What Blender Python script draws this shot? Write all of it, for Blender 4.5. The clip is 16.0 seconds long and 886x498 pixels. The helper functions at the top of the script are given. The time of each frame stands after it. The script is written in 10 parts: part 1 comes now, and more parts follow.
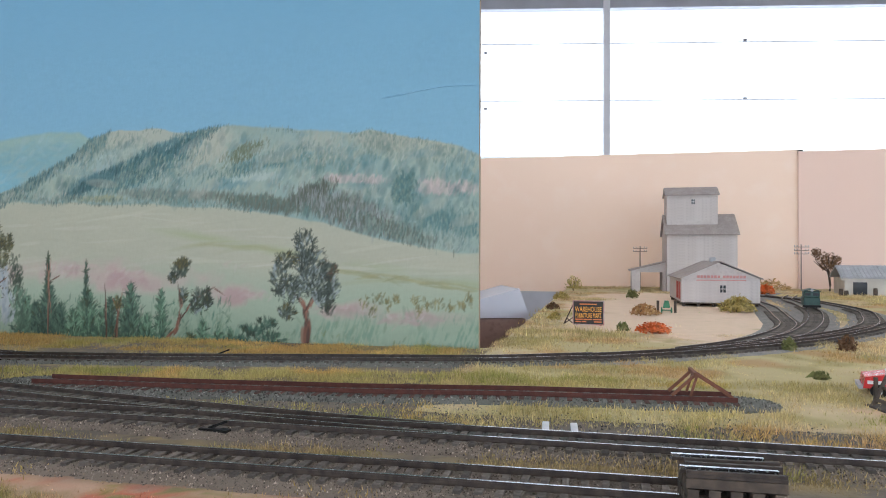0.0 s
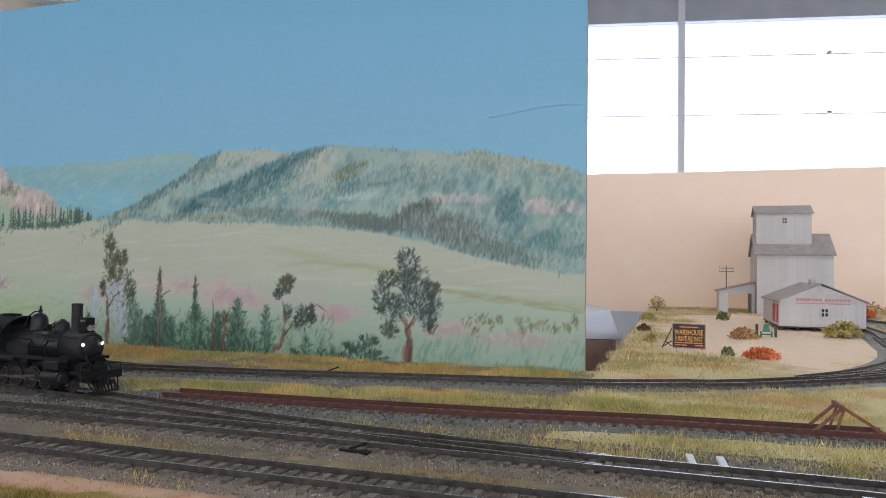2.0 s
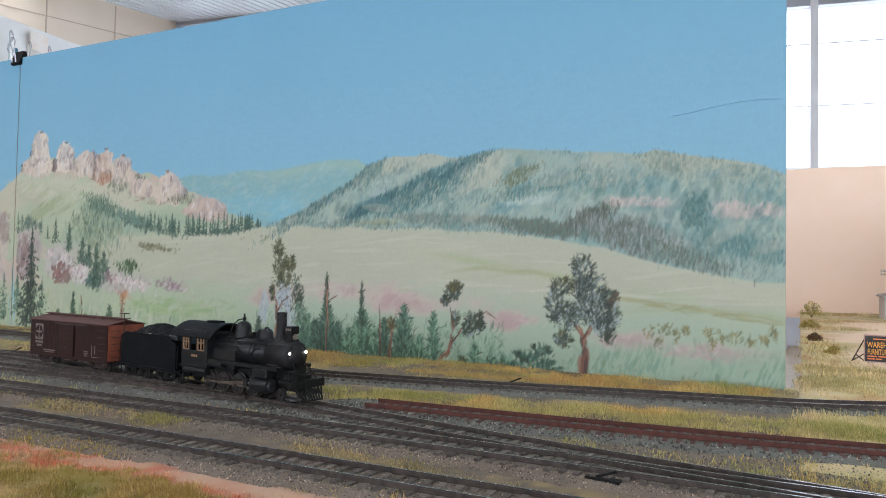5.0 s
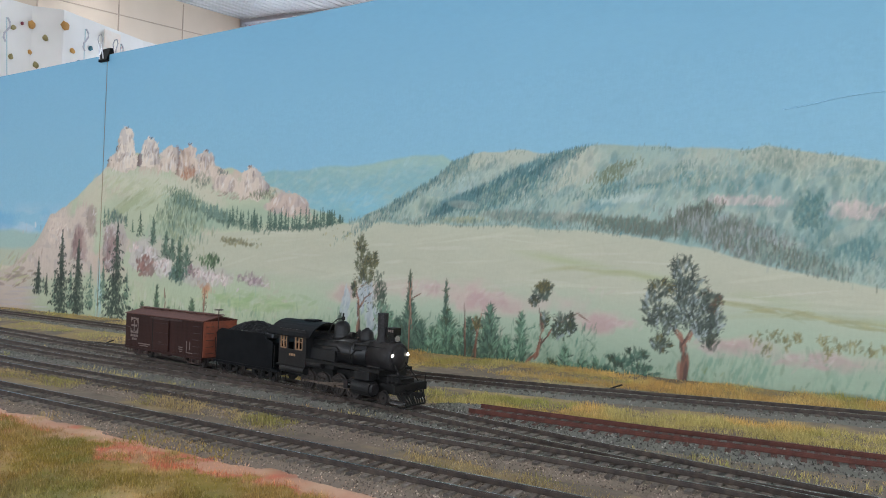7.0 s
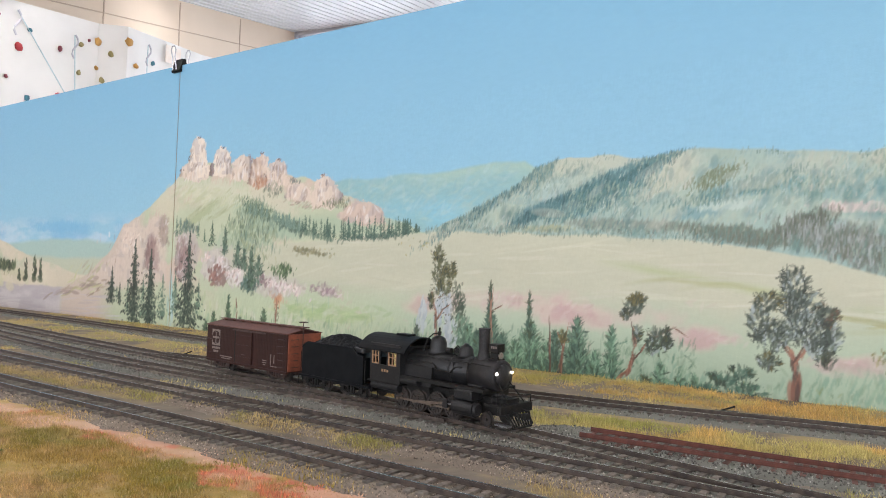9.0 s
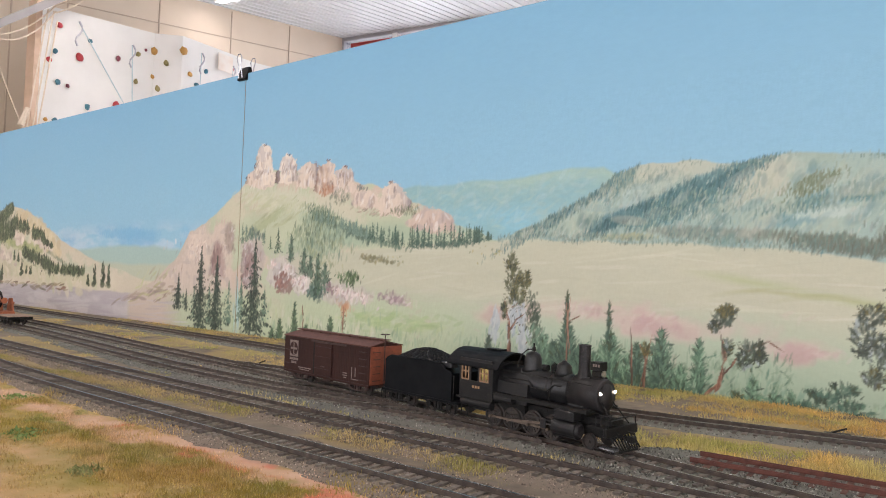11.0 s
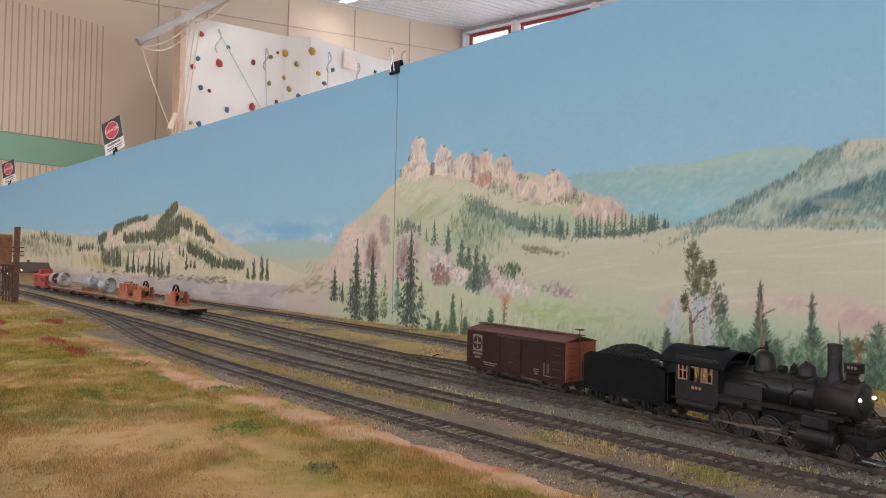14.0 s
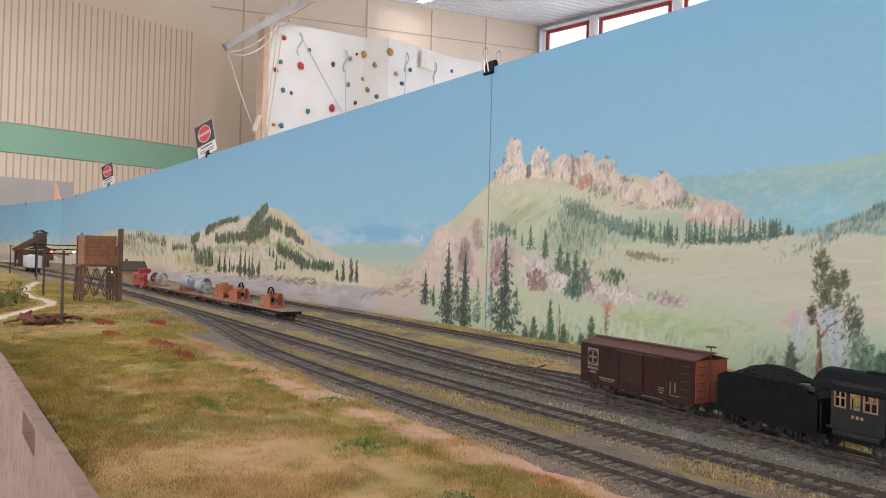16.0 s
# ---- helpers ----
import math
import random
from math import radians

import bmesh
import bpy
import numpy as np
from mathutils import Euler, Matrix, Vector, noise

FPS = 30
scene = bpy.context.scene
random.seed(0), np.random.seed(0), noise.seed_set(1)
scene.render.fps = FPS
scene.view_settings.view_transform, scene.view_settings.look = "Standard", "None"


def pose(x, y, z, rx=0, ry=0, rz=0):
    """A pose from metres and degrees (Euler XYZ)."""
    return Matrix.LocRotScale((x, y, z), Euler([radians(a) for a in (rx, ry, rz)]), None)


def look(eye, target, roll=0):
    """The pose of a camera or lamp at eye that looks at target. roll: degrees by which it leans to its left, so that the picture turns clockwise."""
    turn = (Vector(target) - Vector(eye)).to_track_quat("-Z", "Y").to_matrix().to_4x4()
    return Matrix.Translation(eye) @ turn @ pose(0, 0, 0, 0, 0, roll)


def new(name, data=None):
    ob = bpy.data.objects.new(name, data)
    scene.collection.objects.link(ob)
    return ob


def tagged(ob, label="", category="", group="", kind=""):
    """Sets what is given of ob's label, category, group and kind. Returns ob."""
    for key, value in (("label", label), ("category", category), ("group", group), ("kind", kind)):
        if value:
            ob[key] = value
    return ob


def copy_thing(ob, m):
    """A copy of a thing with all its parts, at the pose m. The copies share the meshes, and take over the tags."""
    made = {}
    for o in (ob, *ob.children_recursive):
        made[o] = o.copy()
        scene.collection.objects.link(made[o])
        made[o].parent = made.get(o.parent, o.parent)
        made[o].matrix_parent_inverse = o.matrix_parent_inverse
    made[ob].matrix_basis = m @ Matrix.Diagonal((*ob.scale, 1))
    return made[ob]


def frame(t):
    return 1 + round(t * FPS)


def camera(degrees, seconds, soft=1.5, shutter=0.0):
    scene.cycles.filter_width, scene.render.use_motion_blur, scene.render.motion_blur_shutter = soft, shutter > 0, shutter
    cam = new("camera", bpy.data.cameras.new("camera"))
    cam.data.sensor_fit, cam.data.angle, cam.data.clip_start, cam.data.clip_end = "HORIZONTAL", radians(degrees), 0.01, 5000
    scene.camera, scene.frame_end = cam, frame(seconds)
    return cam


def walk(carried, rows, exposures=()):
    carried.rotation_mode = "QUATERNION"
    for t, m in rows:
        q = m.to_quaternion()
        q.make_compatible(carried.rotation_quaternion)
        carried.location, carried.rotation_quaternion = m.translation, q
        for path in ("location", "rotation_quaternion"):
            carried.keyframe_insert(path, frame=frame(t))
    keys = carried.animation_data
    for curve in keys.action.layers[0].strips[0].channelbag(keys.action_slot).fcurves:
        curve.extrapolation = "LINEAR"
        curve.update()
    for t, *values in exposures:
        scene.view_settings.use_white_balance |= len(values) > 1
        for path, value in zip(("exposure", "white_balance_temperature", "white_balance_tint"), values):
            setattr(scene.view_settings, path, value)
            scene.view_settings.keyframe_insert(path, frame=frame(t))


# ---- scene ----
cam = camera(63.9, 16.0, soft=1.0)
PATH = [
    (0, (0.012, 0.044, 0.147), (-0.429, 1.995, 0.172), 0.2),
    (0.5, (-0.002, 0.041, 0.151), (-0.479, 1.983, 0.191), 0.3),
    (1, (-0.018, 0.039, 0.151), (-0.538, 1.969, 0.204), 0.3),
    (1.5, (-0.032, 0.038, 0.154), (-0.606, 1.953, 0.216), 0.6),
    (2, (-0.05, 0.033, 0.153), (-0.669, 1.934, 0.221), 0.9),
    (2.5, (-0.07, 0.03, 0.157), (-0.728, 1.918, 0.231), 0.6),
    (3, (-0.093, 0.025, 0.155), (-0.802, 1.894, 0.234), 0.8),
    (3.5, (-0.115, 0.024, 0.155), (-0.877, 1.871, 0.234), 0.8),
    (4, (-0.135, 0.024, 0.158), (-0.949, 1.849, 0.233), 0.9),
    (6.5, (-0.213, 0.024, 0.167), (-1.21, 1.757, 0.212), 1.5),
    (7, (-0.233, 0.024, 0.169), (-1.264, 1.737, 0.212), 1.8),
    (7.5, (-0.246, 0.02, 0.17), (-1.307, 1.716, 0.214), 1.8),
    (8, (-0.271, 0.021, 0.171), (-1.364, 1.696, 0.22), 1.8),
    (8.5, (-0.288, 0.028, 0.172), (-1.411, 1.682, 0.228), 1.8),
    (9, (-0.31, 0.034, 0.17), (-1.457, 1.671, 0.234), 1.9),
    (11.5, (-0.384, 0.021, 0.18), (-1.664, 1.556, 0.245), 1.8),
    (12, (-0.397, 0.015, 0.179), (-1.715, 1.519, 0.239), 1.6),
    (12.5, (-0.41, 0.005, 0.184), (-1.765, 1.475, 0.238), 1.6),
    (13, (-0.43, -0.004, 0.185), (-1.823, 1.429, 0.236), 1.4),
    (13.5, (-0.45, -0.012, 0.184), (-1.9, 1.365, 0.225), 1.4),
    (14, (-0.468, -0.013, 0.18), (-1.957, 1.323, 0.21), 1.3),
    (14.5, (-0.484, -0.009, 0.181), (-2.012, 1.281, 0.2), 1.3),
    (15, (-0.502, -0.015, 0.184), (-2.061, 1.237, 0.199), 1.5),
    (15.5, (-0.517, -0.028, 0.189), (-2.105, 1.188, 0.206), 1.5),
    (16, (-0.532, -0.032, 0.194), (-2.15, 1.144, 0.214), 1.6),
]
# the clip's camera opens up as the bright windows leave its view
EXPO = [(0.0, -0.37, 5700, 10), (3.0, -0.43, 5750, 10), (4.0, -0.28, 5750, 10), (6.5, -0.15, 5800, 9), (7.5, -0.12, 5900, 10), (8.0, 0.2, 6100, 12), (9.0, 0.26, 6250, 14), (11.5, 0.1, 6650, 18), (12.5, -0.02, 6700, 18), (13.5, -0.2, 6700, 18), (14.5, -0.2, 6700, 18), (15.0, -0.01, 6700, 18), (15.5, 0.13, 6650, 18), (16.0, -0.03, 6450, 16)]
walk(cam, [(t, look(eye, target, roll)) for t, eye, target, roll in PATH], EXPO)

# ---- light: overcast daylight through the high windows, tube lamps under the roof ----
world = bpy.data.worlds.new("world")
scene.world = world
world.use_nodes = True
_n, _l = world.node_tree.nodes, world.node_tree.links
_sky = _n.new("ShaderNodeTexSky")
_sky.sky_type, _sky.sun_disc, _sky.sun_elevation, _sky.sun_rotation = "NISHITA", False, radians(42), radians(-20)
_l.new(_sky.outputs[0], _n["Background"].inputs[0])
_n["Background"].inputs[1].default_value = 0.12

HALL_TURN = 10.0                      # the hall stands askew to the layout
CORNER = Vector((-13.8, 12.4, 0))     # far corner of the hall, on the layout's level
HALL_FLOOR, EAVE, ROOF_SLOPE = -1.1, 6.08, 0.15
U = Vector((math.cos(radians(HALL_TURN)), math.sin(radians(HALL_TURN)), 0))
V = Vector((-U.y, U.x, 0))
HALL = Matrix.Translation(CORNER) @ Matrix.Rotation(radians(HALL_TURN), 4, "Z")   # x along the windows, y outwards


def area(name, m, sx, sy, power, colour):
    d = bpy.data.lights.new(name, "AREA")
    d.shape, d.size, d.size_y, d.energy, d.color = "RECTANGLE", sx, sy, power, colour
    ob = new(name, d)
    ob.matrix_world = m
    return ob


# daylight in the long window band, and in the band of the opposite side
area("window_daylight", HALL @ pose(14.5, 0.20, 3.2, -90, 0, 0), 27, 4.6, 950, (0.92, 0.97, 1.0))
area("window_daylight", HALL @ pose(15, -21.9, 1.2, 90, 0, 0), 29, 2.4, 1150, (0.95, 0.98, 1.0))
# tube lamps under the roof, in four rows, stronger towards the hall's middle and its far end
# the rearmost row is out of view, added to brighten the fronts facing it
TUBES = [((0.4 if j == 0 else 2.4) + 4.4 * i, -4.55 - 4.3 * j) for j in range(4) for i in range(6)]
for u, v in TUBES:
    area("tube_light", HALL @ pose(u + 0.6, v, EAVE + ROOF_SLOPE * v - 0.07, 0, 0, 0), 1.15, 0.14, (9 if v > -5 else (20 if v > -10 else 38) * (1.0 + 0.9 * max(0.0, 1 - u / 7))), (1.0, 0.97, 0.92))

# ---- materials ----
def mat(name, a, b, c=None, scale=60, rough=0.7, metal=0.0, bump=0.0, bscale=None, fine=6.0, spread=0.12, island=False, detail=5, vary=0.0, spec=0.5):
    """Two-scale mottled surface: a and b mixed by broad noise, c by a finer one."""
    m = bpy.data.materials.new(name)
    m.use_nodes = True
    n, l = m.node_tree.nodes, m.node_tree.links
    p = n["Principled BSDF"]
    co = n.new("ShaderNodeTexCoord")
    big = n.new("ShaderNodeTexNoise")
    big.inputs["Scale"].default_value, big.inputs["Detail"].default_value = scale, detail
    l.new(co.outputs["Object"], big.inputs["Vector"])
    r = n.new("ShaderNodeMapRange")
    r.inputs[1].default_value, r.inputs[2].default_value = 0.5 - spread, 0.5 + spread
    l.new(big.outputs["Fac"], r.inputs[0])
    mix = n.new("ShaderNodeMix")
    mix.data_type = "RGBA"
    mix.inputs[6].default_value, mix.inputs[7].default_value = (*a, 1), (*b, 1)
    l.new(r.outputs[0], mix.inputs[0])
    out = mix.outputs[2]
    small = n.new("ShaderNodeTexNoise")
    small.inputs["Scale"].default_value, small.inputs["Detail"].default_value = scale * fine, 3
    l.new(co.outputs["Object"], small.inputs["Vector"])
    if c:
        r2 = n.new("ShaderNodeMapRange")
        r2.inputs[1].default_value, r2.inputs[2].default_value = 0.5, 0.72
        l.new(small.outputs["Fac"], r2.inputs[0])
        mx = n.new("ShaderNodeMix")
        mx.data_type = "RGBA"
        mx.inputs[7].default_value = (*c, 1)
        l.new(r2.outputs[0], mx.inputs[0])
        l.new(out, mx.inputs[6])
        out = mx.outputs[2]
    if vary:
        if island:
            rnd = n.new("ShaderNodeNewGeometry").outputs["Random Per Island"]
        else:
            rnd = n.new("ShaderNodeObjectInfo").outputs["Random"]
        rr = n.new("ShaderNodeMapRange")
        rr.inputs[3].default_value, rr.inputs[4].default_value = 1 - vary, 1 + vary
        l.new(rnd, rr.inputs[0])
        hs = n.new("ShaderNodeHueSaturation")
        l.new(rr.outputs[0], hs.inputs["Value"])
        l.new(out, hs.inputs["Color"])
        out = hs.outputs["Color"]
    l.new(out, p.inputs["Base Color"])
    rg = n.new("ShaderNodeMapRange")
    rg.inputs[3].default_value, rg.inputs[4].default_value = max(0.03, rough - 0.12), min(1, rough + 0.12)
    l.new(small.outputs["Fac"], rg.inputs[0])
    l.new(rg.outputs[0], p.inputs["Roughness"])
    p.inputs["Metallic"].default_value = metal
    p.inputs["Specular IOR Level"].default_value = spec
    if bump:
        bn = n.new("ShaderNodeTexNoise")
        bn.inputs["Scale"].default_value, bn.inputs["Detail"].default_value = bscale or scale * fine, 4
        l.new(co.outputs["Object"], bn.inputs["Vector"])
        bp = n.new("ShaderNodeBump")
        bp.inputs["Strength"].default_value, bp.inputs["Distance"].default_value = 0.7, bump
        l.new(bn.outputs["Fac"], bp.inputs["Height"])
        l.new(bp.outputs[0], p.inputs["Normal"])
    return m


def painted(name, rough=0.6, bump=0.0003, bscale=500, spec=0.2):
    """Colour from the mesh's own paint layer, with brush relief."""
    m = mat(name, (1, 1, 1), (1, 1, 1), scale=40, rough=rough, bump=bump, bscale=bscale, spec=spec)
    n, l = m.node_tree.nodes, m.node_tree.links
    at = n.new("ShaderNodeAttribute")
    at.attribute_name = "paint"
    no = n.new("ShaderNodeTexNoise")
    no.inputs["Scale"].default_value, no.inputs["Detail"].default_value = 55, 6
    mp = n.new("ShaderNodeMapping")
    mp.inputs["Scale"].default_value = (1, 1, 2.2)
    co = n.new("ShaderNodeTexCoord")
    l.new(co.outputs["Object"], mp.inputs["Vector"])
    l.new(mp.outputs[0], no.inputs["Vector"])
    rr = n.new("ShaderNodeMapRange")
    rr.inputs[1].default_value, rr.inputs[2].default_value, rr.inputs[3].default_value, rr.inputs[4].default_value = 0.3, 0.7, 0.985, 1.015
    l.new(no.outputs["Fac"], rr.inputs[0])
    hs = n.new("ShaderNodeHueSaturation")
    l.new(rr.outputs[0], hs.inputs["Value"])
    l.new(at.outputs["Color"], hs.inputs["Color"])
    l.new(hs.outputs["Color"], n["Principled BSDF"].inputs["Base Color"])
    return m


def glow(name, colour, power):
    m = bpy.data.materials.new(name)
    m.use_nodes = True
    p = m.node_tree.nodes["Principled BSDF"]
    p.inputs["Base Color"].default_value = (*colour, 1)
    p.inputs["Emission Color"].default_value = (*colour, 1)
    p.inputs["Emission Strength"].default_value = power
    return m


M = dict(
    board=mat("board", (0.32, 0.24, 0.15), (0.4, 0.3, 0.2), scale=12, rough=0.7),
    mural=painted("mural", rough=0.5, spec=0.4),
    peach=mat("peach_board", (0.93, 0.70, 0.54), (0.95, 0.73, 0.57), (0.95, 0.74, 0.59), scale=1.5, spread=0.3, rough=0.7),
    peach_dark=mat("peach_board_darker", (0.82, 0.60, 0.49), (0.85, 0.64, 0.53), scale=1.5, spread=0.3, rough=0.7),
    ground=mat("ground", (0.50, 0.40, 0.25), (0.44, 0.36, 0.2), (0.55, 0.45, 0.3), scale=10, fine=18, rough=0.95, bump=0.004, bscale=300),
    ballast=mat("ballast", (0.21, 0.2, 0.18), (0.29, 0.27, 0.24), (0.4, 0.38, 0.35), scale=45, fine=14, rough=0.95, bump=0.004, bscale=650),
    sleeper=mat("sleeper", (0.10, 0.083, 0.068), (0.17, 0.145, 0.12), scale=200, rough=0.9, bump=0.0006, vary=0.4),
    rail=mat("rail_side", (0.035, 0.025, 0.02), (0.07, 0.05, 0.038), scale=120, rough=0.6, metal=0.3),
    rail_top=mat("rail_top", (0.32, 0.32, 0.33), (0.5, 0.5, 0.52), scale=90, rough=0.25, metal=1.0),
    rust_rail=mat("rust_rail", (0.065, 0.018, 0.011), (0.095, 0.028, 0.017), scale=120, rough=0.8),
    black=mat("black_paint", (0.004, 0.0045, 0.0055), (0.007, 0.0075, 0.0085), (0.009, 0.009, 0.009), scale=90, rough=0.5, spec=0.07),
    # red darkened in the colour: the car's sides stand against the windows
    boxcar=mat("boxcar_red_shaded", (0.022, 0.0062, 0.004), (0.028, 0.008, 0.005), (0.019, 0.0072, 0.005), scale=80, rough=0.65, spec=0.25),
    white_wall=mat("climbing_panel", (0.72, 0.71, 0.69), (0.78, 0.77, 0.75), scale=1.5, rough=0.7),
    beige=mat("beige_cladding", (0.66, 0.55, 0.44), (0.7, 0.59, 0.475), scale=0.8, rough=0.7),
    green_band=mat("green_band", (0.22, 0.42, 0.31), (0.25, 0.45, 0.34), scale=0.8, rough=0.6),
    ceiling=mat("ceiling_sheet", (0.6, 0.62, 0.65), (0.64, 0.66, 0.69), scale=0.5, rough=0.35),
    steel=mat("grey_steel", (0.46, 0.46, 0.5), (0.52, 0.52, 0.56), scale=2, rough=0.4, metal=0.3),
    # white of the posts and rails stands in for the windows' flare on steel
    flare_white_steel=mat("flare_white_steel", (0.84, 0.84, 0.86), (0.88, 0.88, 0.9), scale=2, rough=0.35),
    arm_steel=mat("arm_steel", (0.26, 0.25, 0.25), (0.32, 0.31, 0.31), scale=3, rough=0.5, metal=0.3),
    red_frame=mat("red_frame", (0.35, 0.03, 0.03), (0.42, 0.05, 0.04), scale=4, rough=0.5),
    floor=mat("hall_floor", (0.25, 0.18, 0.11), (0.3, 0.22, 0.14), scale=1.2, rough=0.45),
    fascia=mat("fascia", (0.25, 0.165, 0.135), (0.3, 0.205, 0.17), (0.21, 0.135, 0.11), scale=9, rough=0.65, spec=0.3),
    grey_wood=mat("grey_wood", (0.40, 0.40, 0.41), (0.46, 0.46, 0.47), scale=30, rough=0.8),
)


# ---- building helpers ----
def mesh_of(bm, name, material, smooth=False):
    me = bpy.data.meshes.new(name)
    if smooth:
        for f in bm.faces:
            f.smooth = True
    bm.to_mesh(me)
    bm.free()
    for m in material if isinstance(material, (list, tuple)) else [material]:
        me.materials.append(m)
    return me


def part(name, bm, material, parent=None, label="", smooth=False, at=None):
    """Links a bmesh as one mesh object under a thing or under a part."""
    ob = new(name, mesh_of(bm, name, material, smooth))
    if parent:
        ob.parent = parent
    if at is not None:
        ob.matrix_basis = at
    if label:
        tagged(ob, label)
    return ob


def thing(name, label, category, m=None, group="", kind=""):
    ob = new(name)
    ob.empty_display_size = 0.02
    if m is not None:
        ob.matrix_basis = m
    return tagged(ob, label, category, group, kind)


def solid(name, bm, material, label, category, m=None, group="", kind="", smooth=False):
    ob = part(name, bm, material, None, "", smooth, m)
    return tagged(ob, label, category, group, kind)


def box(x0, x1, y0, y1, z0, z1, bm=None, bevel=0.0, m=None):
    bm = bm or bmesh.new()
    r = bmesh.ops.create_cube(bm, size=1, matrix=Matrix.Translation(((x0 + x1) / 2, (y0 + y1) / 2, (z0 + z1) / 2)) @ Matrix.Diagonal((abs(x1 - x0), abs(y1 - y0), abs(z1 - z0), 1)))
    vs = r["verts"]
    if bevel:
        es = list({e for v in vs for e in v.link_edges})
        bmesh.ops.bevel(bm, geom=es, offset=bevel, segments=1, affect="EDGES")
    if m is not None:
        bmesh.ops.transform(bm, matrix=m, verts=[v for v in vs if v.is_valid])
    return bm


def rod(p, q, r, r2=None, seg=10, bm=None, caps=True):
    """A straight round bar from p to q."""
    bm = bm or bmesh.new()
    p, q = Vector(p), Vector(q)
    d = q - p
    bmesh.ops.create_cone(bm, cap_ends=caps, segments=seg, radius1=r, radius2=r if r2 is None else r2, depth=d.length,
                          matrix=Matrix.Translation((p + q) / 2) @ d.to_track_quat("Z", "Y").to_matrix().to_4x4())
    return bm


def bar(p, q, w, h, bm=None):
    """A straight square bar from p to q, w wide and h high."""
    bm = bm or bmesh.new()
    p, q = Vector(p), Vector(q)
    d = q - p
    bmesh.ops.create_cube(bm, size=1, matrix=Matrix.Translation((p + q) / 2) @ d.to_track_quat("X", "Z").to_matrix().to_4x4() @ Matrix.Diagonal((d.length, w, h, 1)))
    return bm


def lathe(profile, seg=16, axis="Z", bm=None, m=None, ring=False):
    """A turned solid from (radius, height) pairs; ring: a hoop with a closed section."""
    bm = bm or bmesh.new()
    rings = []
    for r, h in profile:
        row = []
        for k in range(seg):
            a = 2 * math.pi * k / seg
            c, s = max(r, 1e-6) * math.cos(a), max(r, 1e-6) * math.sin(a)
            v = {"Z": (c, s, h), "X": (h, c, s), "Y": (s, h, c)}[axis]
            row.append(bm.verts.new(m @ Vector(v) if m is not None else v))
        rings.append(row)
    for a, b in zip(rings, rings[1:] + (rings[:1] if ring else [])):
        for k in range(seg):
            bm.faces.new((a[k], a[(k + 1) % seg], b[(k + 1) % seg], b[k]))
    if not ring:
        bm.faces.new(rings[0][::-1])
        bm.faces.new(rings[-1])
    bmesh.ops.recalc_face_normals(bm, faces=bm.faces)
    return bm


def prism(outline, a, b, axis="Y", bm=None):
    """An outline of (u, v) pairs pushed along an axis from a to b. Y: (x, z); X: (y, z); Z: (x, y)."""
    bm = bm or bmesh.new()
    def put(u, v, w):
        return {"Y": (u, w, v), "X": (w, u, v), "Z": (u, v, w)}[axis]
    lo = [bm.verts.new(put(u, v, a)) for u, v in outline]
    hi = [bm.verts.new(put(u, v, b)) for u, v in outline]
    n = len(outline)
    for k in range(n):
        bm.faces.new((lo[k], lo[(k + 1) % n], hi[(k + 1) % n], hi[k]))
    bm.faces.new(lo[::-1])
    bm.faces.new(hi)
    bmesh.ops.recalc_face_normals(bm, faces=bm.faces)
    return bm


def tube(points, r, seg=6, bm=None):
    """A round wire along points."""
    bm = bm or bmesh.new()
    pts = [Vector(p) for p in points]
    prev = None
    for i, p in enumerate(pts):
        d = (pts[min(i + 1, len(pts) - 1)] - pts[max(i - 1, 0)]).normalized()
        m = Matrix.Translation(p) @ d.to_track_quat("Z", "Y").to_matrix().to_4x4()
        ring = [bm.verts.new(m @ Vector((r * math.cos(2 * math.pi * k / seg), r * math.sin(2 * math.pi * k / seg), 0))) for k in range(seg)]
        if prev:
            for k in range(seg):
                bm.faces.new((prev[k], prev[(k + 1) % seg], ring[(k + 1) % seg], ring[k]))
        prev = ring
    return bm


def quick(name, verts, faces, material):
    me = bpy.data.meshes.new(name)
    me.from_pydata(verts, [], faces)
    me.materials.append(material)
    me.update()
    return me


class Line:
    """A smooth course through (x, y) stations, as a function of x."""

    def __init__(self, *stations):
        s = sorted(stations)
        self.x = np.array([p[0] for p in s])
        y = np.array([p[1] for p in s])
        xs = np.linspace(self.x[0], self.x[-1], 400)
        ys = np.interp(xs, self.x, y)
        k = np.hanning(61)
        pad = np.concatenate([ys[0] - (ys[1:31][::-1] - ys[0]), ys, ys[-1] + (ys[-1] - ys[-31:-1][::-1])])
        self.xs, self.ys = xs, np.convolve(pad, k / k.sum(), "valid")
        self.lo, self.hi = s[0][0], s[-1][0]

    def y(self, x):
        return float(np.interp(x, self.xs, self.ys))

    def at(self, x):
        """Place on the line and its heading."""
        d = 0.01
        return Vector((x, self.y(x), 0)), math.atan2(self.y(x + d) - self.y(x - d), 2 * d)

# ---- the hall ----
HX0, HX1, HY0 = 0.0, 31.0, -22.0


def hall_part(name, bm, material, label, category):
    return solid(name, bm, material, label, category, HALL, kind="structure")


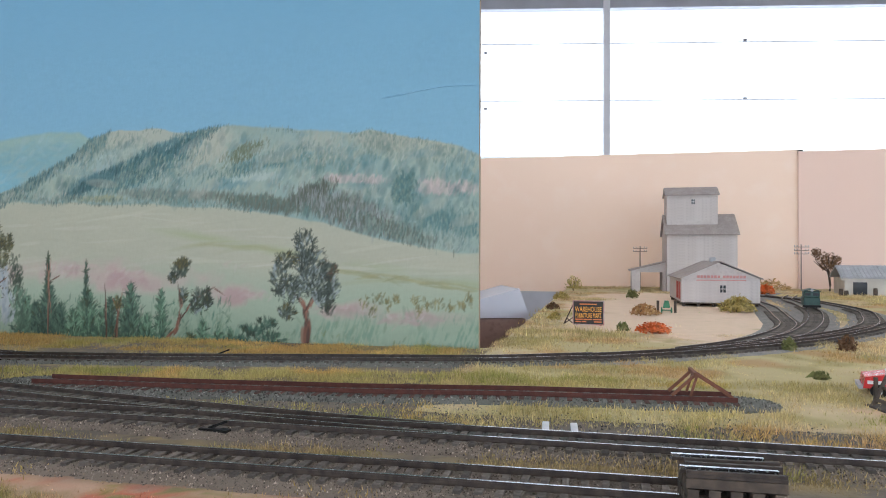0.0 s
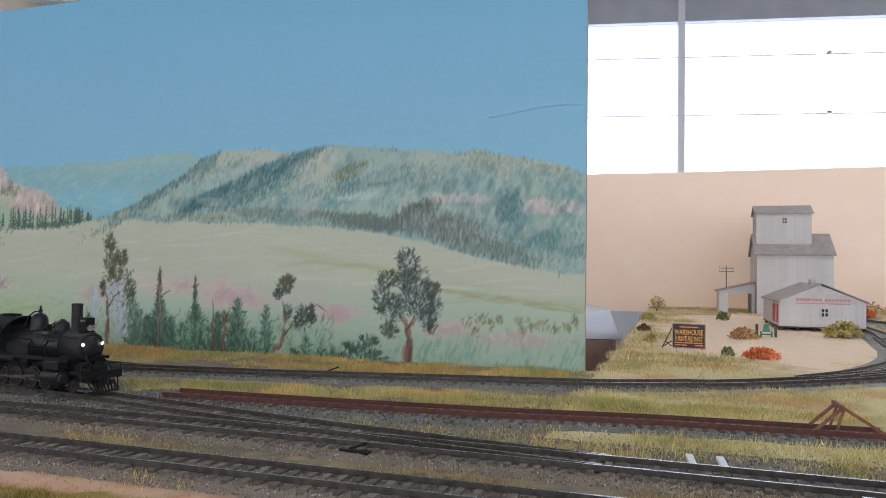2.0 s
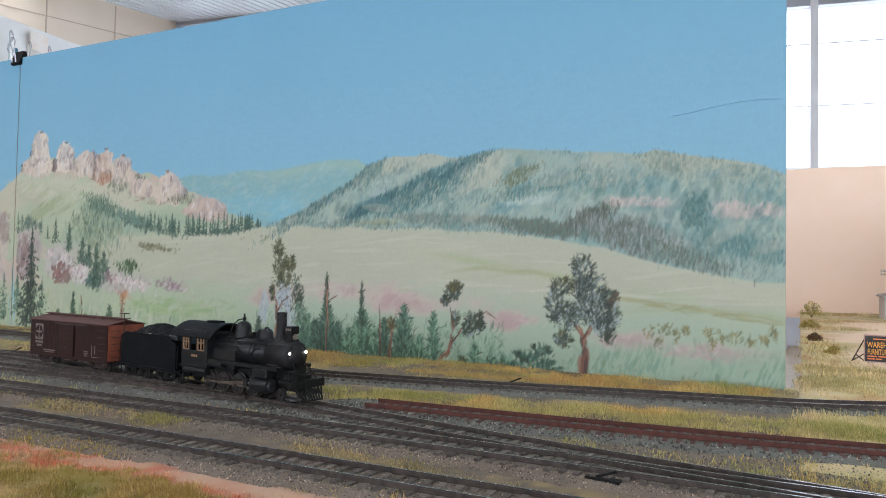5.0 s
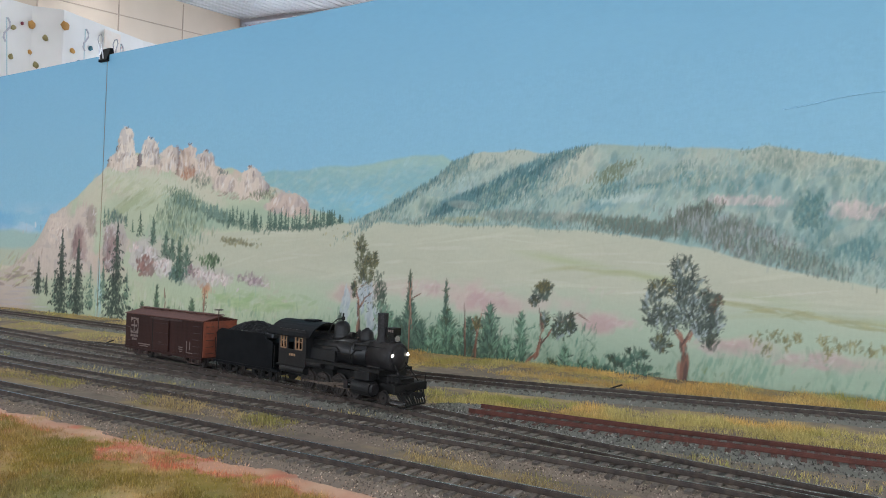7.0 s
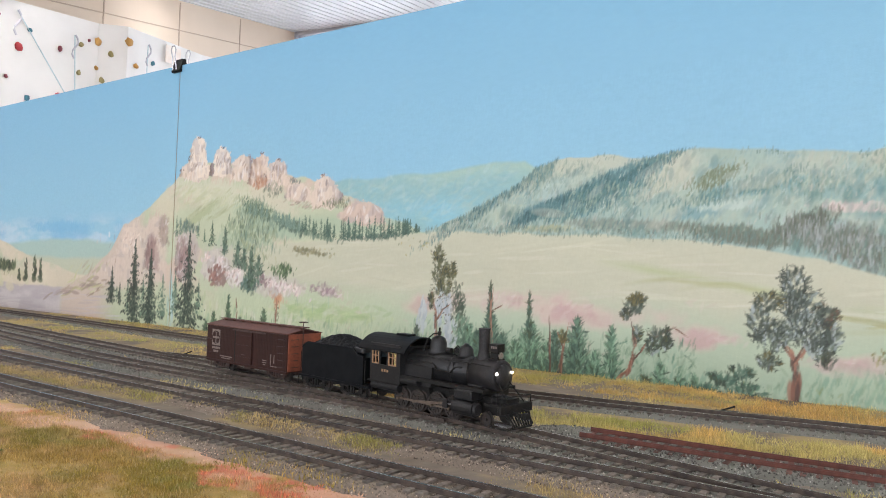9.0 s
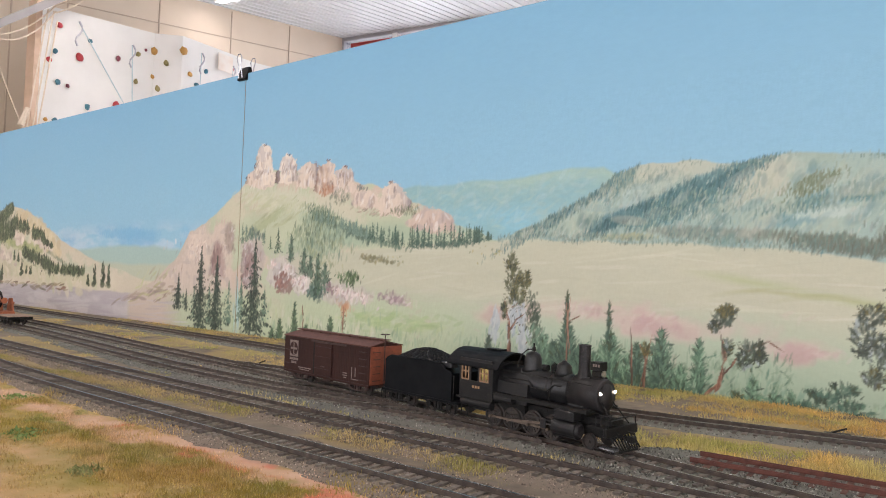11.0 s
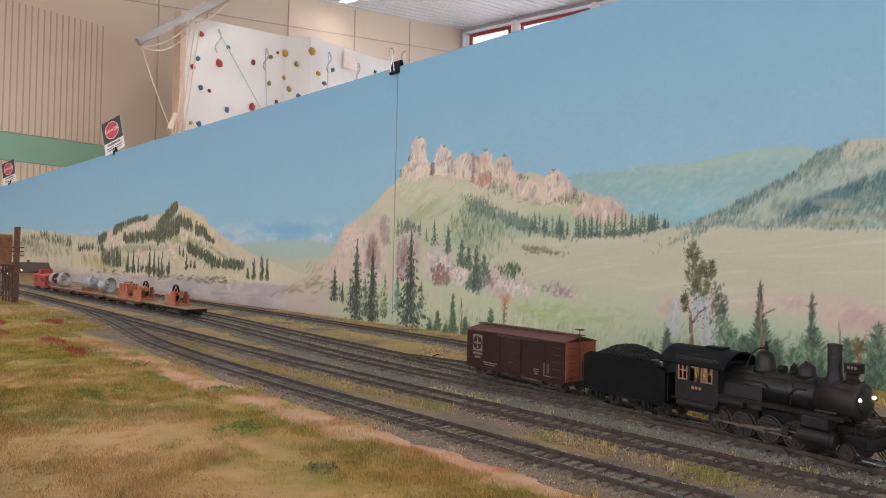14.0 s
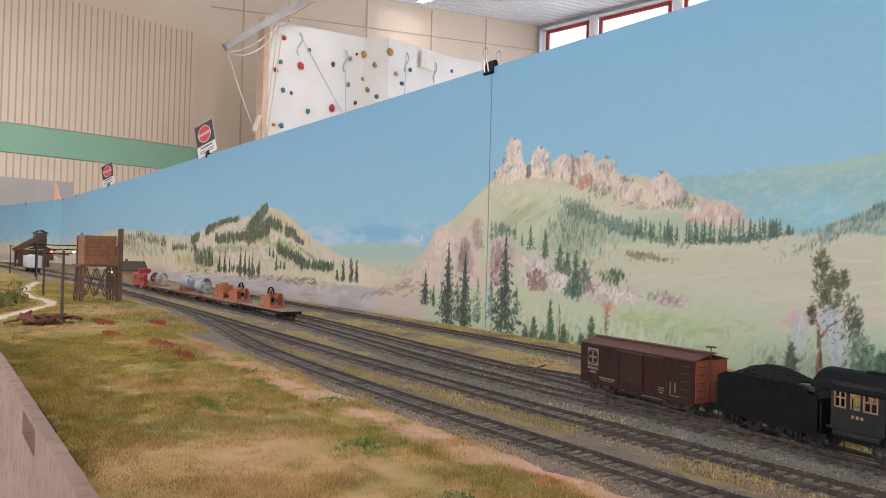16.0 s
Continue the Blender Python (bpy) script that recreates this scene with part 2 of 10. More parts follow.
hall_part("floor", box(HX0, HX1, HY0, 0, HALL_FLOOR - 0.1, HALL_FLOOR), M["floor"], "brown sports hall floor", "floor")
bm = box(-0.3, HX1 + 0.3, 0.0, 0.3, HALL_FLOOR, 0.9)
box(-0.3, HX1 + 0.3, 0.0, 0.3, EAVE - 0.05, EAVE + 0.5, bm)
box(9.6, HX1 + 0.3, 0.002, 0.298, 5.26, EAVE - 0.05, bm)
box(-0.3, 0.06, 0.0, 0.3, 0.9, EAVE - 0.05, bm)
box(HX1, HX1 + 0.3, 0.0, 0.3, 0.9, EAVE - 0.05, bm)
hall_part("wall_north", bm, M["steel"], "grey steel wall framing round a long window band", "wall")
hall_part("wall_west", box(-0.3, 0.0, HY0, 0.0, HALL_FLOOR, EAVE + 0.5), M["beige"], "beige metal-clad end wall of the hall", "wall")
hall_part("wall_east", box(HX1, HX1 + 0.3, HY0, 0.0, HALL_FLOOR, EAVE + 0.5), M["beige"], "beige end wall of the hall", "wall")
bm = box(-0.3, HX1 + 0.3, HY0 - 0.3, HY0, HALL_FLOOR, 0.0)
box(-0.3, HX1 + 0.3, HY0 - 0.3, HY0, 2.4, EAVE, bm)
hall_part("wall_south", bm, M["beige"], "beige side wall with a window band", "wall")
# roof sheet with ribs running down the slope
bm = bmesh.new()
za = lambda v: EAVE + 0.04 + ROOF_SLOPE * v
prism([(0.3, za(0.3)), (HY0 - 0.3, za(HY0 - 0.3)), (HY0 - 0.3, za(HY0 - 0.3) + 0.2), (0.3, za(0.3) + 0.2)], -0.3, HX1 + 0.3, "X", bm)
for k in range(150):
    u = 0.1 + 0.2 * k
    if u < HX1:
        prism([(-0.02, za(-0.02) + 0.002), (HY0, za(HY0) + 0.002), (HY0, za(HY0) - 0.02), (-0.02, za(-0.02) - 0.02)], u, u + 0.045, "X", bm)
hall_part("ceiling", bm, M["ceiling"], "white ribbed sheet-metal ceiling sloping down from the windows", "ceiling")
# window frames: posts, rails, red opening sashes
glass = bpy.data.materials.new("clear_glass")
glass.use_nodes = True
_p = glass.node_tree.nodes["Principled BSDF"]
_p.inputs["Transmission Weight"].default_value, _p.inputs["Roughness"].default_value, _p.inputs["IOR"].default_value = 1.0, 0.0, 1.05
win = thing("window_1", "long band of bright windows with red sashes in posts whitened for flare", "window", HALL, kind="structure")
for u in (1.68, 3.80, 6.0, 8.3, 14.13, 20.1, 26.1):
    part("post", box(u - 0.115, u + 0.015, -0.06, 0.14, 0.9, EAVE - 0.05), M["flare_white_steel"], win)
for z, u0 in ((4.53, 8.4), (3.36, 8.4), (2.2, 8.4)):
    part("rail", box(u0, HX1, 0.02, 0.045, z, z + 0.018), M["flare_white_steel"], win)
for a, b in ((0.25, 1.5), (1.78, 3.6), (3.9, 5.85), (6.1, 8.1)):
    bm = box(a, b, 0.03, 0.09, 5.88, 5.96)
    box(a, a + 0.07, 0.03, 0.09, 4.7, 5.88, bm)
    box(b - 0.07, b, 0.03, 0.09, 4.7, 5.88, bm)
    part("sash", bm, M["red_frame"], win, "dark red opening sash")
    for k in range(4):
        part("louvre", box(a + 0.07, b - 0.07, 0.05, 0.07, 5.42 - 0.22 * k, 5.435 - 0.22 * k), M["ceiling"], win)
for k, (a, b) in enumerate(((0.06, 8.3), (8.31, 14.1), (14.15, 20.1), (20.15, HX1))):
    pane = part("pane", box(a, b, 0.12, 0.126, 0.9, EAVE - 0.05), glass, win)
    pane.visible_shadow = False
for u, z in ((16.85, 4.56), (16.85, 3.38), (11.62, 4.35), (11.62, 3.2)):
    part("catch", box(u - 0.04, u + 0.04, -0.03, 0.02, z - 0.02, z + 0.03), M["steel"], win, "small grey window catch")
# bright overcast sky outside
bm = box(-20, 60, 14, 14.05, -10, 40)
hall_part("backdrop_sky", bm, glow("overcast_sky", (0.96, 0.98, 1.0), 1.55), "white overcast sky outside the windows", "sky")

# lamps
lamp_glow = glow("tube_glow", (1.0, 0.97, 0.92), 6)
first = None
for u, v in TUBES:
    m = HALL @ Matrix.Translation((u + 0.6, v, EAVE + 0.04 + ROOF_SLOPE * v)) @ Matrix.Rotation(math.atan(ROOF_SLOPE), 4, "X")
    if first is None:
        first = thing("ceiling_light", "long white tube light fixed under the sheet ceiling", "ceiling light", m, group="tube lights")
        part("housing", box(-0.62, 0.62, -0.11, 0.11, -0.06, -0.015), M["white_wall"], first)
        part("diffuser", box(-0.6, 0.6, -0.09, 0.09, -0.068, -0.061), lamp_glow, first, "glowing diffuser")
    else:
        copy_thing(first, m)

# cladding on the end wall
def rib_panel(v0, v1, z0, z1):
    p = thing("wall_panel", "beige ribbed cladding panel on the hall's end wall", "wall panel", HALL, group="ribbed wall panels", kind="structure")
    part("sheet", box(0.002, 0.05, v0, v1, z0, z1), M["beige"], p)
    n = int((v1 - v0) / 0.085)
    me = mesh_of(box(0.049, 0.056, -0.009, 0.009, z0 + 0.01, z1 - 0.01), "rib", M["rib"])
    for k in range(n):
        ob = new("rib", me)
        ob.parent = p
        ob.matrix_basis = Matrix.Translation((0, v0 + 0.05 + 0.085 * k, 0))


M["rib"] = mat("cladding_joint", (0.46, 0.36, 0.28), (0.5, 0.4, 0.31), scale=2, rough=0.7)
M["rope"] = mat("rope", (0.66, 0.55, 0.44), (0.74, 0.64, 0.52), scale=90, rough=0.9)
rib_panel(-16.0, -9.15, 1.83, 3.68)
rib_panel(-16.0, -9.6, -1.0, 1.42)
hall_part("trim", box(0.002, 0.06, -16.0, -9.0, 1.43, 1.82), M["green_band"], "flat green band across the end wall", "trim")
for v in (-8.3, -7.4, -5.6, -3.8, -2.0):
    hall_part("trim", box(0.002, 0.012, v - 0.012, v + 0.012, -1.0, EAVE + ROOF_SLOPE * v), M["rib"], "thin joint in the beige wall cladding", "trim")
hall_part("trim", prism([(-8.9, 4.18), (-0.1, 5.47), (-0.1, 5.49), (-8.9, 4.20)], 0.002, 0.012, "X"), M["rib"], "thin joint in the beige wall cladding", "trim")

# climbing wall
climb = thing("climbing_wall", "white climbing wall with coloured holds and hanging ropes", "climbing wall", HALL)
bm = prism([(1.5, -8.71), (1.5, -6.87), (1.75, -6.53), (1.3, -4.46), (1.3, -3.6), (1.0, -3.6), (1.3, -8.71)], HALL_FLOOR, 3.72, "Z")
for v in bm.verts:
    if v.co.z > 3:
        v.co.z = 3.70 + 0.095 * (v.co.y + 8.71)
part("panel", bm, M["white_wall"], climb)
part("side_board", box(1.32, 1.5, -8.80, -8.715, HALL_FLOOR, 3.74), mat("plywood_edge", (0.62, 0.45, 0.33), (0.68, 0.5, 0.38), scale=6), climb, "bare plywood side")
HOLDC = [mat("hold_" + n, c, tuple(v * 0.8 for v in c), scale=20, rough=0.6) for n, c in (("red", (0.45, 0.04, 0.05)), ("teal", (0.05, 0.18, 0.24)), ("ochre", (0.52, 0.28, 0.07)), ("maroon", (0.2, 0.04, 0.06)), ("olive", (0.3, 0.25, 0.1)))]
rng = random.Random(4)


def hold_mesh(material, seed):
    r = random.Random(seed)
    bm = bmesh.new()
    bmesh.ops.create_icosphere(bm, subdivisions=2, radius=1)
    for v in bm.verts:
        v.co *= 1 + r.uniform(-0.18, 0.18)
        v.co.x *= 0.6
    return mesh_of(bm, "hold", material, True)


HOLDS = [hold_mesh(c, k) for k, c in enumerate(HOLDC)]
def put_hold(v, z, k, size):
    f = 1.5 if v < -6.87 else (1.5 + 0.25 * (v + 6.87) / 0.34 if v < -6.53 else (1.75 - 0.45 * (v + 6.53) / 2.07 if v < -4.46 else 1.3))
    ob = new("hold", HOLDS[k])
    ob.parent = climb
    ob.matrix_basis = Matrix.Translation((f + 0.02, v, z)) @ Matrix.Rotation(rng.uniform(0, 6), 4, "X") @ Matrix.Diagonal((size, size * rng.uniform(0.8, 1.3), size, 1)) @ Matrix.Scale(0.62, 4)


for v, z, k, sz in ((-8.48, 3.48, 0, 0.075), (-8.52, 3.1, 1, 0.07), (-8.6, 2.96, 0, 0.065), (-8.15, 3.12, 0, 0.085), (-8.0, 3.4, 1, 0.06), (-8.46, 2.68, 1, 0.07), (-8.31, 2.66, 3, 0.05), (-7.99, 2.43, 1, 0.065), (-7.52, 2.56, 0, 0.085), (-8.61, 2.12, 2, 0.05), (-8.47, 2.13, 1, 0.07), (-7.52, 3.28, 3, 0.06), (-7.18, 3.44, 4, 0.07), (-7.04, 3.55, 3, 0.04),
                    (-6.89, 3.58, 2, 0.10), (-7.2, 3.01, 4, 0.07), (-6.9, 3.16, 2, 0.05), (-7.04, 2.73, 3, 0.06), (-6.69, 2.88, 1, 0.07), (-6.82, 2.98, 4, 0.07), (-6.73, 3.42, 4, 0.08), (-6.52, 3.66, 2, 0.11), (-6.33, 3.33, 2, 0.07), (-6.15, 3.2, 1, 0.08), (-5.91, 3.50, 1, 0.065), (-5.18, 3.75, 0, 0.075), (-4.52, 3.82, 1, 0.06)):
    put_hold(v, z, k, sz)
for k in range(24):
    put_hold(rng.uniform(-8.6, -4.6), rng.uniform(-0.9, 1.9), rng.randrange(5), rng.uniform(0.04, 0.08))
def sag(p, q, drop, n=12):
    p, q = Vector(p), Vector(q)
    return [p.lerp(q, i / n) - Vector((0, 0, drop * 4 * (i / n) * (1 - i / n))) for i in range(n + 1)]
part("steel_arm", bar((1.6, -9.5, 3.08), (1.9, -7.4, 4.75), 0.09, 0.10), M["arm_steel"], climb, "grey steel arm over the wall")
for p, q, d in (((1.62, -9.45, 3.03), (1.62, -8.6, 3.7), 0.12), ((1.62, -9.45, 3.03), (1.62, -8.6, 3.62), 0.2), ((1.62, -8.6, 3.7), (1.8, -8.0, 4.25), 0.05), ((1.62, -8.6, 3.6), (1.8, -8.0, 4.25), 0.08), ((1.62, -9.45, 3.0), (1.62, -8.95, 1.9), 0.05),
                ((1.6, -8.62, 3.62), (1.6, -8.92, 1.2), 0.0), ((1.6, -8.7, 3.62), (1.6, -9.0, 1.2), 0.0), ((1.6, -8.56, 3.5), (1.6, -8.86, 1.2), 0.0), ((1.8, -8.0, 4.25), (1.8, -7.8, 4.75), 0.0), ((1.8, -8.0, 4.25), (1.8, -7.9, 4.8), 0.0)):
    part("rope", tube(sag(p, q, d), 0.010, 5), M["rope"], climb, "cream climbing rope")
BLUE_ROPE = mat("thin_blue_rope", (0.42, 0.55, 0.58), (0.5, 0.62, 0.66), scale=60, rough=0.9)
for p, q in (((1.53, -8.2, 3.62), (1.53, -7.15, 2.3)), ((1.53, -7.3, 3.55), (1.53, -7.2, 1.6)), ((1.72, -6.1, 3.75), (1.7, -6.1, 2.0)), ((1.53, -5.2, 3.8), (1.53, -5.2, 2.4))):
    part("rope", tube(sag(p, q, 0), 0.008, 5), BLUE_ROPE, climb, "thin blue rope")
    c = Vector(p)
    bm = tube([c + Vector((0.02, 0.05 * math.sin(i), -0.06 * i)) for i in range(7)], 0.014, 5)
    part("carabiner", bm, M["steel"], climb, "dark hanging carabiner")
part("knot", rod((1.62, -9.0, 1.95), (1.62, -8.92, 2.2), 0.045, 0.03, 8), M["rope"], climb, "bundle of knotted rope")
part("notice", box(1.60, 1.61, -5.62, -5.28, 3.62, 3.92), mat("notice_card", (0.8, 0.66, 0.56), (0.86, 0.8, 0.74), scale=4), climb, "small printed notice")

hall_part("trim", box(0.06, 0.10, -16.0, -10.95, -1.0, 1.09), mat("grey_mat", (0.36, 0.34, 0.33), (0.4, 0.38, 0.37), scale=2, rough=0.8), "grey padded panel low on the end wall", "trim")

# ---- the layout: ground, boards behind it ----
FRONT, BACK = 0.07, 1.17
EDGE = -0.182                         # end of the painted boards
bm = box(-14, EDGE + 0.02, FRONT, BACK + 0.02, -0.03, 0.0)
box(EDGE + 0.02, 2.2, FRONT, 3.9, -0.03, 0.0, bm)
solid("ground", bm, M["ground"], "model landscape ground of dry grass and pink dirt", "ground", kind="structure")
bm = box(-14, -1.425, FRONT - 0.012, FRONT, -0.16, 0.020)
box(-1.317, 2.2, FRONT - 0.012, FRONT, -0.16, 0.020, bm)
box(-1.425, -1.317, FRONT - 0.012, FRONT, 0.014, 0.020, bm)
box(-1.425, -1.317, FRONT - 0.012, FRONT, -0.16, -0.012, bm)
solid("fascia", bm, M["fascia"], "pinkish brown board with a hand slot along the layout's front", "board", kind="structure")
# added black sheet, so that the slot looks shaded inside
solid("fascia", box(-1.44, -1.30, FRONT + 0.001, FRONT + 0.004, -0.03, 0.016), M["black"], "black sheet standing in for the shade inside the hand slot", "board", kind="structure")

bm = box(-1.6, 0.96, 3.86, 3.872, -0.03, 0.69)
solid("backdrop_board", bm, M["peach"], "plain peach-coloured scenery board standing behind the town", "backdrop board", group="peach boards")
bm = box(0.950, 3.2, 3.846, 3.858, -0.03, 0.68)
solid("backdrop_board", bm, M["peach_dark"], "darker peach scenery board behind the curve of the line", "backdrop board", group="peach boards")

# ---- the painted boards: soft ground colours, then brush strokes laid over them ----
RNG = np.random.default_rng(7)


def lin(*c):
    return np.array([((v / 255 + 0.055) / 1.055) ** 2.4 if v > 10 else v / 255 / 12.92 for v in c])


def value_noise(x, z, s, seed=0):
    """Smooth random field over the board, 0 to 1."""
    r = np.random.default_rng(seed)
    t = r.random((256, 256))
    u, v = np.asarray(x) * s + 300.0, np.asarray(z) * s + 300.0
    i, j = np.floor(u).astype(int), np.floor(v).astype(int)
    a, b = u - i, v - j
    a, b = a * a * (3 - 2 * a), b * b * (3 - 2 * b)
    g = lambda p, q: t[(i + p) % 256, (j + q) % 256]
    return (g(0, 0) * (1 - a) + g(1, 0) * a) * (1 - b) + (g(0, 1) * (1 - a) + g(1, 1) * a) * b


def fractal(x, z, s, seed=0):
    return (value_noise(x, z, s, seed) * 4 + value_noise(x, z, s * 2.1, seed + 1) * 2 + value_noise(x, z, s * 4.3, seed + 2)) / 7


def profile(stations, rough=0.0, s=30, seed=3):
    q = np.array(sorted(stations))
    return lambda x: np.interp(x, q[:, 0], q[:, 1]) + rough * (fractal(x, np.zeros_like(x), s, seed) - 0.5) * 2


RIDGE = profile([(-1.36, 0.20), (-1.10, 0.262), (-0.98, 0.312), (-0.90, 0.360), (-0.84, 0.377), (-0.70, 0.370), (-0.60, 0.378), (-0.48, 0.362), (-0.36, 0.357), (-0.27, 0.343), (-0.15, 0.308)], 0.006, 22)
MEADOW = profile([(-1.8, 0.20), (-1.45, 0.232), (-1.10, 0.248), (-0.79, 0.242), (-0.63, 0.232), (-0.49, 0.214), (-0.38, 0.187), (-0.27, 0.163), (-0.15, 0.150)], 0.004, 18)
FARHILL = profile([(-1.6, 0.33), (-1.37, 0.361), (-1.20, 0.364), (-1.03, 0.374), (-0.93, 0.378), (-0.8, 0.30), (-0.7, 0.25)], 0.006, 14)
CRAG = profile([(-2.55, 0.08), (-2.39, 0.137), (-2.28, 0.20), (-2.22, 0.271), (-2.10, 0.32), (-1.99, 0.385), (-1.94, 0.425), (-1.81, 0.425), (-1.65, 0.415), (-1.53, 0.375), (-1.44, 0.365), (-1.39, 0.338), (-1.30, 0.300), (-1.20, 0.262), (-1.05, 0.22)], 0.008, 26)
WESTHILL = profile([(-9.0, 0.22), (-7.2, 0.30), (-6.47, 0.335), (-5.6, 0.305), (-5.04, 0.274), (-4.57, 0.268), (-4.29, 0.318), (-4.0, 0.344), (-3.70, 0.356), (-3.52, 0.393), (-3.45, 0.380), (-3.34, 0.361), (-3.154, 0.294), (-3.05, 0.25), (-2.89, 0.208), (-2.73, 0.172), (-2.44, 0.125), (-2.2, 0.1)], 0.006, 12)
LOWHILL = profile([(-3.4, 0.21), (-2.98, 0.222), (-2.60, 0.248), (-2.27, 0.232), (-1.9, 0.2)], 0.006, 10)


# soft tone patches: x, z, half width, half height, tilt in degrees, colour, strength
RIDGE_WEST = ((-0.81, 0.368, 0.085, 0.015, -3, (188, 192, 174), 0.85), (-0.665, 0.340, 0.050, 0.026, 32, (194, 194, 174), 0.9), (-0.592, 0.370, 0.030, 0.013, 0, (160, 178, 162), 0.9), (-0.765, 0.328, 0.085, 0.018, 20, (98, 146, 150), 0.85), (-0.81, 0.298, 0.10, 0.022, 14, (118, 160, 160), 0.8),
              (-0.91, 0.283, 0.06, 0.013, 24, (92, 132, 140), 0.85), (-1.00, 0.304, 0.15, 0.014, 28, (124, 152, 152), 0.9), (-0.776, 0.298, 0.030, 0.012, 10, (184, 196, 182), 0.85), (-0.875, 0.322, 0.028, 0.012, 30, (180, 198, 190), 0.8), (-0.72, 0.257, 0.14, 0.011, -2, (128, 138, 126), 0.85), (-0.88, 0.253, 0.05, 0.007, 0, (164, 168, 134), 0.9))
RIDGE_EAST = ((-0.53, 0.312, 0.08, 0.013, 6, (116, 160, 164), 0.8), (-0.41, 0.301, 0.09, 0.011, -2, (136, 168, 164), 0.7), (-0.62, 0.277, 0.05, 0.012, 10, (120, 158, 160), 0.8), (-0.572, 0.286, 0.05, 0.009, 4, (190, 204, 194), 0.9), (-0.40, 0.279, 0.062, 0.009, -3, (212, 194, 186), 1.0), (-0.245, 0.262, 0.055, 0.013, -3, (212, 194, 186), 1.0), (-0.36, 0.256, 0.07, 0.010, -8, (176, 188, 174), 0.9),
              (-0.308, 0.264, 0.022, 0.024, 0, (112, 152, 150), 0.8), (-0.245, 0.208, 0.06, 0.018, -14, (126, 156, 150), 0.8), (-0.34, 0.338, 0.08, 0.014, -8, (176, 180, 162), 0.8), (-0.48, 0.340, 0.07, 0.013, 8, (180, 188, 172), 0.8), (-0.24, 0.178, 0.07, 0.012, -14, (164, 180, 168), 0.8))
WOOD_BAND = ((-0.47, 0.258, 0.040, 0.014, 22, (104, 108, 90), 0.9), (-0.56, 0.242, 0.10, 0.014, -8, (112, 120, 104), 0.9), (-0.41, 0.226, 0.10, 0.028, -16, (118, 128, 118), 0.95), (-0.33, 0.196, 0.08, 0.016, -20, (122, 134, 126), 0.9), (-0.36, 0.215, 0.05, 0.012, -20, (160, 170, 168), 0.7))
CRAG_TONES = ((-1.80, 0.350, 0.20, 0.030, -8, (206, 206, 180), 0.9), (-2.03, 0.33, 0.05, 0.06, 40, (206, 200, 174), 0.9), (-1.60, 0.325, 0.10, 0.020, -20, (206, 200, 176), 0.85), (-1.62, 0.275, 0.12, 0.026, -18, (164, 182, 156), 0.85), (-1.72, 0.225, 0.12, 0.026, 0, (170, 186, 158), 0.8), (-1.86, 0.300, 0.10, 0.012, 25, (166, 174, 134), 0.7),
              (-2.18, 0.235, 0.07, 0.05, 25, (212, 196, 180), 0.95), (-2.06, 0.245, 0.06, 0.05, 0, (202, 180, 166), 0.9), (-1.93, 0.215, 0.05, 0.04, 0, (196, 180, 174), 0.85), (-1.76, 0.168, 0.09, 0.036, -20, (196, 188, 176), 0.8), (-1.50, 0.128, 0.14, 0.022, -4, (206, 190, 182), 0.85), (-1.30, 0.290, 0.07, 0.020, -25, (212, 190, 168), 0.9), (-1.40, 0.222, 0.16, 0.010, 0, (204, 202, 172), 0.8), (-1.45, 0.05, 0.25, 0.035, 0, (168, 192, 150), 0.7), (-1.57, 0.085, 0.05, 0.018, 0, (198, 172, 140), 0.7))
WEST_TONES = ((-3.60, 0.305, 0.15, 0.050, 10, (112, 122, 98), 0.7), (-4.15, 0.315, 0.22, 0.014, 12, (112, 122, 96), 0.7), (-4.0, 0.20, 0.35, 0.020, 0, (146, 150, 120), 0.6), (-3.12, 0.205, 0.18, 0.012, -20, (122, 136, 110), 0.7), (-3.40, 0.32, 0.06, 0.05, -30, (214, 194, 158), 0.9), (-3.75, 0.17, 0.25, 0.02, 0, (214, 204, 176), 0.8), (-3.0, 0.14, 0.30, 0.02, -8, (196, 192, 156), 0.7),
              (-2.58, 0.272, 0.16, 0.018, 0, (122, 180, 214), 0.75), (-3.0, 0.275, 0.10, 0.02, 0, (186, 206, 218), 0.5), (-2.2, 0.265, 0.08, 0.012, 0, (184, 204, 218), 0.4))


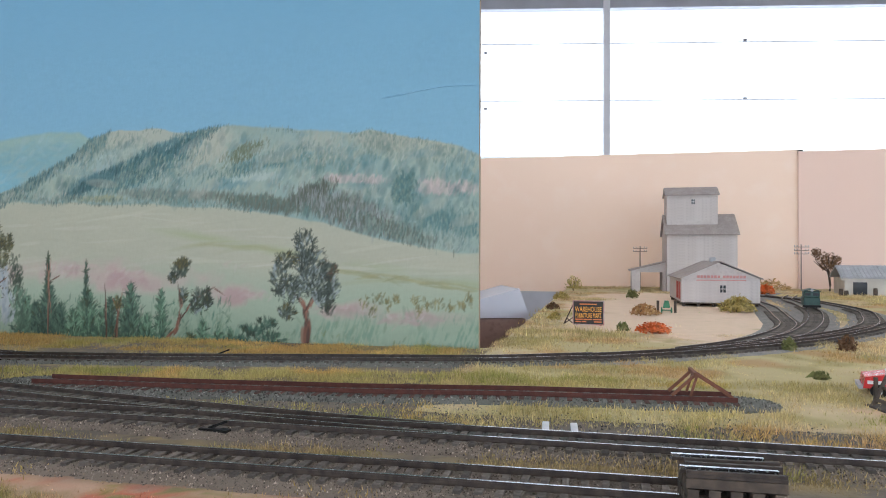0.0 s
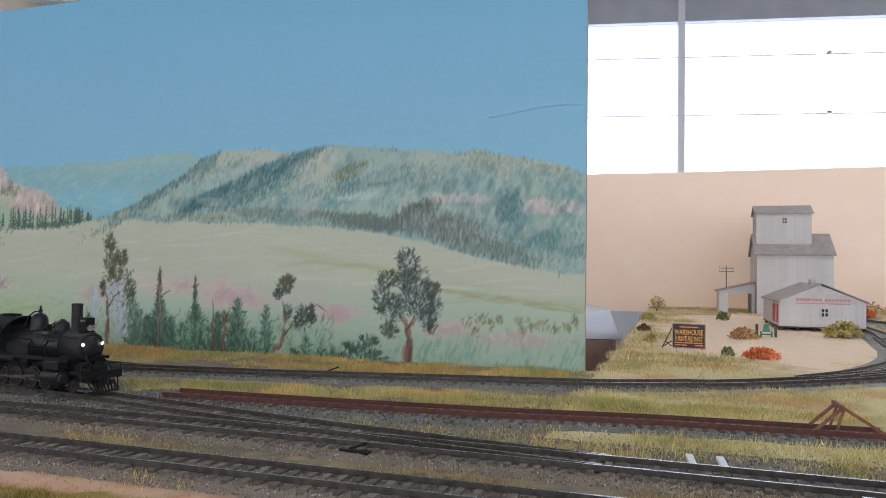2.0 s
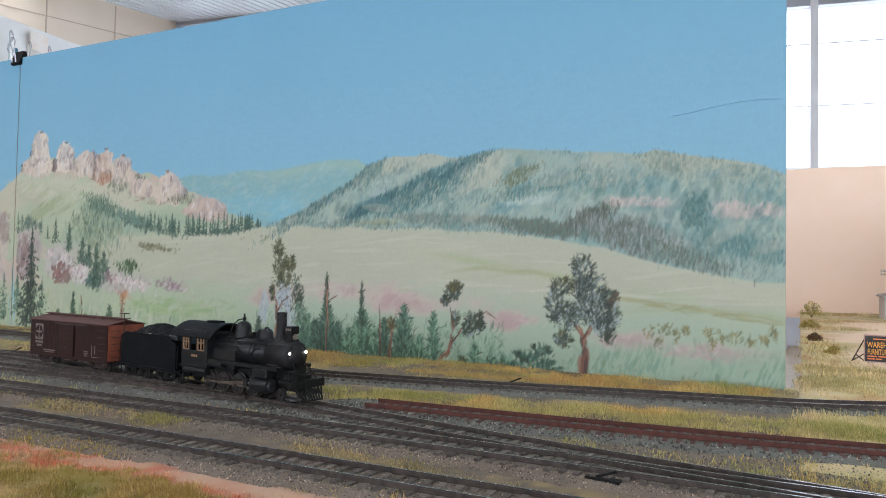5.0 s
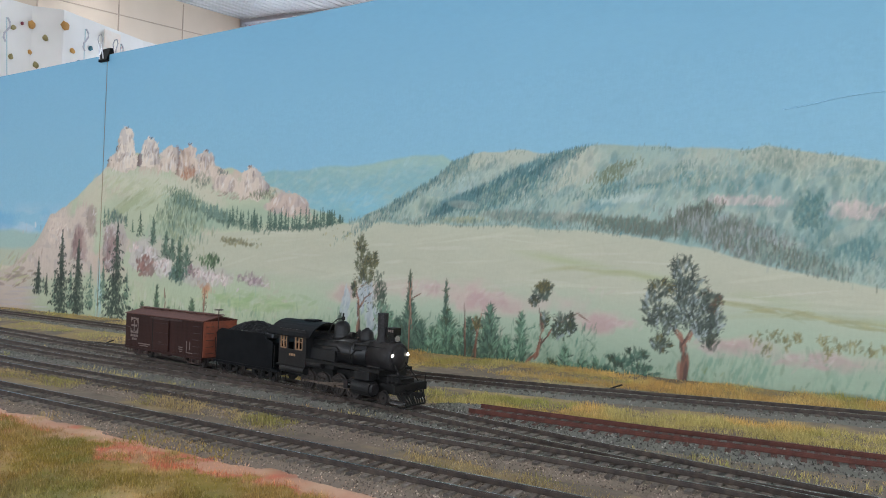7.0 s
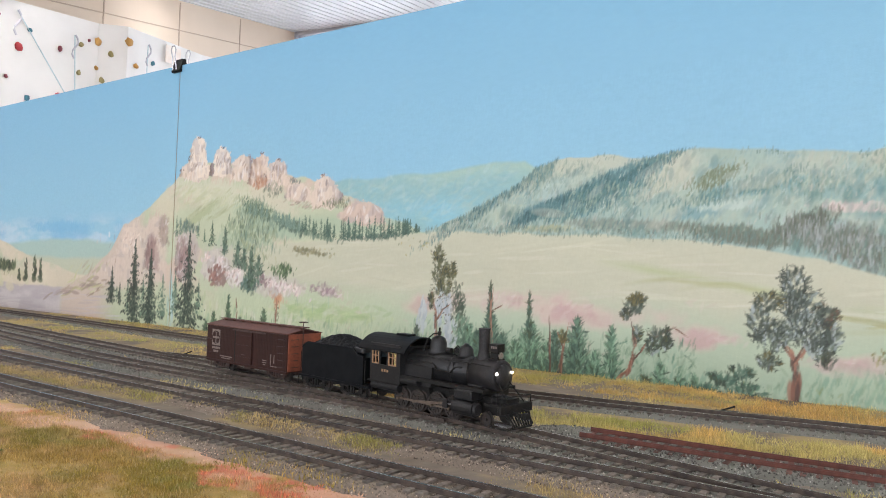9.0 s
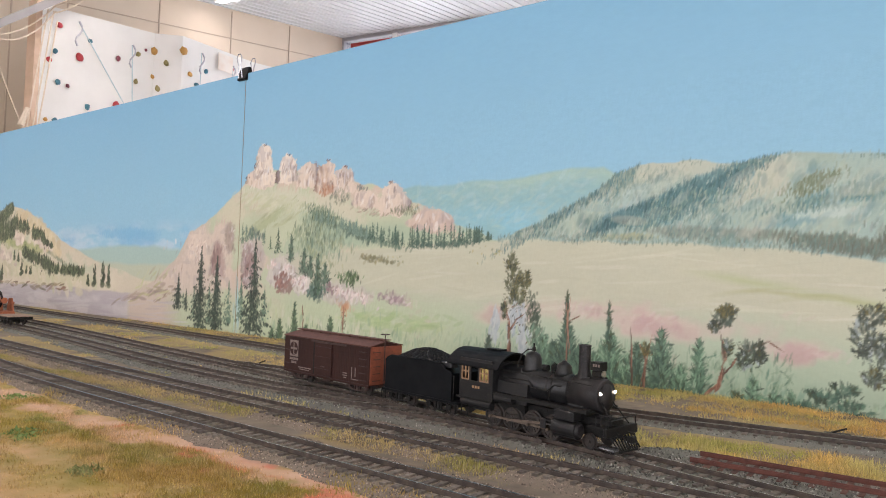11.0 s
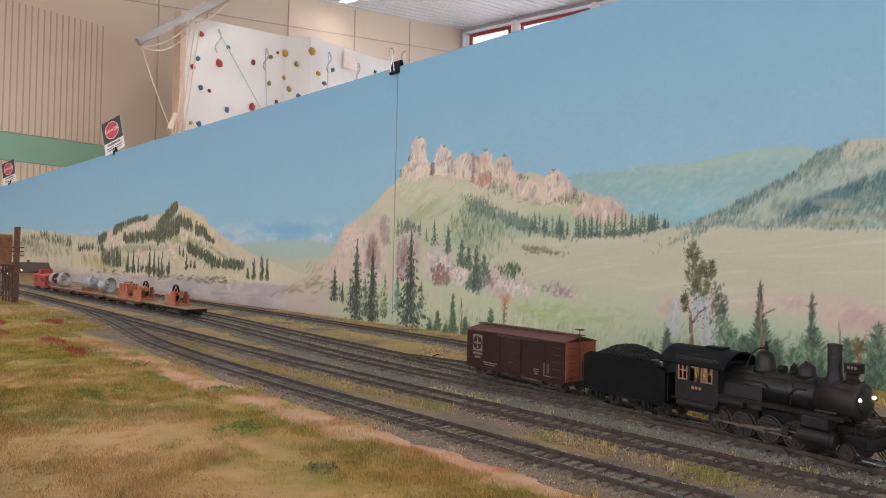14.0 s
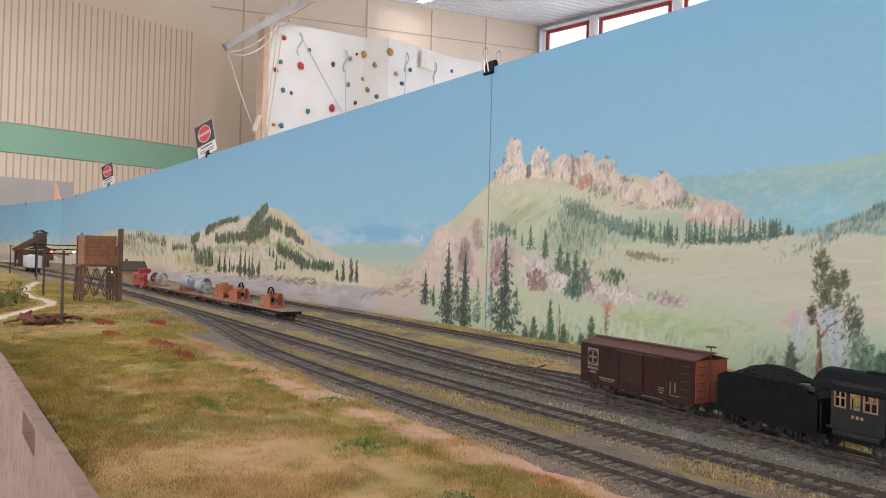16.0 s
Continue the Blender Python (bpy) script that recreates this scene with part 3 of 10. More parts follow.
def wash(x, z):
    """The soft underpainting at places on the boards."""
    def lay(col, colour, mask):
        m = np.clip(mask, 0, 1)[:, None]
        return col * (1 - m) + np.asarray(colour) * m
    def step(d, soft=0.004):
        return np.clip(d / soft + 0.5, 0, 1)
    n1, n2, n3 = fractal(x, z, 9, 11), fractal(x, z, 26, 17), fractal(x * 0.35, z, 34, 23)
    t = np.clip((z - 0.2) / 0.5, 0, 1)[:, None]
    col = lin(150, 196, 216) * (1 - t) + lin(124, 180, 212) * t
    col = col * (0.99 + 0.02 * n1[:, None])
    # far clouds and blue hills at the western end
    west = step(-2.15 - x, 0.3)
    col = lay(col, lin(180, 206, 220), west * step(0.29 - z, 0.05) * np.clip(n3 * 4 - 1.6, 0, 1))
    col = lay(col, lin(112, 172, 212), west * step(LOWHILL(x) + 0.05 - z, 0.04) * np.clip(n1 * 3 - 1.2, 0, 0.5))
    col = lay(col, lin(168, 192, 182), west * step(LOWHILL(x) - 0.01 - z, 0.012))
    col = lay(col, lin(188, 192, 168), west * step(0.185 - 0.02 * n1 - z, 0.012))
    # far green-blue hill
    far = step(FARHILL(x) - z, 0.006) * step(x + 1.6, 0.1) * step(-0.7 - x, 0.1)
    brushed = value_noise((x - 1.6 * z) * 60, (z + 0.5 * x) * 150, 1, 91)
    col = lay(col, lin(142, 182, 184) * (0.985 + 0.03 * brushed[:, None]), far)
    col = lay(col, lin(172, 196, 172), far * step(z - FARHILL(x) + 0.022, 0.03) * step(x + 1.2, 0.2) * (0.5 + 0.2 * brushed))
    col = lay(col, lin(138, 192, 208), far * step(0.31 - z, 0.03) * np.clip(n1 * 3 - 0.8, 0, 1))
    col = lay(col, lin(182, 206, 206), far * np.clip(brushed * 3 - 2.0, 0, 0.06))
    # main ridge
    hill = step(RIDGE(x) - z, 0.004) * step(x + 1.36, 0.02)
    tone = fractal(x + 0.6 * z, z, 14, 31)[:, None]
    feather = 0.6 * value_noise((x - 0.35 * z) * 300, z * 60, 1, 93) + 0.4 * value_noise((x - 0.2 * z) * 520, z * 120, 1, 95)
    col = lay(col, lin(172, 184, 166) * (1 - tone) * 1.08 + lin(140, 172, 168) * tone, hill)
    col = lay(col, lin(192, 194, 172), hill * step(z - RIDGE(x) + 0.03, 0.03) * np.clip(n1 * 4 - 1.5, 0, 1))
    col = lay(col, lin(120, 158, 162), hill * np.clip(feather * 4 - 2.2, 0, 0.55) * np.clip(tone[:, 0] * 4 - 1.4, 0, 1))
    ragged = 0.6 * (n2 - 0.5) + 0.4 * (fractal(x, z, 70, 53) - 0.5) + 1.1 * (feather - 0.5)
    def tones(col, rows, region):
        for px, pz, w, h, tilt, rgb, k in rows:
            c, t_ = math.cos(math.radians(tilt)), math.sin(math.radians(tilt))
            u, v = (x - px) * c + (z - pz) * t_, (z - pz) * c - (x - px) * t_
            d = np.sqrt((u / w) ** 2 + (v / h) ** 2)
            col = lay(col, lin(*rgb), region * np.clip((1.15 - d + ragged) * 2.2, 0, 1) * k)
        return col
    for rows in (RIDGE_WEST, RIDGE_EAST, WOOD_BAND):
        col = tones(col, rows, hill)
    # western hill
    wh = step(WESTHILL(x) - z, 0.005) * step(-2.2 - x, 0.1)
    col = lay(col, lin(212, 200, 176) * (0.90 + 0.2 * n1[:, None]), wh)
    col = lay(col, lin(188, 190, 164), wh * np.clip(n2 * 4 - 1.9, 0, 1) * step(z - 0.14, 0.04))
    col = tones(col, WEST_TONES[:7], wh)
    col = tones(col, WEST_TONES[7:], (1 - wh) * west * step(z - 0.235, 0.02))
    # pale water or sand flat
    col = lay(col, lin(184, 174, 174), step(0.085 - 0.03 * np.clip((-3.2 - x) / 1.6, 0, 1) - z + 0.012 * (n3 - 0.5), 0.006) * step(-2.2 - x + 0.2 * (n2 - 0.5), 0.05))
    col = lay(col, lin(200, 192, 190), step(0.07 - z, 0.03) * step(-2.3 - x, 0.05) * np.clip(n3 * 4 - 1.5, 0, 1))
    # crag
    cr = step(CRAG(x) - z, 0.005) * step(x + 2.55, 0.02) * step(-1.05 - x, 0.05)
    col = lay(col, lin(190, 196, 166) * (0.90 + 0.2 * n1[:, None]), cr)
    col = lay(col, lin(208, 188, 170), cr * np.clip(n2 * 5 - 2.1, 0, 1) * np.maximum(step(z - 0.33, 0.05), step(-1.5 - x, 0.1) * step(0.23 - z, 0.05)))
    col = lay(col, lin(202, 184, 168), cr * step(-2.13 - x, 0.04))
    col = lay(col, lin(160, 180, 154), cr * step(0.285 - z, 0.02) * step(z - 0.245, 0.02) * step(x + 1.7, 0.1) * 0.6)
    col = tones(col, CRAG_TONES, cr)
    # meadow
    me = step(MEADOW(x) - z, 0.004) * step(x + 1.75 + 0.3 * (n1 - 0.5), 0.25)
    col = lay(col, lin(194, 192, 168) * (0.95 + 0.1 * n3[:, None]), me)
    col = lay(col, lin(178, 184, 140), me * np.clip(1 - np.abs(z - (0.172 - 0.16 * (x + 0.62))) / 0.012, 0, 1) * step(x + 0.75, 0.1) * np.clip(n3 * 3 - 0.7, 0, 0.8))
    col = lay(col, lin(176, 190, 164), me * step(0.115 - z + 0.04 * (n1 - 0.5), 0.06) * 0.9)
    for px, pz, rx, rz in ((-0.66, 0.163, 0.07, 0.005), (-0.58, 0.158, 0.06, 0.005), (-0.30, 0.105, 0.12, 0.005)):
        bow = pz + 0.018 * np.cos(np.clip((x - px) / rx, -1.5, 1.5)) - 0.012
        col = lay(col, lin(170, 170, 122), me * np.clip(1.2 - np.abs(z - bow) / rz, 0, 1) * np.clip(1.3 - np.abs(x - px) / rx, 0, 1) * (0.25 + 0.5 * n3))
    for px, pz, rx, rz in ((-0.95, 0.120, 0.16, 0.024), (-0.80, 0.105, 0.12, 0.022), (-0.60, 0.080, 0.09, 0.018), (-0.42, 0.058, 0.09, 0.016), (-0.28, 0.048, 0.10, 0.014), (-1.15, 0.10, 0.08, 0.02)):
        d = np.sqrt(((x - px) / rx) ** 2 + ((z - pz) / rz) ** 2)
        col = lay(col, lin(204, 182, 170), me * np.clip((1.15 - d + 1.4 * (n2 - 0.5) + 0.8 * (n1 - 0.5)) * 1.6, 0, 1) * 0.8)
        col = lay(col, lin(190, 154, 150), me * np.clip((0.6 - d + 2.0 * (n2 - 0.5)) * 2, 0, 1) * 0.6)
    low = step(0.05 - z + 0.05 * (n1 - 0.5), 0.05) * step(x + 2.25, 0.1)
    col = lay(col, lin(160, 178, 152) * (0.9 + 0.2 * n2[:, None]), low * 0.7)
    col = lay(col, lin(122, 158, 134), low * np.clip(feather * 4 - 1.9, 0, 0.7) * np.clip(n1 * 4 - 1.5, 0, 1) * step(x + 1.25, 0.2))
    col = lay(col, lin(188, 196, 162) * (0.92 + 0.16 * feather[:, None]), step(0.11 - z + 0.05 * (n1 - 0.5), 0.05) * step(x + 2.3, 0.1) * step(-1.2 - x, 0.2) * 0.8)
    return np.clip(col * 0.74, 0, 1)


def paint_layer(me, cols):
    at = me.color_attributes.new("paint", "FLOAT_COLOR", "POINT")
    at.data.foreach_set("color", np.concatenate([cols, np.ones((len(cols), 1))], 1).astype(np.float32).ravel())


class Canvas:
    """A stretch of the painted boards as a fine grid of paint, with plain sky in coarse rows above it."""

    def __init__(self, x0, x1, cell, cell_z, top):
        self.nx, self.nz = int((x1 - x0) / cell) + 1, int((top + 0.028) / cell_z) + 1
        self.x, self.z = np.linspace(x0, x1, self.nx), np.linspace(-0.028, top, self.nz)
        self.dx, self.dz = self.x[1] - self.x[0], self.z[1] - self.z[0]
        X, Z = np.meshgrid(self.x, self.z)
        self.col = wash(X.ravel(), Z.ravel()).reshape(self.nz, self.nx, 3)

    def window(self, xa, xb, za, zb):
        i0, i1 = max(0, math.ceil((xa - self.x[0]) / self.dx)), min(self.nx - 1, math.floor((xb - self.x[0]) / self.dx))
        j0, j1 = max(0, math.ceil((za - self.z[0]) / self.dz)), min(self.nz - 1, math.floor((zb - self.z[0]) / self.dz))
        if i1 < i0 or j1 < j0:
            return None
        return slice(j0, j1 + 1), slice(i0, i1 + 1)

    def lay(self, w, colour, mask):
        m = mask[:, :, None]
        self.col[w] = self.col[w] * (1 - m) + colour * m

    def face(self, parent):
        """The painted face of a board: one grid, its sky rows wide apart."""
        zs = np.concatenate([self.z, np.linspace(self.z[-1], 0.6995, 14)[1:]])
        X, Z = np.meshgrid(self.x, zs)
        x, z = X.ravel(), Z.ravel()
        sky = wash(x[self.nz * self.nx:], z[self.nz * self.nx:])
        xf, zf = X[:self.nz].ravel(), Z[:self.nz].ravel()
        grain = 0.6 * value_noise(xf * 520, zf * 170, 1, 301) + 0.4 * value_noise(xf * 130, zf * 420, 1, 303)
        cols = np.concatenate([self.col.reshape(-1, 3) * (0.962 + 0.076 * grain[:, None]), sky])
        nx, nz = self.nx, len(zs)
        k = (np.arange(nz - 1)[:, None] * nx + np.arange(nx - 1)[None, :]).ravel()
        me = bpy.data.meshes.new("painted_face")
        me.vertices.add(len(x))
        me.vertices.foreach_set("co", np.stack([x, np.full_like(x, BACK - 0.0008), z], 1).astype(np.float32).ravel())
        me.loops.add(len(k) * 4)
        me.loops.foreach_set("vertex_index", np.stack([k, k + 1, k + nx + 1, k + nx], 1).astype(np.int32).ravel())
        me.polygons.add(len(k))
        me.polygons.foreach_set("loop_start", (np.arange(len(k)) * 4).astype(np.int32))
        me.materials.append(M["mural"])
        me.update(calc_edges=True)
        paint_layer(me, np.clip(cols, 0, 1))
        ob = new("painted_face", me)
        ob.parent = parent
        return ob


class Strokes:
    """Soft brush strokes and filled shapes, gathered and then laid on the canvases coat by coat."""

    def __init__(self):
        self.coats = []

    def dab(self, x, z, length, width, angle, colour, layer, body=(0.75, 1.0)):
        """Arrays of dabs: centre, size, angle from upright in degrees, colour rows."""
        x, z, length, width, angle = np.broadcast_arrays(*[np.asarray(q, float) for q in (x, z, length, width, angle)])
        n = len(x)
        c = np.broadcast_to(np.asarray(colour, float), (n, 3)) * RNG.uniform(0.88, 1.12, (n, 1)) * 0.74
        self.coats.append((layer, x, z, length, width, np.radians(angle), c, RNG.uniform(*body, n)))

    def shape(self, points, paint, layer, rag=0.004, soft=0.003, strength=0.95):
        """A filled outline with a ragged soft edge; paint(x, z, across, up) gives colour rows."""
        self.coats.append((layer, points, paint, rag, soft, strength))

    def brush(self, canvases):
        for coat in sorted(self.coats, key=lambda c: c[0]):
            if len(coat) == 6:
                self.fill(canvases, *coat[1:])
                continue
            _, X, Z, L, W, A, C, K = coat
            for cv in canvases:
                near = np.nonzero((X > cv.x[0] - 0.04) & (X < cv.x[-1] + 0.04))[0]
                for i in near:
                    w0 = W[i]
                    w1, l1 = max(w0, 1.25 * cv.dx), max(L[i], 1.5 * cv.dz)
                    sa, ca = math.sin(A[i]), math.cos(A[i])
                    ex, ez = 0.56 * (abs(l1 * sa) + abs(w1 * ca)), 0.56 * (abs(l1 * ca) + abs(w1 * sa))
                    w = cv.window(X[i] - ex, X[i] + ex, Z[i] - ez, Z[i] + ez)
                    if w is None:
                        continue
                    dx, dz = cv.x[w[1]][None, :] - X[i], cv.z[w[0]][:, None] - Z[i]
                    u, v = (dx * sa + dz * ca) * (2 / l1), (dx * ca - dz * sa) * (2 / w1)
                    cv.lay(w, C[i], np.clip((1.15 - u * u - v * v) * 1.5, 0, 1) * (K[i] * min(1.0, w0 / w1)))

    def fill(self, canvases, points, paint, rag, soft, strength):
        px, pz = np.array([p[0] for p in points]), np.array([p[1] for p in points])
        for cv in canvases:
            w = cv.window(px.min() - 0.01, px.max() + 0.01, pz.min() - 0.01, pz.max() + 0.01)
            if w is None:
                continue
            X, Z = np.meshgrid(cv.x[w[1]], cv.z[w[0]])
            x = X + rag * (fractal(X, Z, 90, 311) - 0.5) * 2 + 0.6 * rag * (fractal(X, Z, 300, 313) - 0.5) * 2
            z = Z + rag * (fractal(X, Z, 90, 315) - 0.5) * 2 + 0.6 * rag * (fractal(X, Z, 300, 317) - 0.5) * 2
            inside, near = np.zeros(x.shape, bool), np.full(x.shape, 9.0)
            for i in range(len(px)):
                ax, az, bx, bz = px[i - 1], pz[i - 1], px[i], pz[i]
                if az != bz:
                    inside ^= ((az > z) != (bz > z)) & (x < (bx - ax) * (z - az) / (bz - az) + ax)
                t = np.clip(((x - ax) * (bx - ax) + (z - az) * (bz - az)) / ((bx - ax) ** 2 + (bz - az) ** 2), 0, 1)
                near = np.minimum(near, np.hypot(x - ax - t * (bx - ax), z - az - t * (bz - az)))
            m = np.clip(np.where(inside, near, -near) / soft + 0.5, 0, 1) * strength
            c = paint(X.ravel(), Z.ravel(), (X.ravel() - px.min()) / np.ptp(px), (Z.ravel() - pz.min()) / np.ptp(pz))
            cv.lay(w, c.reshape(*X.shape, 3) * 0.74, m)


def pick(colours, n):
    return np.array(colours)[RNG.integers(0, len(colours), n)]


TEAL = [lin(82, 118, 112), lin(102, 136, 126), lin(128, 152, 138), lin(148, 166, 148)]
PALE = [lin(184, 190, 170), lin(170, 180, 158), lin(192, 190, 174)]
FIR = [lin(50, 76, 60), lin(62, 88, 66), lin(80, 108, 84), lin(42, 62, 52)]
GREY = [lin(120, 142, 130), lin(136, 156, 144), lin(104, 130, 118), lin(154, 168, 152)]
LEAF = [lin(38, 46, 34), lin(54, 60, 38), lin(88, 82, 42), lin(48, 60, 46), lin(72, 82, 54)]
CROWN = [lin(66, 78, 64), lin(80, 92, 78), lin(56, 64, 50)]
MIST = [lin(160, 170, 166), lin(172, 182, 180), lin(142, 154, 150)]
BUSH = [lin(76, 110, 90), lin(94, 130, 108), lin(122, 156, 132), lin(58, 86, 70), lin(146, 178, 152)]
GRASS = [lin(134, 158, 130), lin(154, 176, 148), lin(118, 144, 114), lin(172, 188, 160)]
ROCK = [lin(220, 204, 190), lin(206, 186, 172), lin(228, 216, 204), lin(186, 166, 160)]
SHADE = [lin(152, 136, 136), lin(168, 132, 112), lin(160, 150, 154), lin(136, 112, 106), lin(178, 164, 166)]
TRUNK = [lin(128, 86, 66), lin(88, 62, 50), lin(158, 112, 90)]


def scatter(s, n, x0, x1, zlo, zhi, keep, length, width, angle, colours, layer, body=(0.25, 0.75)):
    x = RNG.uniform(x0, x1, n)
    lo, hi = (zlo(x) if callable(zlo) else np.full(n, zlo)), (zhi(x) if callable(zhi) else np.full(n, zhi))
    z = lo + (hi - lo) * RNG.random(n)
    k = (keep(x, z) > RNG.random(n)) & (hi > lo)
    x, z = x[k], z[k]
    m = len(x)
    s.dab(x, z, RNG.uniform(*length, m), RNG.uniform(*width, m), RNG.normal(*angle, m), pick(colours, m), layer, body)


def fir(s, x, z0, h, colours=FIR, dens=1.0, layer=4, wide=1.0):
    """A fir: tiers of short drooping strokes, ragged at the sides, on a thin stem."""
    n = int((h * 1300 + 16) * dens)
    t = RNG.random(n) ** 0.9
    tier = 0.66 + 0.34 * np.sin(t * (6 + 60 * h) * math.pi + RNG.uniform(0, 6))
    w = wide * (0.185 * h + 0.0024) * np.clip((1.0 - t) * 1.08, 0.03, 1) * tier * RNG.choice([0.6, 0.9, 1.1, 1.4], n)
    side = RNG.uniform(-1, 1, n)
    big = min(0.015, max(0.005, 0.12 * h)) * (1.15 - 0.75 * t)
    s.dab([x], [z0 + h * 0.52], [h * 1.04], [max(0.0018, 0.016 * h)], [0], [colours[0]], layer - 0.4)
    m = max(3, n // 4)
    q = RNG.random(m) ** 1.2
    s.dab(x + RNG.normal(0, 0.35, m) * wide * 0.13 * h * (1 - q), z0 + h * 0.85 * q, big[:m] * RNG.uniform(0.9, 1.5, m), big[:m] * RNG.uniform(0.5, 0.9, m), RNG.normal(0, 25, m), pick(colours, m), layer - 0.2, (0.35, 0.75))
    s.dab(x + side * w, z0 + h * (0.02 + 0.98 * t), RNG.uniform(0.5, 1.1, n) * big, RNG.uniform(0.28, 0.52, n) * big, 180 - side * 70 * (1 - 0.5 * t) + RNG.normal(0, 16, n), pick(colours, n), layer, (0.6, 1.0))


def limb(s, stations, w, layer=4.5):
    """A painted trunk or branch through stations (x, z)."""
    for (ax, az), (bx, bz) in zip(stations, stations[1:]):
        ln, ang = math.hypot(bx - ax, bz - az), math.degrees(math.atan2(bx - ax, bz - az))
        n = 8
        t = RNG.random(n)
        s.dab(ax + (bx - ax) * t + RNG.normal(0, w * 0.22, n), az + (bz - az) * t, np.full(n, ln * 0.7), RNG.uniform(0.3, 0.65, n) * w, RNG.normal(ang, 4, n), pick(TRUNK, n), layer, (0.7, 1.0))
        w *= 0.75


def crown(s, x, z, rx, rz, under=CROWN, over=LEAF, n=None, mist=0.0, layer=4.6, lean=8, fan=55):
    """A ragged clump of leaves: soft mass beneath, short strokes fanning outwards over it and past its edge."""
    area = rx * rz / 0.0004
    m = int(46 * area) + 14
    a, q = RNG.uniform(0, 2 * math.pi, m), np.sqrt(RNG.random(m)) * 0.9
    u = pick(under, m)
    pale = RNG.random(m) < mist
    u[pale] = pick(MIST, int(pale.sum()))
    s.dab(x + rx * q * np.cos(a), z + rz * q * np.sin(a), RNG.uniform(0.008, 0.016, m), RNG.uniform(0.003, 0.006, m), RNG.normal(lean, 22, m) + fan * q * np.cos(a), u, layer, (0.45, 0.85))
    m = n or int(60 * area) + 16
    knots = max(3, int(area * 4))
    ka, kq = RNG.uniform(0, 2 * math.pi, knots), np.sqrt(RNG.random(knots))
    j = RNG.integers(0, knots, m)
    dx = rx * (kq * np.cos(ka))[j] + RNG.normal(0, 0.26, m) * min(rx, rz)
    dz = rz * (kq * np.sin(ka))[j] + RNG.normal(0, 0.28, m) * min(rx, rz)
    s.dab(x + dx, z + dz, RNG.uniform(0.005, 0.011, m), RNG.uniform(0.0014, 0.003, m), RNG.normal(lean, 26, m) + dx / rx * fan, pick(over, m), layer + 0.4, (0.45, 0.95))
    m = int(m * 0.35)
    a = RNG.uniform(0, 2 * math.pi, m)
    r = RNG.uniform(0.9, 1.15, m)
    s.dab(x + rx * r * np.cos(a), z + rz * r * np.sin(a), RNG.uniform(0.004, 0.009, m), RNG.uniform(0.0012, 0.0022, m), RNG.normal(0, 30, m) + 60 * np.cos(a), pick(over, m), layer + 0.5, (0.4, 0.9))


def cone(s, x, z0, h, w, colours=BUSH, layer=4.2, n=None):
    """A loosely brushed conical bush: dark heart, feathery strokes up and outwards."""
    n = n or int(70 + h * w * 90000)
    m = max(6, n // 4)
    q = RNG.random(m) ** 1.2
    s.dab(x + RNG.normal(0, 0.34, m) * w * (1.05 - q), z0 + h * 0.8 * q, RNG.uniform(0.012, 0.024, m), RNG.uniform(0.005, 0.010, m), RNG.normal(0, 20, m), pick([lin(70, 92, 76), lin(84, 108, 90), lin(60, 76, 64)], m), layer - 0.2, (0.4, 0.85))
    t = RNG.random(n) ** 1.4
    half = w * (1.02 - t) ** 0.8
    side = RNG.uniform(-1, 1, n) * RNG.uniform(0.5, 1.25, n)
    cols = pick(colours, n)
    dark = RNG.random(n) < 0.22
    cols[dark] = pick([lin(52, 70, 52), lin(70, 82, 54), lin(62, 88, 72)], int(dark.sum()))
    s.dab(x + side * half, z0 + h * t, RNG.uniform(0.008, 0.019, n), RNG.uniform(0.002, 0.0045, n), side * 55 + RNG.normal(0, 16, n), cols, layer, (0.4, 0.9))


SEAMS = [EDGE, -1.985, -4.30, -6.85, -9.4, -11.75]
boards = []
for k, (a, b) in enumerate(zip(SEAMS, SEAMS[1:])):
    boards.append(thing("painted_board", (
        "sky-blue scenery board painted with forested hills and a pale meadow", "sky-blue scenery board painted with a rocky crag and firs",
        "sky-blue scenery board painted with low wooded hills", "plain sky-blue scenery board far down the layout", "plain sky-blue scenery board at the layout's end")[k], "backdrop board", group="painted boards"))
    part("plywood", box(b + 0.001, a - 0.001, BACK, BACK + 0.012, -0.03, 0.70), M["board"], boards[-1])
# the last board swings in towards the front
boards[-1].matrix_basis = Matrix.Translation((-9.4, BACK, 0)) @ Matrix.Rotation(radians(11), 4, "Z") @ Matrix.Translation((9.4, -BACK, 0)) @ boards[-1].matrix_basis
CANVASES = [Canvas(b + 0.0012, a - 0.0012, *size) for a, b, size in zip(SEAMS, SEAMS[1:], ((0.0018, 0.0018, 0.51), (0.0030, 0.0022, 0.42), (0.010, 0.006, 0.36), (0.05, 0.03, 0.3), (0.05, 0.03, 0.3)))]

s = Strokes()
ok = lambda x, z: 1.0 + 0 * x
streak = lambda f, lo, gain, seed: (lambda x, z: np.clip((fractal(x + 0.9 * z, z - 0.3 * x, f, seed) - lo) * gain, 0, 1))
hill_lo = lambda x: np.maximum(MEADOW(x) + 0.004, 0.15)


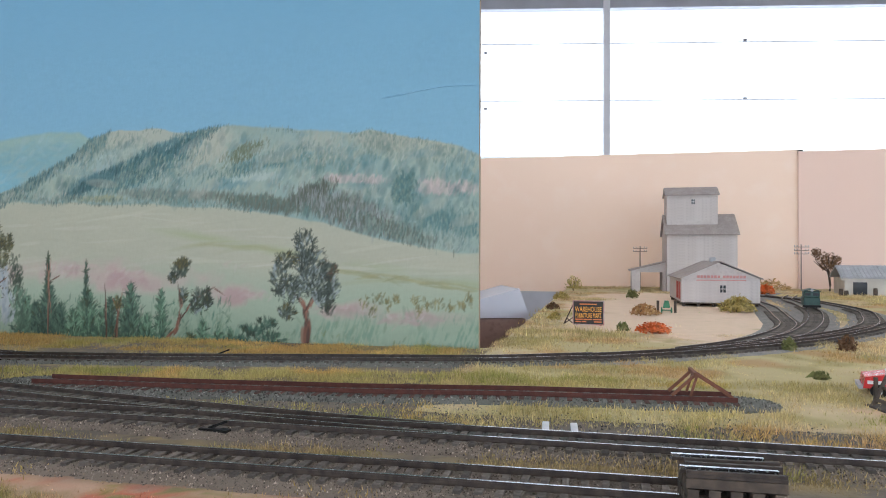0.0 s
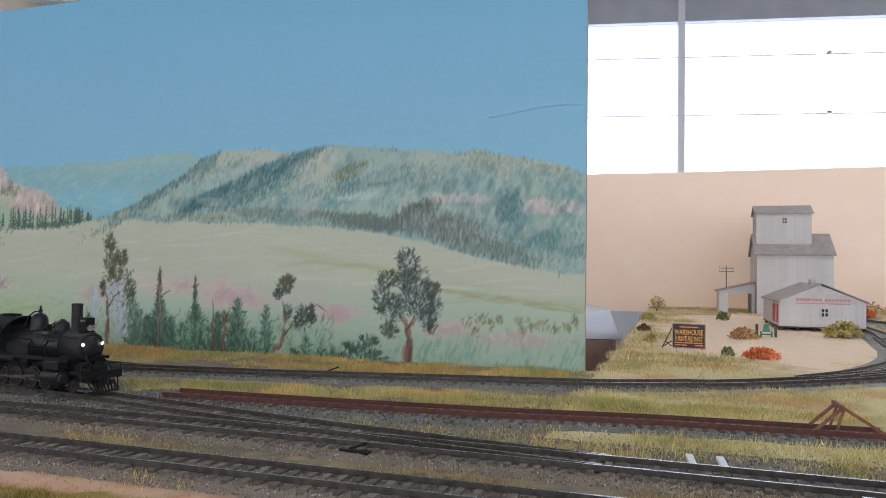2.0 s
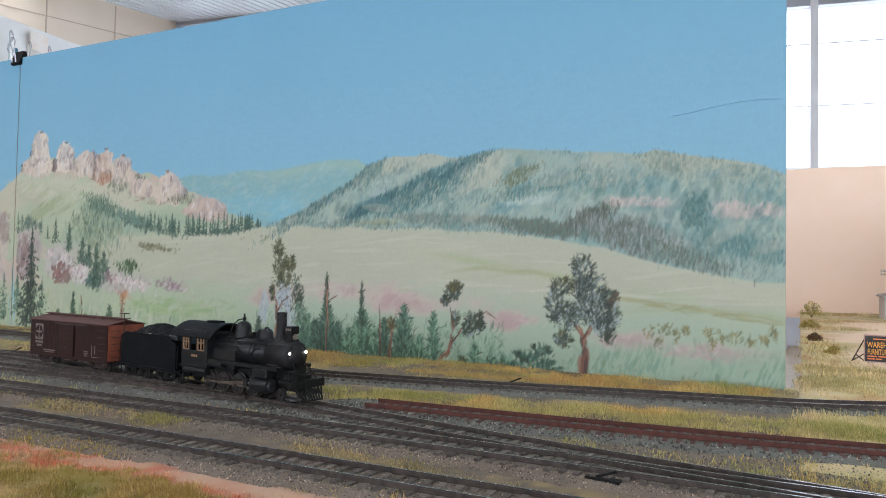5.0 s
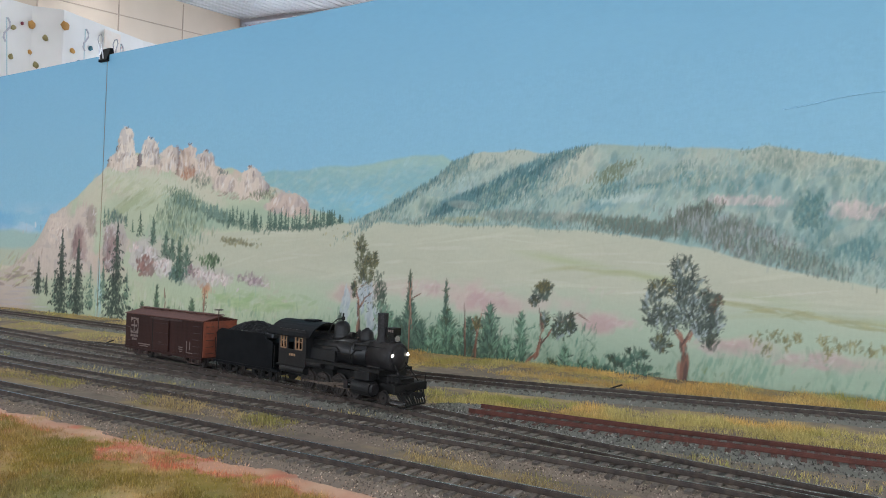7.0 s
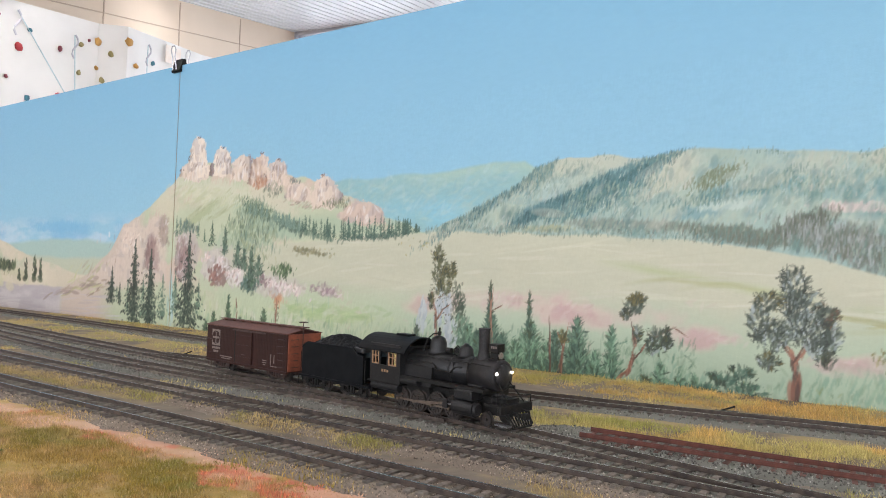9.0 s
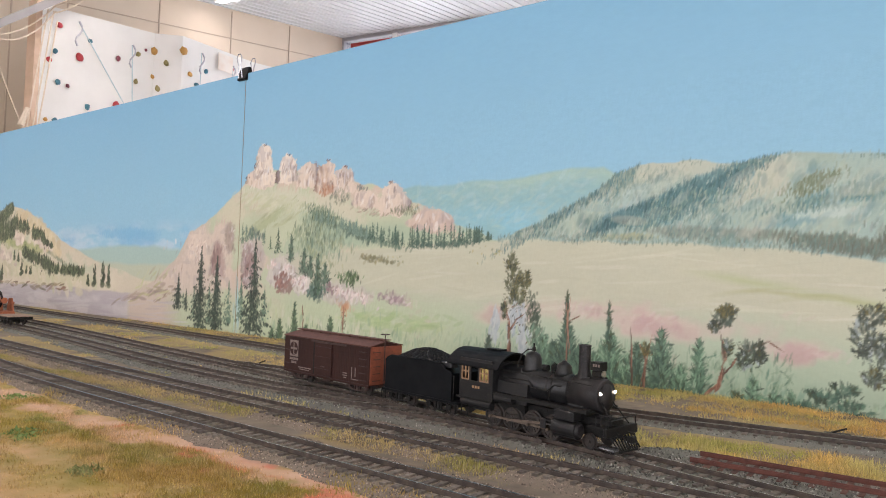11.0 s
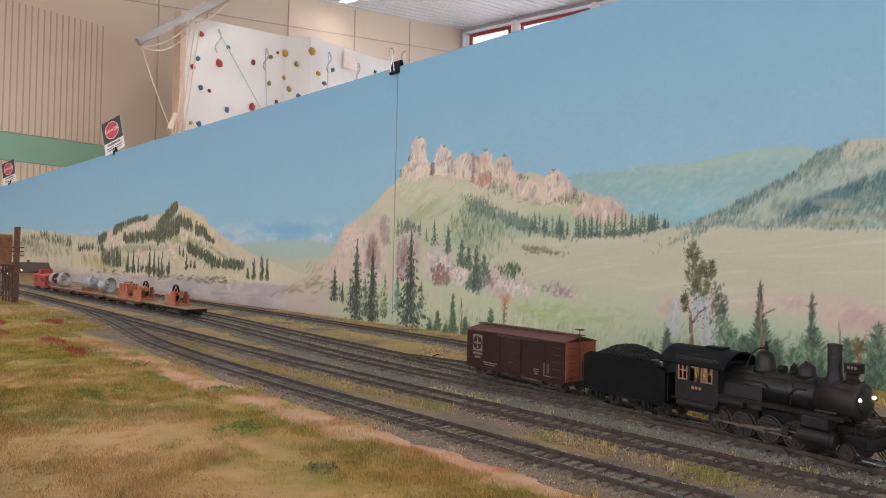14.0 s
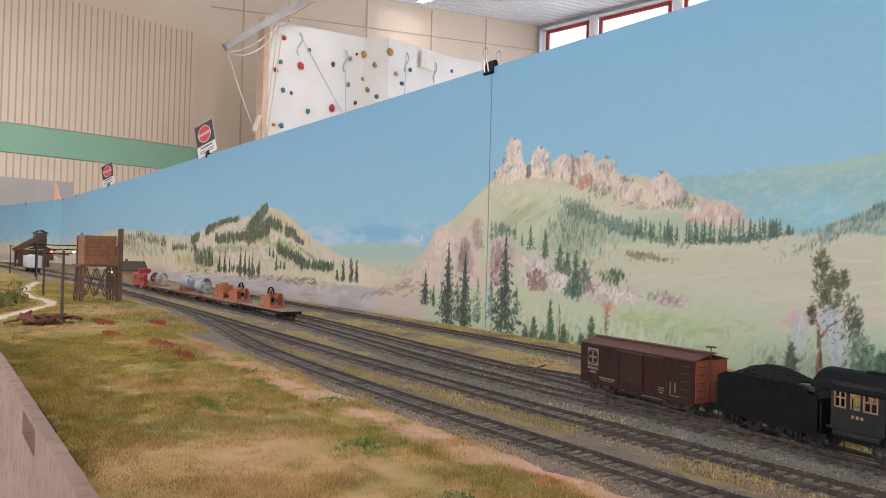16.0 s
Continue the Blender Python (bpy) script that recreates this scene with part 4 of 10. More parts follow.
def mass(s, n, cx, cz, rx, rz, tilt, length, width, angle, colours, layer, body=(0.4, 0.95), under=None):
    """A stand of trees: dabs gathered in a tilted oval."""
    a, q = RNG.uniform(0, 2 * math.pi, n), np.sqrt(RNG.random(n)) * (1 + 0.25 * RNG.normal(0, 1, n))
    u, v = rx * q * np.cos(a), rz * q * np.sin(a)
    c, t_ = math.cos(math.radians(tilt)), math.sin(math.radians(tilt))
    x, z = cx + u * c - v * t_, cz + u * t_ + v * c
    if under is not None:
        k = z < under(x) + 0.002
        x, z = x[k], z[k]
    m = len(x)
    s.dab(x, z, RNG.uniform(*length, m), RNG.uniform(*width, m), RNG.normal(*angle, m), pick(colours, m), layer, body)


DEEP = [lin(58, 100, 104), lin(74, 116, 118), lin(92, 134, 134), lin(50, 86, 88)]
BROWN = [lin(96, 100, 84), lin(116, 120, 106), lin(92, 106, 94), lin(146, 152, 146), lin(164, 170, 168)]
scatter(s, 1330, -1.3, -0.186, hill_lo, lambda x: RIDGE(x) - 0.006, ok, (0.010, 0.022), (0.004, 0.009), (16, 16), PALE + TEAL[2:], 0, (0.1, 0.4))
scatter(s, 6080, -1.32, -0.186, hill_lo, lambda x: RIDGE(x) - 0.002, streak(15, 0.52, 8, 61), (0.006, 0.014), (0.0016, 0.0036), (14, 14), TEAL + DEEP[1:], 1, (0.12, 0.4))
scatter(s, 1710, -1.1, -0.186, hill_lo, lambda x: RIDGE(x) - 0.006, streak(13, 0.55, 8, 67), (0.006, 0.014), (0.0016, 0.0034), (18, 14), PALE + [lin(196, 206, 196)], 2.4, (0.15, 0.45))
mass(s, 874, -0.765, 0.328, 0.080, 0.016, 20, (0.008, 0.018), (0.0018, 0.0038), (14, 9), DEEP, 2, (0.28, 0.68), under=RIDGE)
mass(s, 798, -0.81, 0.298, 0.10, 0.020, 14, (0.008, 0.018), (0.0018, 0.0036), (14, 9), DEEP + TEAL, 2, (0.28, 0.68), under=RIDGE)
mass(s, 380, -0.90, 0.282, 0.065, 0.010, 24, (0.008, 0.016), (0.0018, 0.0036), (12, 9), DEEP[:2] + DEEP[3:], 2, (0.28, 0.68), under=RIDGE)
mass(s, 247, -0.685, 0.362, 0.040, 0.009, 18, (0.006, 0.012), (0.0018, 0.0034), (10, 12), DEEP + GREY[:1], 2, (0.28, 0.68), under=RIDGE)
mass(s, 912, -1.00, 0.302, 0.16, 0.012, 28, (0.007, 0.016), (0.0018, 0.0034), (10, 8), DEEP + GREY, 2, (0.28, 0.68), under=RIDGE)
mass(s, 304, -0.895, 0.352, 0.03, 0.016, 40, (0.007, 0.014), (0.0018, 0.0032), (8, 9), GREY + DEEP[2:3], 2, (0.28, 0.68), under=RIDGE)
mass(s, 456, -0.56, 0.312, 0.09, 0.014, 14, (0.007, 0.016), (0.0018, 0.0034), (10, 10), DEEP[1:3] + TEAL, 2, (0.28, 0.68))
mass(s, 228, -0.60, 0.328, 0.04, 0.012, 20, (0.006, 0.014), (0.0018, 0.003), (12, 10), [lin(112, 124, 96), lin(128, 138, 112)], 2)
mass(s, 456, -0.42, 0.318, 0.11, 0.016, 4, (0.006, 0.014), (0.0018, 0.0036), (8, 12), TEAL + GREY + PALE, 2, (0.2, 0.5))
mass(s, 456, -0.30, 0.330, 0.11, 0.020, -10, (0.005, 0.012), (0.0018, 0.0034), (6, 14), TEAL[1:] + GREY + PALE, 2, (0.15, 0.5), under=RIDGE)
mass(s, 228, -0.308, 0.262, 0.020, 0.024, 0, (0.006, 0.013), (0.0025, 0.0045), (0, 18), TEAL[:2] + GREY[:1] + DEEP[1:2], 3, (0.28, 0.68))
mass(s, 285, -0.235, 0.205, 0.06, 0.020, -14, (0.008, 0.018), (0.002, 0.004), (4, 10), TEAL[:2] + DEEP[1:3], 2, (0.2, 0.5))
mass(s, 323, -0.475, 0.256, 0.042, 0.014, 22, (0.008, 0.018), (0.0018, 0.0036), (6, 8), BROWN[:3] + [lin(78, 82, 66)], 3, (0.28, 0.68))
mass(s, 456, -0.555, 0.238, 0.07, 0.010, -8, (0.007, 0.016), (0.0018, 0.0034), (4, 8), BROWN[:3] + GREY[2:3], 3, (0.28, 0.68))
mass(s, 798, -0.41, 0.228, 0.09, 0.022, -16, (0.008, 0.020), (0.0018, 0.0036), (4, 7), BROWN, 3, (0.25, 0.65))
mass(s, 570, -0.33, 0.195, 0.08, 0.014, -20, (0.007, 0.016), (0.0018, 0.0034), (4, 8), BROWN[:3] + GREY, 3, (0.3, 0.7))
scatter(s, 570, -1.15, -0.58, lambda x: MEADOW(x) - 0.002, lambda x: MEADOW(x) + 0.012, ok, (0.005, 0.011), (0.0016, 0.0034), (8, 12), GREY + DEEP[2:3] + BROWN[1:3], 3, (0.25, 0.65))
scatter(s, 380, -0.9, -0.19, lambda x: RIDGE(x) - 0.006, lambda x: RIDGE(x) + 0.003, streak(14, 0.48, 8, 73), (0.004, 0.009), (0.0016, 0.003), (0, 12), TEAL + GREY, 3, (0.28, 0.68))
# far hill, softly brushed
scatter(s, 380, -1.5, -0.95, 0.27, lambda x: FARHILL(x) - 0.008, lambda x, z: (z > RIDGE(x)) * 1.0 * (x > -1.36) + 1.0 * (x < -1.36) * (z > CRAG(x)), (0.015, 0.045), (0.004, 0.010), (68, 18), [lin(158, 194, 196), lin(138, 188, 200), lin(172, 196, 180)], 0, (0.05, 0.25))


scatter(s, 60, -0.95, -0.2, lambda x: MEADOW(x) + 0.03, lambda x: RIDGE(x) - 0.02, ok, (0.04, 0.08), (0.012, 0.024), (62, 16), [lin(182, 194, 182), lin(196, 196, 176), lin(126, 160, 160), lin(108, 148, 150)], 2.2, (0.1, 0.35))
scatter(s, 700, -0.98, -0.186, hill_lo, lambda x: RIDGE(x) - 0.012, streak(9, 0.46, 7, 63), (0.016, 0.034), (0.007, 0.014), (14, 14), TEAL[:2] + DEEP[1:3], 1.5, (0.12, 0.4))
scatter(s, 260, -1.36, -0.95, 0.27, lambda x: FARHILL(x) - 0.004, lambda x, z: (z > RIDGE(x)) * 1.0 * (x > -1.36) + 1.0 * (x < -1.36) * (z > CRAG(x)), (0.014, 0.04), (0.005, 0.012), (60, 40), [lin(150, 186, 190), lin(134, 182, 192), lin(168, 192, 180), lin(176, 202, 204)], 0.5, (0.08, 0.3))
def stone(light, dark, flank=0.3, lean=1, warm=None, seed=0):
    """Rock paint: pale face, shaded flank, streaks down the stone, warm or dark foot."""
    def paint(x, z, across, up):
        n = 0.4 * value_noise(x * 120 + 24 * z, z * 40, 1, 331 + seed) + 0.6 * fractal(x, z, 40, 333 + seed)
        g = value_noise(x * 210 - 30 * z, z * 60, 1, 335 + seed)
        side = across if lean > 0 else 1 - across
        k = np.clip((flank - 0.06 - side) * 4.0 + (n - 0.5) * 2.6, 0, 1)[:, None]
        c = lin(*light) * (0.94 + 0.12 * g[:, None]) * (1 - k) + lin(*dark) * (0.85 + 0.3 * g[:, None]) * k
        f = np.clip((value_noise(x * 70, z * 70, 1, 337 + seed) - 0.66) * 5, 0, 0.5)[:, None]
        c = c * (1 - f) + lin(178, 166, 164) * f
        if warm:
            f = np.clip(0.55 - up + (n - 0.5) * 2.4, 0, 1)[:, None] * 0.7
            c = c * (1 - f) + lin(*warm) * f
        return c
    return paint


def chip(s, points, light, dark, n=None, layer=2.5):
    """Loose knife strokes over a painted rock, pale and dark, some past its edge."""
    px, pz = [p[0] for p in points], [p[1] for p in points]
    w, h = max(px) - min(px), max(pz) - min(pz)
    n = n or min(26, int(5 + w * h * 3600))
    x, z = (min(px) + max(px)) / 2 + RNG.uniform(-0.36, 0.36, n) * w, (min(pz) + max(pz)) / 2 + RNG.uniform(-0.42, 0.30, n) * h
    s.dab(x, z, RNG.uniform(0.010, 0.024, n), RNG.uniform(0.004, 0.009, n), RNG.normal(8, 20, n), pick([lin(*light), lin(*dark), lin(232, 224, 216), lin(176, 160, 158), lin(148, 124, 114)], n), layer, (0.2, 0.6))


def rock(points, light, dark, flank=0.3, lean=1, warm=None, seed=0, layer=2.0, soft=0.003, strength=0.95, rag=0.008):
    s.shape(points, stone(light, dark, flank, lean, warm, seed), layer, rag, soft, strength)
    chip(s, points, light, dark, layer=layer + 0.35)


PEACH, SHELL, MAUVE, UMBER, RUST = (222, 202, 184), (234, 218, 200), (142, 128, 128), (100, 78, 72), (178, 128, 96)
# the row of pinnacles, from the tall one down to the last low outcrop
rock([(-1.965, 0.400), (-1.960, 0.418), (-1.930, 0.440), (-1.905, 0.432), (-1.845, 0.425), (-1.835, 0.400), (-1.860, 0.386), (-1.90, 0.384)], PEACH, UMBER, 0.2, seed=1, layer=2.0)
rock([(-1.934, 0.428), (-1.916, 0.490), (-1.892, 0.500), (-1.868, 0.492), (-1.857, 0.446), (-1.846, 0.396), (-1.885, 0.388)], SHELL, UMBER, 0.34, seed=2, layer=2.2)
rock([(-1.845, 0.394), (-1.843, 0.424), (-1.828, 0.430), (-1.815, 0.392)], MAUVE, UMBER, 0.6, seed=3, layer=2.1)
rock([(-1.826, 0.392), (-1.822, 0.448), (-1.798, 0.466), (-1.760, 0.450), (-1.754, 0.400), (-1.784, 0.390)], SHELL, MAUVE, 0.3, -1, seed=4, layer=2.2)
rock([(-1.762, 0.380), (-1.750, 0.426), (-1.720, 0.440), (-1.684, 0.434), (-1.682, 0.376)], PEACH, MAUVE, 0.35, -1, seed=5, layer=2.1)
rock([(-1.692, 0.368), (-1.680, 0.426), (-1.646, 0.441), (-1.620, 0.430), (-1.612, 0.366), (-1.660, 0.352)], PEACH, UMBER, 0.3, warm=RUST, seed=6, layer=2.2)
rock([(-1.622, 0.358), (-1.613, 0.410), (-1.584, 0.423), (-1.558, 0.408), (-1.545, 0.362), (-1.592, 0.352)], PEACH, MAUVE, 0.15, seed=7, layer=2.2)
rock([(-1.56, 0.330), (-1.552, 0.356), (-1.516, 0.364), (-1.476, 0.348), (-1.468, 0.320), (-1.513, 0.314)], PEACH, MAUVE, 0.25, seed=8, layer=2.0, soft=0.006)
rock([(-1.474, 0.320), (-1.460, 0.368), (-1.437, 0.380), (-1.394, 0.352), (-1.372, 0.320), (-1.403, 0.298), (-1.463, 0.302)], PEACH, MAUVE, 0.3, -1, seed=9, layer=2.2)
rock([(-1.395, 0.286), (-1.341, 0.316), (-1.297, 0.311), (-1.264, 0.294), (-1.250, 0.268), (-1.300, 0.260), (-1.356, 0.266)], (208, 184, 168), (176, 156, 148), 0.2, -1, seed=10, layer=2.2, soft=0.005)
for x, z, n in ((-1.892, 0.497, 3), (-1.796, 0.464, 2), (-1.644, 0.440, 4), (-1.585, 0.421, 3), (-1.437, 0.378, 3), (-1.955, 0.415, 4)):
    mass(s, n, x, z, 0.010, 0.003, 0, (0.006, 0.012), (0.003, 0.005), (60, 30), [lin(120, 92, 86), lin(96, 78, 74)], 2.6, (0.5, 0.9))
for x, z0, z1, n in ((-1.885, 0.40, 0.48, 5), (-1.79, 0.40, 0.45, 6), (-1.71, 0.385, 0.425, 5), (-1.60, 0.365, 0.41, 4), (-1.44, 0.31, 0.36, 5), (-1.90, 0.388, 0.40, 6)):
    s.dab(x + RNG.normal(0, 0.010, n), RNG.uniform(z0, z1, n), RNG.uniform(0.014, 0.030, n), RNG.uniform(0.003, 0.006, n), RNG.normal(4, 8, n), pick([lin(238, 228, 218), lin(228, 216, 206), lin(214, 210, 210)], n), 2.6, (0.4, 0.85))
mass(s, 26, -1.648, 0.368, 0.026, 0.012, 0, (0.008, 0.018), (0.004, 0.008), (10, 20), [lin(176, 124, 92), lin(190, 146, 118)], 2.7, (0.4, 0.8))
# brush in the clefts below them
mass(s, 60, -1.600, 0.350, 0.034, 0.016, 0, (0.008, 0.016), (0.003, 0.006), (4, 14), [lin(124, 132, 114), lin(146, 152, 134), lin(108, 116, 100)], 3.0, (0.3, 0.75))
mass(s, 30, -1.530, 0.368, 0.020, 0.006, -10, (0.006, 0.012), (0.003, 0.005), (10, 20), [lin(116, 120, 112), lin(140, 142, 134)], 3.0, (0.4, 0.8))
mass(s, 90, -1.400, 0.312, 0.045, 0.010, 0, (0.007, 0.014), (0.002, 0.004), (4, 14), [lin(120, 122, 96), lin(98, 106, 84), lin(150, 150, 122)], 3.4, (0.3, 0.8))
mass(s, 40, -1.50, 0.312, 0.05, 0.006, -10, (0.010, 0.02), (0.003, 0.006), (70, 18), [lin(150, 132, 120), lin(196, 178, 160)], 2.8, (0.25, 0.6))
# bluff at the western foot
rock([(-2.42, 0.110), (-2.30, 0.168), (-2.238, 0.205), (-2.232, 0.262), (-2.172, 0.282), (-2.128, 0.264), (-2.075, 0.300), (-2.03, 0.290), (-2.01, 0.20), (-2.01, 0.12), (-2.12, 0.10), (-2.25, 0.095)], (212, 194, 178), (184, 164, 154), 0.1, seed=11, layer=1.6, soft=0.012, strength=0.8)
rock([(-2.225, 0.20), (-2.222, 0.262), (-2.17, 0.276), (-2.14, 0.22), (-2.16, 0.18)], (226, 206, 188), (200, 178, 166), 0.1, seed=12, layer=1.8, soft=0.010, strength=0.7)
rock([(-2.118, 0.150), (-2.100, 0.240), (-2.080, 0.252), (-2.052, 0.220), (-2.040, 0.150)], (178, 152, 144), (152, 130, 126), 0.5, seed=13, layer=1.9, soft=0.010, strength=0.8)
rock([(-2.055, 0.255), (-2.040, 0.300), (-2.010, 0.290), (-2.000, 0.220), (-2.030, 0.215)], (164, 146, 134), (140, 128, 116), 0.4, seed=14, layer=1.9, soft=0.008, strength=0.75)
rock([(-1.975, 0.160), (-1.968, 0.232), (-1.925, 0.252), (-1.880, 0.238), (-1.868, 0.180), (-1.900, 0.140)], (190, 178, 166), (140, 126, 120), 0.3, seed=15, layer=1.9, soft=0.006, strength=0.9)
rock([(-1.965, 0.135), (-1.955, 0.190), (-1.925, 0.200), (-1.895, 0.150), (-1.93, 0.118)], (156, 132, 132), (136, 114, 114), 0.4, seed=16, layer=2.0, soft=0.008, strength=0.8)
# broken mauve rocks along the slope
rock([(-1.86, 0.150), (-1.845, 0.196), (-1.795, 0.205), (-1.750, 0.180), (-1.735, 0.150), (-1.78, 0.135), (-1.83, 0.128)], (202, 194, 182), (150, 138, 132), 0.2, -1, seed=17, layer=2.0, soft=0.005)
rock([(-1.820, 0.128), (-1.806, 0.150), (-1.775, 0.170), (-1.748, 0.150), (-1.756, 0.124), (-1.790, 0.112)], (150, 126, 116), (128, 106, 100), 0.4, seed=18, layer=2.2, soft=0.004)
rock([(-1.755, 0.120), (-1.742, 0.155), (-1.708, 0.172), (-1.690, 0.148), (-1.700, 0.122), (-1.73, 0.112)], (208, 200, 188), (152, 140, 134), 0.3, seed=19, layer=2.1, soft=0.004)
rock([(-1.66, 0.112), (-1.640, 0.146), (-1.590, 0.150), (-1.530, 0.142), (-1.475, 0.132), (-1.480, 0.112), (-1.56, 0.098), (-1.62, 0.098)], (198, 190, 176), (152, 138, 130), 0.15, seed=20, layer=1.9, soft=0.008, strength=0.85)
rock([(-1.44, 0.114), (-1.425, 0.134), (-1.40, 0.128), (-1.370, 0.118), (-1.40, 0.108)], (178, 164, 156), (152, 138, 132), 0.4, seed=21, layer=2.0, soft=0.008, strength=0.8)
for px, pz, rx, rz, n, cols in ((-1.79, 0.175, 0.05, 0.016, 26, [lin(222, 214, 210), lin(204, 194, 192)]), (-1.72, 0.140, 0.03, 0.014, 18, [lin(230, 220, 220), lin(160, 136, 140)]), (-1.57, 0.125, 0.08, 0.012, 46, [lin(226, 212, 208), lin(170, 146, 148), lin(204, 186, 186)]), (-1.57, 0.098, 0.03, 0.010, 16, [lin(188, 152, 128), lin(200, 170, 150)]), (-1.41, 0.118, 0.04, 0.006, 14, [lin(160, 142, 146), lin(206, 190, 184)]), (-2.18, 0.215, 0.05, 0.03, 20, [lin(232, 214, 198), lin(196, 172, 160)]), (-1.93, 0.205, 0.04, 0.03, 24, [lin(150, 128, 130), lin(216, 200, 198)])):
    mass(s, n, px, pz, rx, rz, -15, (0.010, 0.022), (0.004, 0.008), (30, 30), cols, 2.6, (0.35, 0.8))
# the green shoulder: pale turf, creases, a misty grove running down it
mass(s, 120, -1.86, 0.345, 0.13, 0.022, -6, (0.025, 0.05), (0.006, 0.012), (66, 14), [lin(206, 206, 178), lin(194, 196, 166), lin(186, 190, 150)], 1, (0.15, 0.4))
for px, pz, rx, tilt in ((-1.845, 0.316, 0.07, 24), (-1.79, 0.300, 0.06, 20), (-1.90, 0.300, 0.05, 30)):
    mass(s, 34, px, pz, rx, 0.005, tilt, (0.014, 0.03), (0.004, 0.007), (62, 8), [lin(166, 172, 134), lin(178, 182, 148)], 1.5, (0.2, 0.5))
GROVE = [lin(130, 152, 130), lin(108, 134, 118), lin(152, 170, 144), lin(92, 120, 106)]
mass(s, 300, -1.655, 0.262, 0.085, 0.062, -10, (0.012, 0.026), (0.003, 0.007), (6, 12), GROVE, 2.9, (0.2, 0.55))
mass(s, 150, -1.640, 0.300, 0.075, 0.022, -18, (0.008, 0.016), (0.002, 0.004), (6, 14), [lin(104, 130, 114), lin(88, 114, 98), lin(126, 150, 132)], 3.2, (0.25, 0.7))
mass(s, 120, -1.68, 0.325, 0.05, 0.010, -14, (0.006, 0.012), (0.002, 0.004), (8, 20), [lin(118, 136, 108), lin(146, 158, 128)], 3.2, (0.25, 0.7))
mass(s, 130, -1.72, 0.240, 0.07, 0.030, -30, (0.010, 0.022), (0.003, 0.006), (6, 14), [lin(132, 150, 116), lin(150, 164, 128), lin(112, 134, 108)], 3.0, (0.15, 0.5))
mass(s, 80, -1.655, 0.205, 0.07, 0.016, -16, (0.008, 0.018), (0.003, 0.006), (10, 20), [lin(150, 156, 118), lin(170, 170, 130), lin(128, 142, 112)], 3.0, (0.15, 0.5))
for x in np.concatenate([RNG.uniform(-1.545, -1.385, 34), RNG.uniform(-1.378, -1.165, 46), RNG.uniform(-1.69, -1.54, 18)]):
    base = np.interp(x, [-1.70, -1.59, -1.51, -1.39, -1.32, -1.25, -1.165], [0.300, 0.276, 0.252, 0.233, 0.232, 0.236, 0.248]) + RNG.uniform(-0.003, 0.004)
    high = np.interp(x, [-1.70, -1.45, -1.42, -1.36, -1.22, -1.165], [0.024, 0.036, 0.042, 0.046, 0.042, 0.016]) * RNG.uniform(0.6, 1.1)
    fir(s, x, base, high, [lin(70, 98, 84), lin(84, 112, 96), lin(60, 84, 70)] if x > -1.5 else [lin(104, 130, 116), lin(122, 146, 130)], 0.8, 4, 1.25)
mass(s, 90, -1.46, 0.244, 0.075, 0.006, -12, (0.008, 0.014), (0.004, 0.007), (10, 20), [lin(84, 108, 92), lin(104, 128, 108)], 3.8, (0.3, 0.7))
mass(s, 110, -1.27, 0.240, 0.095, 0.006, 3, (0.008, 0.014), (0.004, 0.007), (10, 20), [lin(78, 100, 86), lin(98, 120, 104)], 3.8, (0.3, 0.7))
scatter(s, 110, -1.62, -1.1, 0.200, 0.236, streak(16, 0.5, 8, 99), (0.004, 0.009), (0.002, 0.004), (30, 40), [lin(160, 154, 100), lin(120, 126, 96), lin(180, 168, 118)], 3, (0.3, 0.8))
# firs on the slope and the tall dark ones at its foot
SOFTFIR = [lin(100, 124, 104), lin(120, 142, 120), lin(84, 108, 90)]
for x, z0, h, cols, wide in ((-1.820, 0.214, 0.066, FIR, 1.2), (-1.769, 0.200, 0.050, FIR[1:], 1.6), (-1.720, 0.168, 0.060, SOFTFIR, 1.6), (-1.665, 0.115, 0.100, FIR[1:], 1.0), (-1.640, 0.12, 0.06, SOFTFIR, 1.2), (-1.952, 0.245, 0.045, SOFTFIR, 1.4), (-1.93, 0.25, 0.04, SOFTFIR, 1.4), (-1.97, 0.24, 0.055, SOFTFIR, 1.2), (-1.875, 0.235, 0.045, SOFTFIR, 1.0), (-1.85, 0.225, 0.035, FIR[1:3], 1.0)):
    fir(s, x, z0, h, cols, 1.0, 4, wide)
mass(s, 46, -1.670, 0.128, 0.030, 0.018, 0, (0.010, 0.02), (0.004, 0.008), (10, 30), [lin(88, 116, 104), lin(118, 146, 134), lin(150, 174, 176)], 3.4, (0.3, 0.75))
mass(s, 70, -1.552, 0.162, 0.036, 0.014, 0, (0.008, 0.015), (0.002, 0.005), (4, 20), [lin(84, 118, 76), lin(104, 136, 88), lin(70, 92, 66)], 3.6, (0.4, 0.85))
DARKFIR = [lin(42, 56, 48), lin(54, 70, 58), lin(34, 44, 38), lin(74, 90, 74)]
for x, z0, h, wide in ((-2.268, 0.050, 0.104, 1.5), (-2.225, 0.046, 0.064, 1.3), (-2.156, -0.004, 0.236, 1.3), (-2.078, 0.0, 0.206, 1.45), (-1.910, -0.002, 0.254, 1.5)):
    fir(s, x, z0, h, DARKFIR, 1.6, 4.4, wide)
    mass(s, int(800 * h * h) + 8, x, z0 + h * 0.25, 0.11 * h * wide, 0.22 * h, 0, (0.010, 0.020), (0.004, 0.009), (0, 40), DARKFIR, 4.2, (0.3, 0.8))
